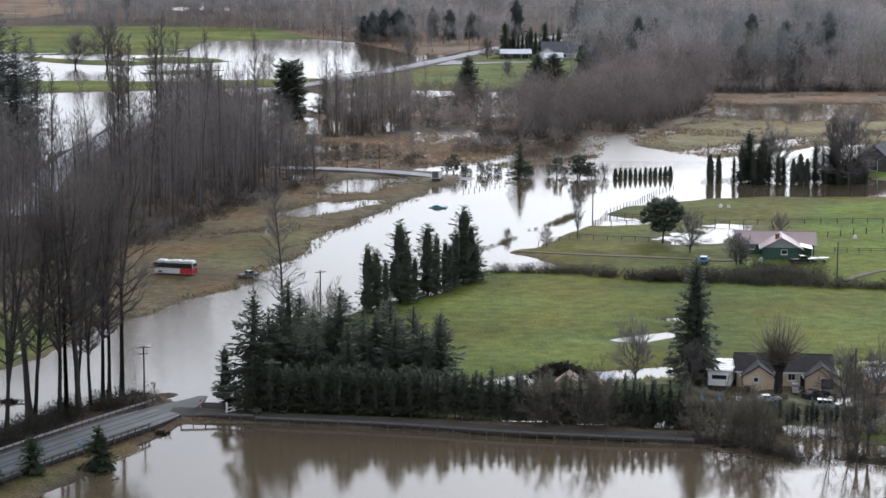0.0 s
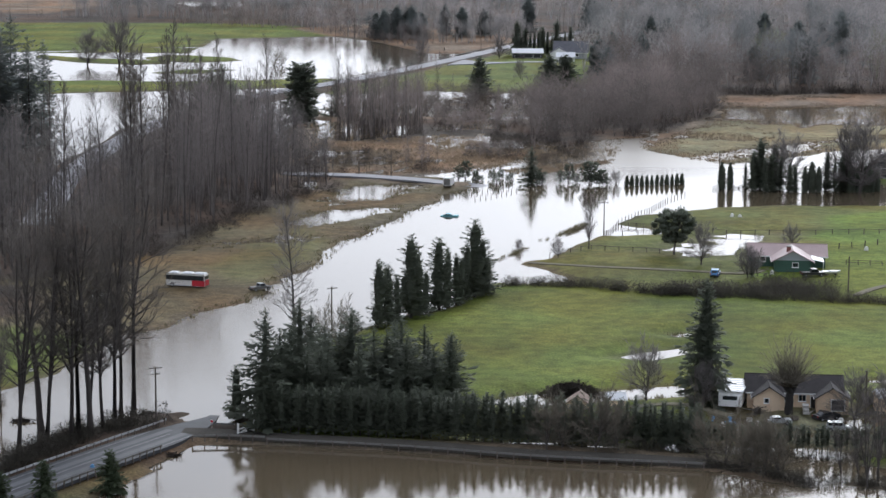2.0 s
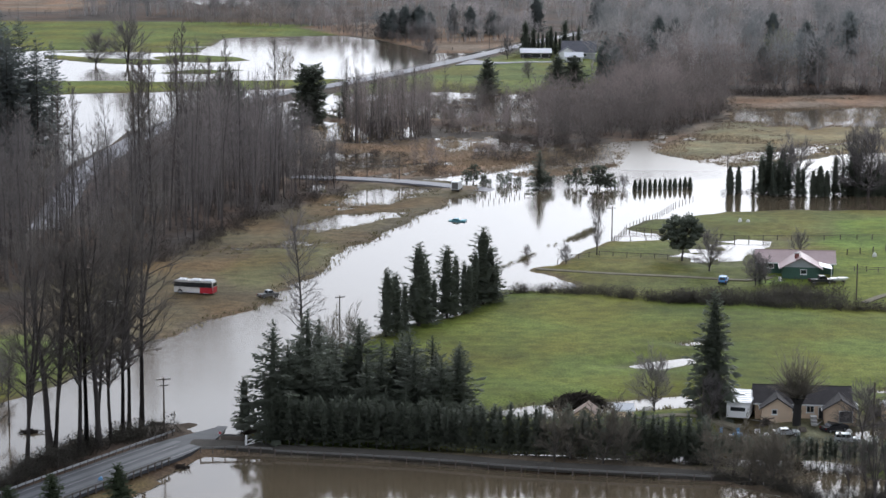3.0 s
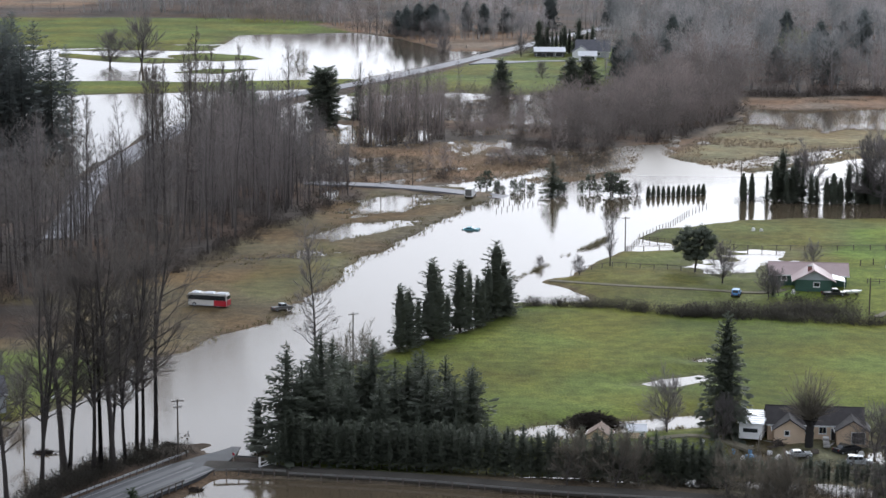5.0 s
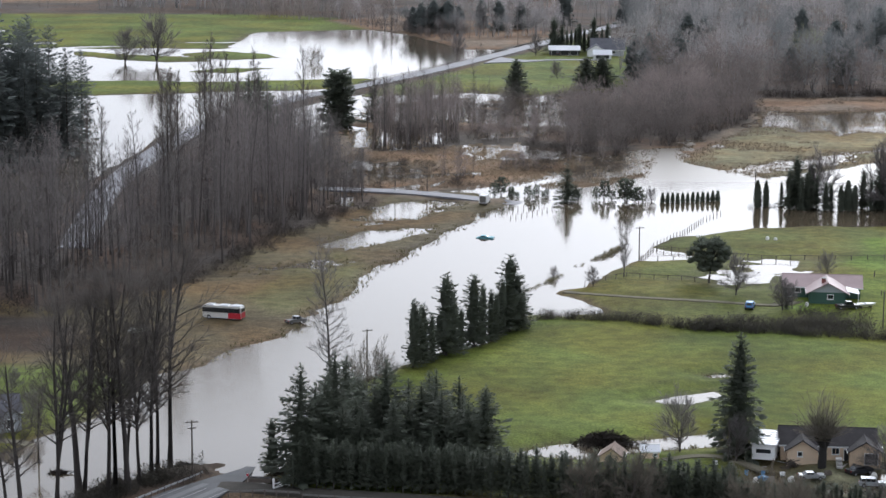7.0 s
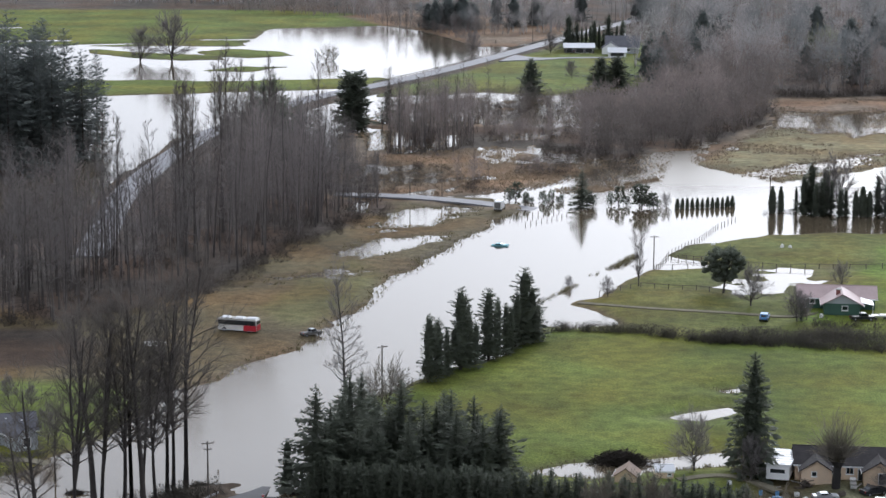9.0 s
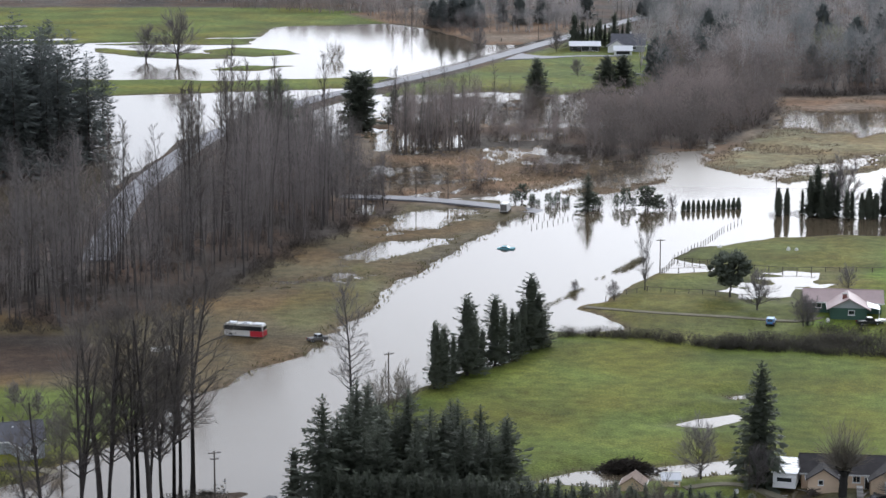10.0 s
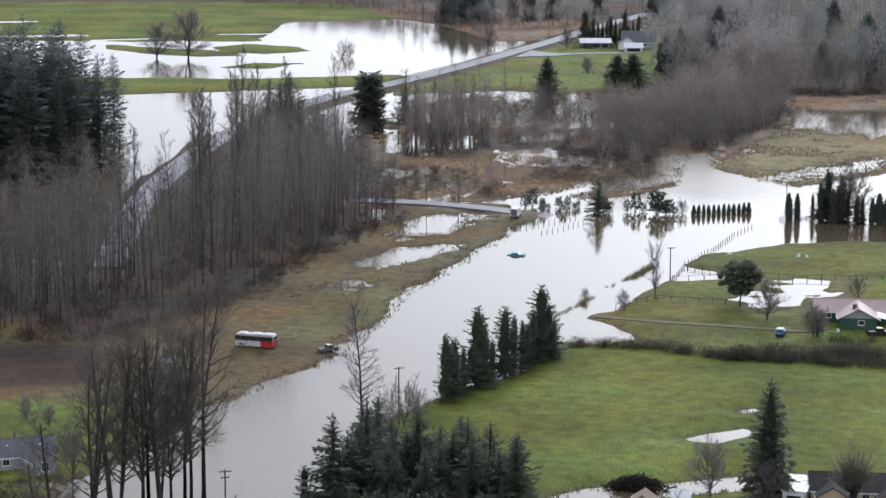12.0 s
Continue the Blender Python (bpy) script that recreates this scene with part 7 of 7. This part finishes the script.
sign = thing("stop_sign", pose(-43.2, 351.2, 0.2, 0, 0, -20) @ Matrix.Scale(0.62, 4), "red octagonal stop sign at the flooded junction", "road sign")
part("post", Shape().tube((0, 0, -0.3), (0, 0, 2.0), 0.05, 0.05, 6), M["steel"], sign)
oct_ring = [(0.42 * math.cos(math.pi / 8 + k * math.pi / 4), 0.42 * math.sin(math.pi / 8 + k * math.pi / 4)) for k in range(8)]
plate = part("plate", Shape().rings([[(x, -0.06 + q, 2.2 + z) for x, z in oct_ring] for q in (0, 0.03)]), M["red"], sign)
rim = Shape()
for k in range(8):
    (xa, za), (xb, zb) = oct_ring[k], oct_ring[(k + 1) % 8]
    rim.tube((xa * 0.95, -0.065, 2.2 + za * 0.95), (xb * 0.95, -0.065, 2.2 + zb * 0.95), 0.025, 0.025, 4)
part("border", rim, M["white"], plate, "white border")

bed = thing("planter", pose(-41.2, 351.6, 0.45, 0, 0, -4), "low dark timber planter at the junction", "planter")
part("frame", Shape().box((0, 0, 0.25), (3.6, 1.2, 0.7), 0, 0.05), M["post"], bed)
part("soil", Shape().box((0, 0, 0.62), (3.3, 0.9, 0.06)), M["rubber"], bed)

buoy = thing("marker_post", pose(-53.2, 370, -0.9), "small dark marker post leaning in the flood", "post")
part("post", Shape().tube((0, 0, -0.3), (0.1, 0, 1.3), 0.08, 0.07, 6), M["post"], buoy)
part("box", Shape().box((0.06, 0, 0.75), (0.55, 0.4, 0.4), 0, 0.05), M["black"], buoy)
part("cap", Shape().tube((0.1, 0, 1.3), (0.1, 0, 1.38), 0.14, 0.1, 6), M["black"], buoy)


def log_pile(x, y, w, d, h, n, seed, label, material):
    s = Sticks(seed)
    r = s.r
    for _ in range(n):
        px, py = r.gauss(0, 0.36), r.gauss(0, 0.34)
        top = h * max(0, 1 - px * px - py * py)
        a = Vector((px * w / 2, py * d / 2, r.uniform(0, max(0.1, top))))
        v = Vector((r.uniform(-1, 1), r.uniform(-1, 1), r.uniform(-0.35, 0.45))).normalized()
        q = r.uniform(0.4, 1.0) * min(w, 5) * 0.3
        s.tube(a - v * q, a + v * q, r.uniform(0.04, 0.12), 0.03, 3)
    ob = thing("debris_pile", pose(x, y, max(ground_z(x, y), -0.02)), label, "debris")
    part("brushwood", tri_mesh("brushwood", *s.data(), material), None, ob)
    return ob


log_pile(14.8, 379, 12, 6, 2.2, 900, 5, "large dark pile of cut brushwood on the pasture", M["deadwood"])
log_pile(-47.5, 334.8, 4.5, 1.6, 0.3, 60, 6, "driftwood raft beside the guardrail", M["deadwood"])
log_pile(-74.5, 356, 4.0, 2.2, 0.5, 70, 7, "driftwood raft in flood water", M["deadwood"])
log_pile(-54.5, 361.5, 5.0, 1.6, 0.4, 70, 8, "driftwood caught on the bank", M["deadwood"])
log_pile(44.8, 364.8, 3.5, 3.0, 1.4, 60, 9, "heap of grey boards beside the house", M["post"])
log_pile(-38.5, 357.5, 4.0, 2.0, 0.6, 60, 10, "driftwood below the small conifer", M["deadwood"])


def cover(x, y, w, d, h, material, label, seed, name="tarpaulin"):
    r = random.Random(seed)
    n = 9
    rings = []
    for f, k in ((0.0, 1.0), (0.5, 0.9), (0.85, 0.6), (1.0, 0.15)):
        rings.append([(math.cos(q * math.tau / n) * w / 2 * k * r.uniform(0.8, 1.15), math.sin(q * math.tau / n) * d / 2 * k * r.uniform(0.8, 1.15), h * f) for q in range(n)])
    ob = thing(name, on_ground(x, y, r.uniform(0, 90)), label, name.replace("_", " "))
    part("sheet", Shape().rings(rings), material, ob)


cover(39.5, 358.5, 2.2, 1.4, 0.7, M["tarp"], "crumpled blue tarpaulin in the yard", 1)
cover(38.2, 356.5, 1.0, 0.9, 1.0, M["wool"], "small white bundle beside the hedge", 2, "bundle")
cover(44.0, 357.2, 1.4, 1.1, 1.0, M["wool"], "white covered heap in the yard", 3, "bundle")
cover(57.8, 361.0, 1.2, 0.9, 0.8, M["wool"], "white bundle before the garage", 4, "bundle")
cover(64, 587, 1.8, 1.0, 0.9, M["wool"], "white covered feeder on the far lawn", 5, "bundle")
cover(66, 586.5, 1.0, 0.8, 0.7, M["wool"], "small white bundle on the far lawn", 6, "bundle")
cover(46.5, 592, 2.4, 1.0, 0.5, M["wool"], "white sheet on the far lawn", 7, "bundle")
cover(90, 533, 1.4, 1.0, 1.0, M["wool"], "white trough on green pasture", 8, "bundle")
cover(63.5, 498.5, 1.2, 1.0, 1.0, M["wool"], "white bundle beside the farmhouse shrub", 9, "bundle")
cover(-80, 392, 1.2, 0.7, 0.5, M["wool"], "white sheet on the garden lawn", 10, "bundle")
cover(-67.5, 303, 0.9, 0.9, 0.9, M["tarp"], "blue barrel cover on the verge", 11)
cover(-57.2, 322.3, 0.9, 0.9, 1.1, M["tarp"], "blue covered box beside the guardrail", 12)


# rubbish in the yard of the tan house
def plank(x, y, ln, turn, label):
    ob = thing("plank", on_ground(x, y, turn, 0.12, -4), label, "plank", "yard rubbish")
    part("board", Shape().box((0, 0, 0), (ln, 0.32, 0.07), 0, 0.015), M["concrete"], ob)
    part("batten", Shape().box((ln * 0.3, 0.02, 0.065), (0.12, 0.5, 0.06)), M["post"], ob)


def barrel(x, y, paint, label):
    ob = thing("barrel", on_ground(x, y, 0), label, "barrel", "yard rubbish")
    rings = [[(math.cos(q * math.tau / 12) * rad, math.sin(q * math.tau / 12) * rad, z) for q in range(12)] for z, rad in ((0, 0.29), (0.3, 0.31), (0.32, 0.33), (0.35, 0.31), (0.6, 0.31), (0.62, 0.33), (0.65, 0.31), (0.92, 0.29))]
    part("drum", Shape().rings(rings), M[paint], ob)
    part("lid", Shape().tube((0, 0, 0.92), (0, 0, 0.95), 0.26, 0.25, 12), M["black"], ob, "dark lid")


def crate(x, y, paint, size, label):
    ob = thing("crate", on_ground(x, y, 17 * size), label, "crate", "yard rubbish")
    for k in range(3):
        z = 0.12 + 0.22 * k
        for side in (-1, 1):
            part("slat", Shape().box((0, side * 0.4 * size, z), (0.9 * size, 0.03, 0.17)), M[paint], ob)
            part("end_slat", Shape().box((side * 0.45 * size, 0, z), (0.03, 0.76 * size, 0.17)), M[paint], ob)
    part("base", Shape().box((0, 0, 0.05), (0.86 * size, 0.76 * size, 0.04)), M["post"], ob)


plank(38.4, 376.8, 3.2, 25, "weathered grey plank lying in the muddy yard")
plank(43, 370.7, 3.8, -30, "weathered grey plank lying in the muddy yard")
plank(43.5, 367.6, 3.0, -48, "broken pale board leaning on yard rubbish")
plank(53.5, 365, 2.6, 60, "broken pale board leaning on yard rubbish")
plank(39.4, 364.3, 2.8, 5, "weathered grey plank lying in the muddy yard")
plank(55.8, 362.1, 3.0, 12, "weathered grey plank lying in the muddy yard")
barrel(37.1, 360.5, "tarp", "blue plastic barrel standing in the yard")
barrel(44.1, 356.5, "wool", "off-white plastic barrel beside a parked car")
barrel(39.8, 360.6, "tarp", "blue plastic barrel standing in the yard")
barrel(55, 364.1, "dull_steel", "rusty steel barrel before the garage")
crate(36.6, 372, "wool", 1.0, "pale wooden crate among yard rubbish")
crate(43, 360.8, "white", 0.8, "white crate among yard rubbish")
crate(32.3, 363.9, "white", 0.7, "white crate beside the hedge")
crate(50.1, 359.2, "post", 1.1, "dark wooden crate beside a parked car")
crate(40.1, 371.6, "post", 1.2, "dark wooden crate below the camper")

# pollarded tree beside the tan house
pol_t, pol_c = Sticks(77), Sticks(78)
rr = pol_t.r
for k in range(3):
    pol_t.tube(Vector((0, 0, -0.3 + 1.3 * k)), Vector((0.1 * k, 0, 1.1 + 1.3 * k)), 0.62 - 0.02 * k, 0.60 - 0.02 * k, 8)
heads = []
for k in range(6):
    w = k * math.tau / 6 + 0.4
    a, b = Vector((0.2, 0, 3.2)), Vector((math.cos(w) * 1.1, math.sin(w) * 0.9, 4.2 + rr.uniform(0, 1.0)))
    pol_t.tube(a, a.lerp(b, 0.5), 0.5, 0.42, 6)
    pol_t.tube(a.lerp(b, 0.5), b, 0.42, 0.36, 6)
    heads.append(b)
for k in range(220):
    b = heads[k % 6]
    w, up = rr.uniform(0, math.tau), rr.uniform(0.2, 1.5)
    d = Vector((math.cos(w) * math.cos(up), math.sin(w) * math.cos(up), math.sin(up)))
    e = b + d * (4.3 + 2.7 * math.sin(up) ** 2) * rr.uniform(0.7, 1.1)
    pol_c.tube(b, b.lerp(e, 0.6), 0.06, 0.035, 3)
    pol_c.blade(b.lerp(e, 0.6), e, 0.06)
    for _ in range(7):
        c = b.lerp(e, rr.uniform(0.35, 0.95))
        pol_c.blade(c, c + away(rr, d, rr.uniform(0.2, 0.7)) * rr.uniform(0.6, 1.5), 0.04)
pol = thing("pollarded_tree", pose(49.6, 363.0, 0.7) @ Matrix.Scale(1.14, 4), "old pollarded tree with a black trunk and upright shoots", "tree")
part("trunk", tri_mesh("trunk", *pol_t.data(), M["old_bark"]), None, pol)
part("crown", tri_mesh("crown", *pol_c.data(), M["twig_pale"]), None, pol, "fan of pale upright shoots")
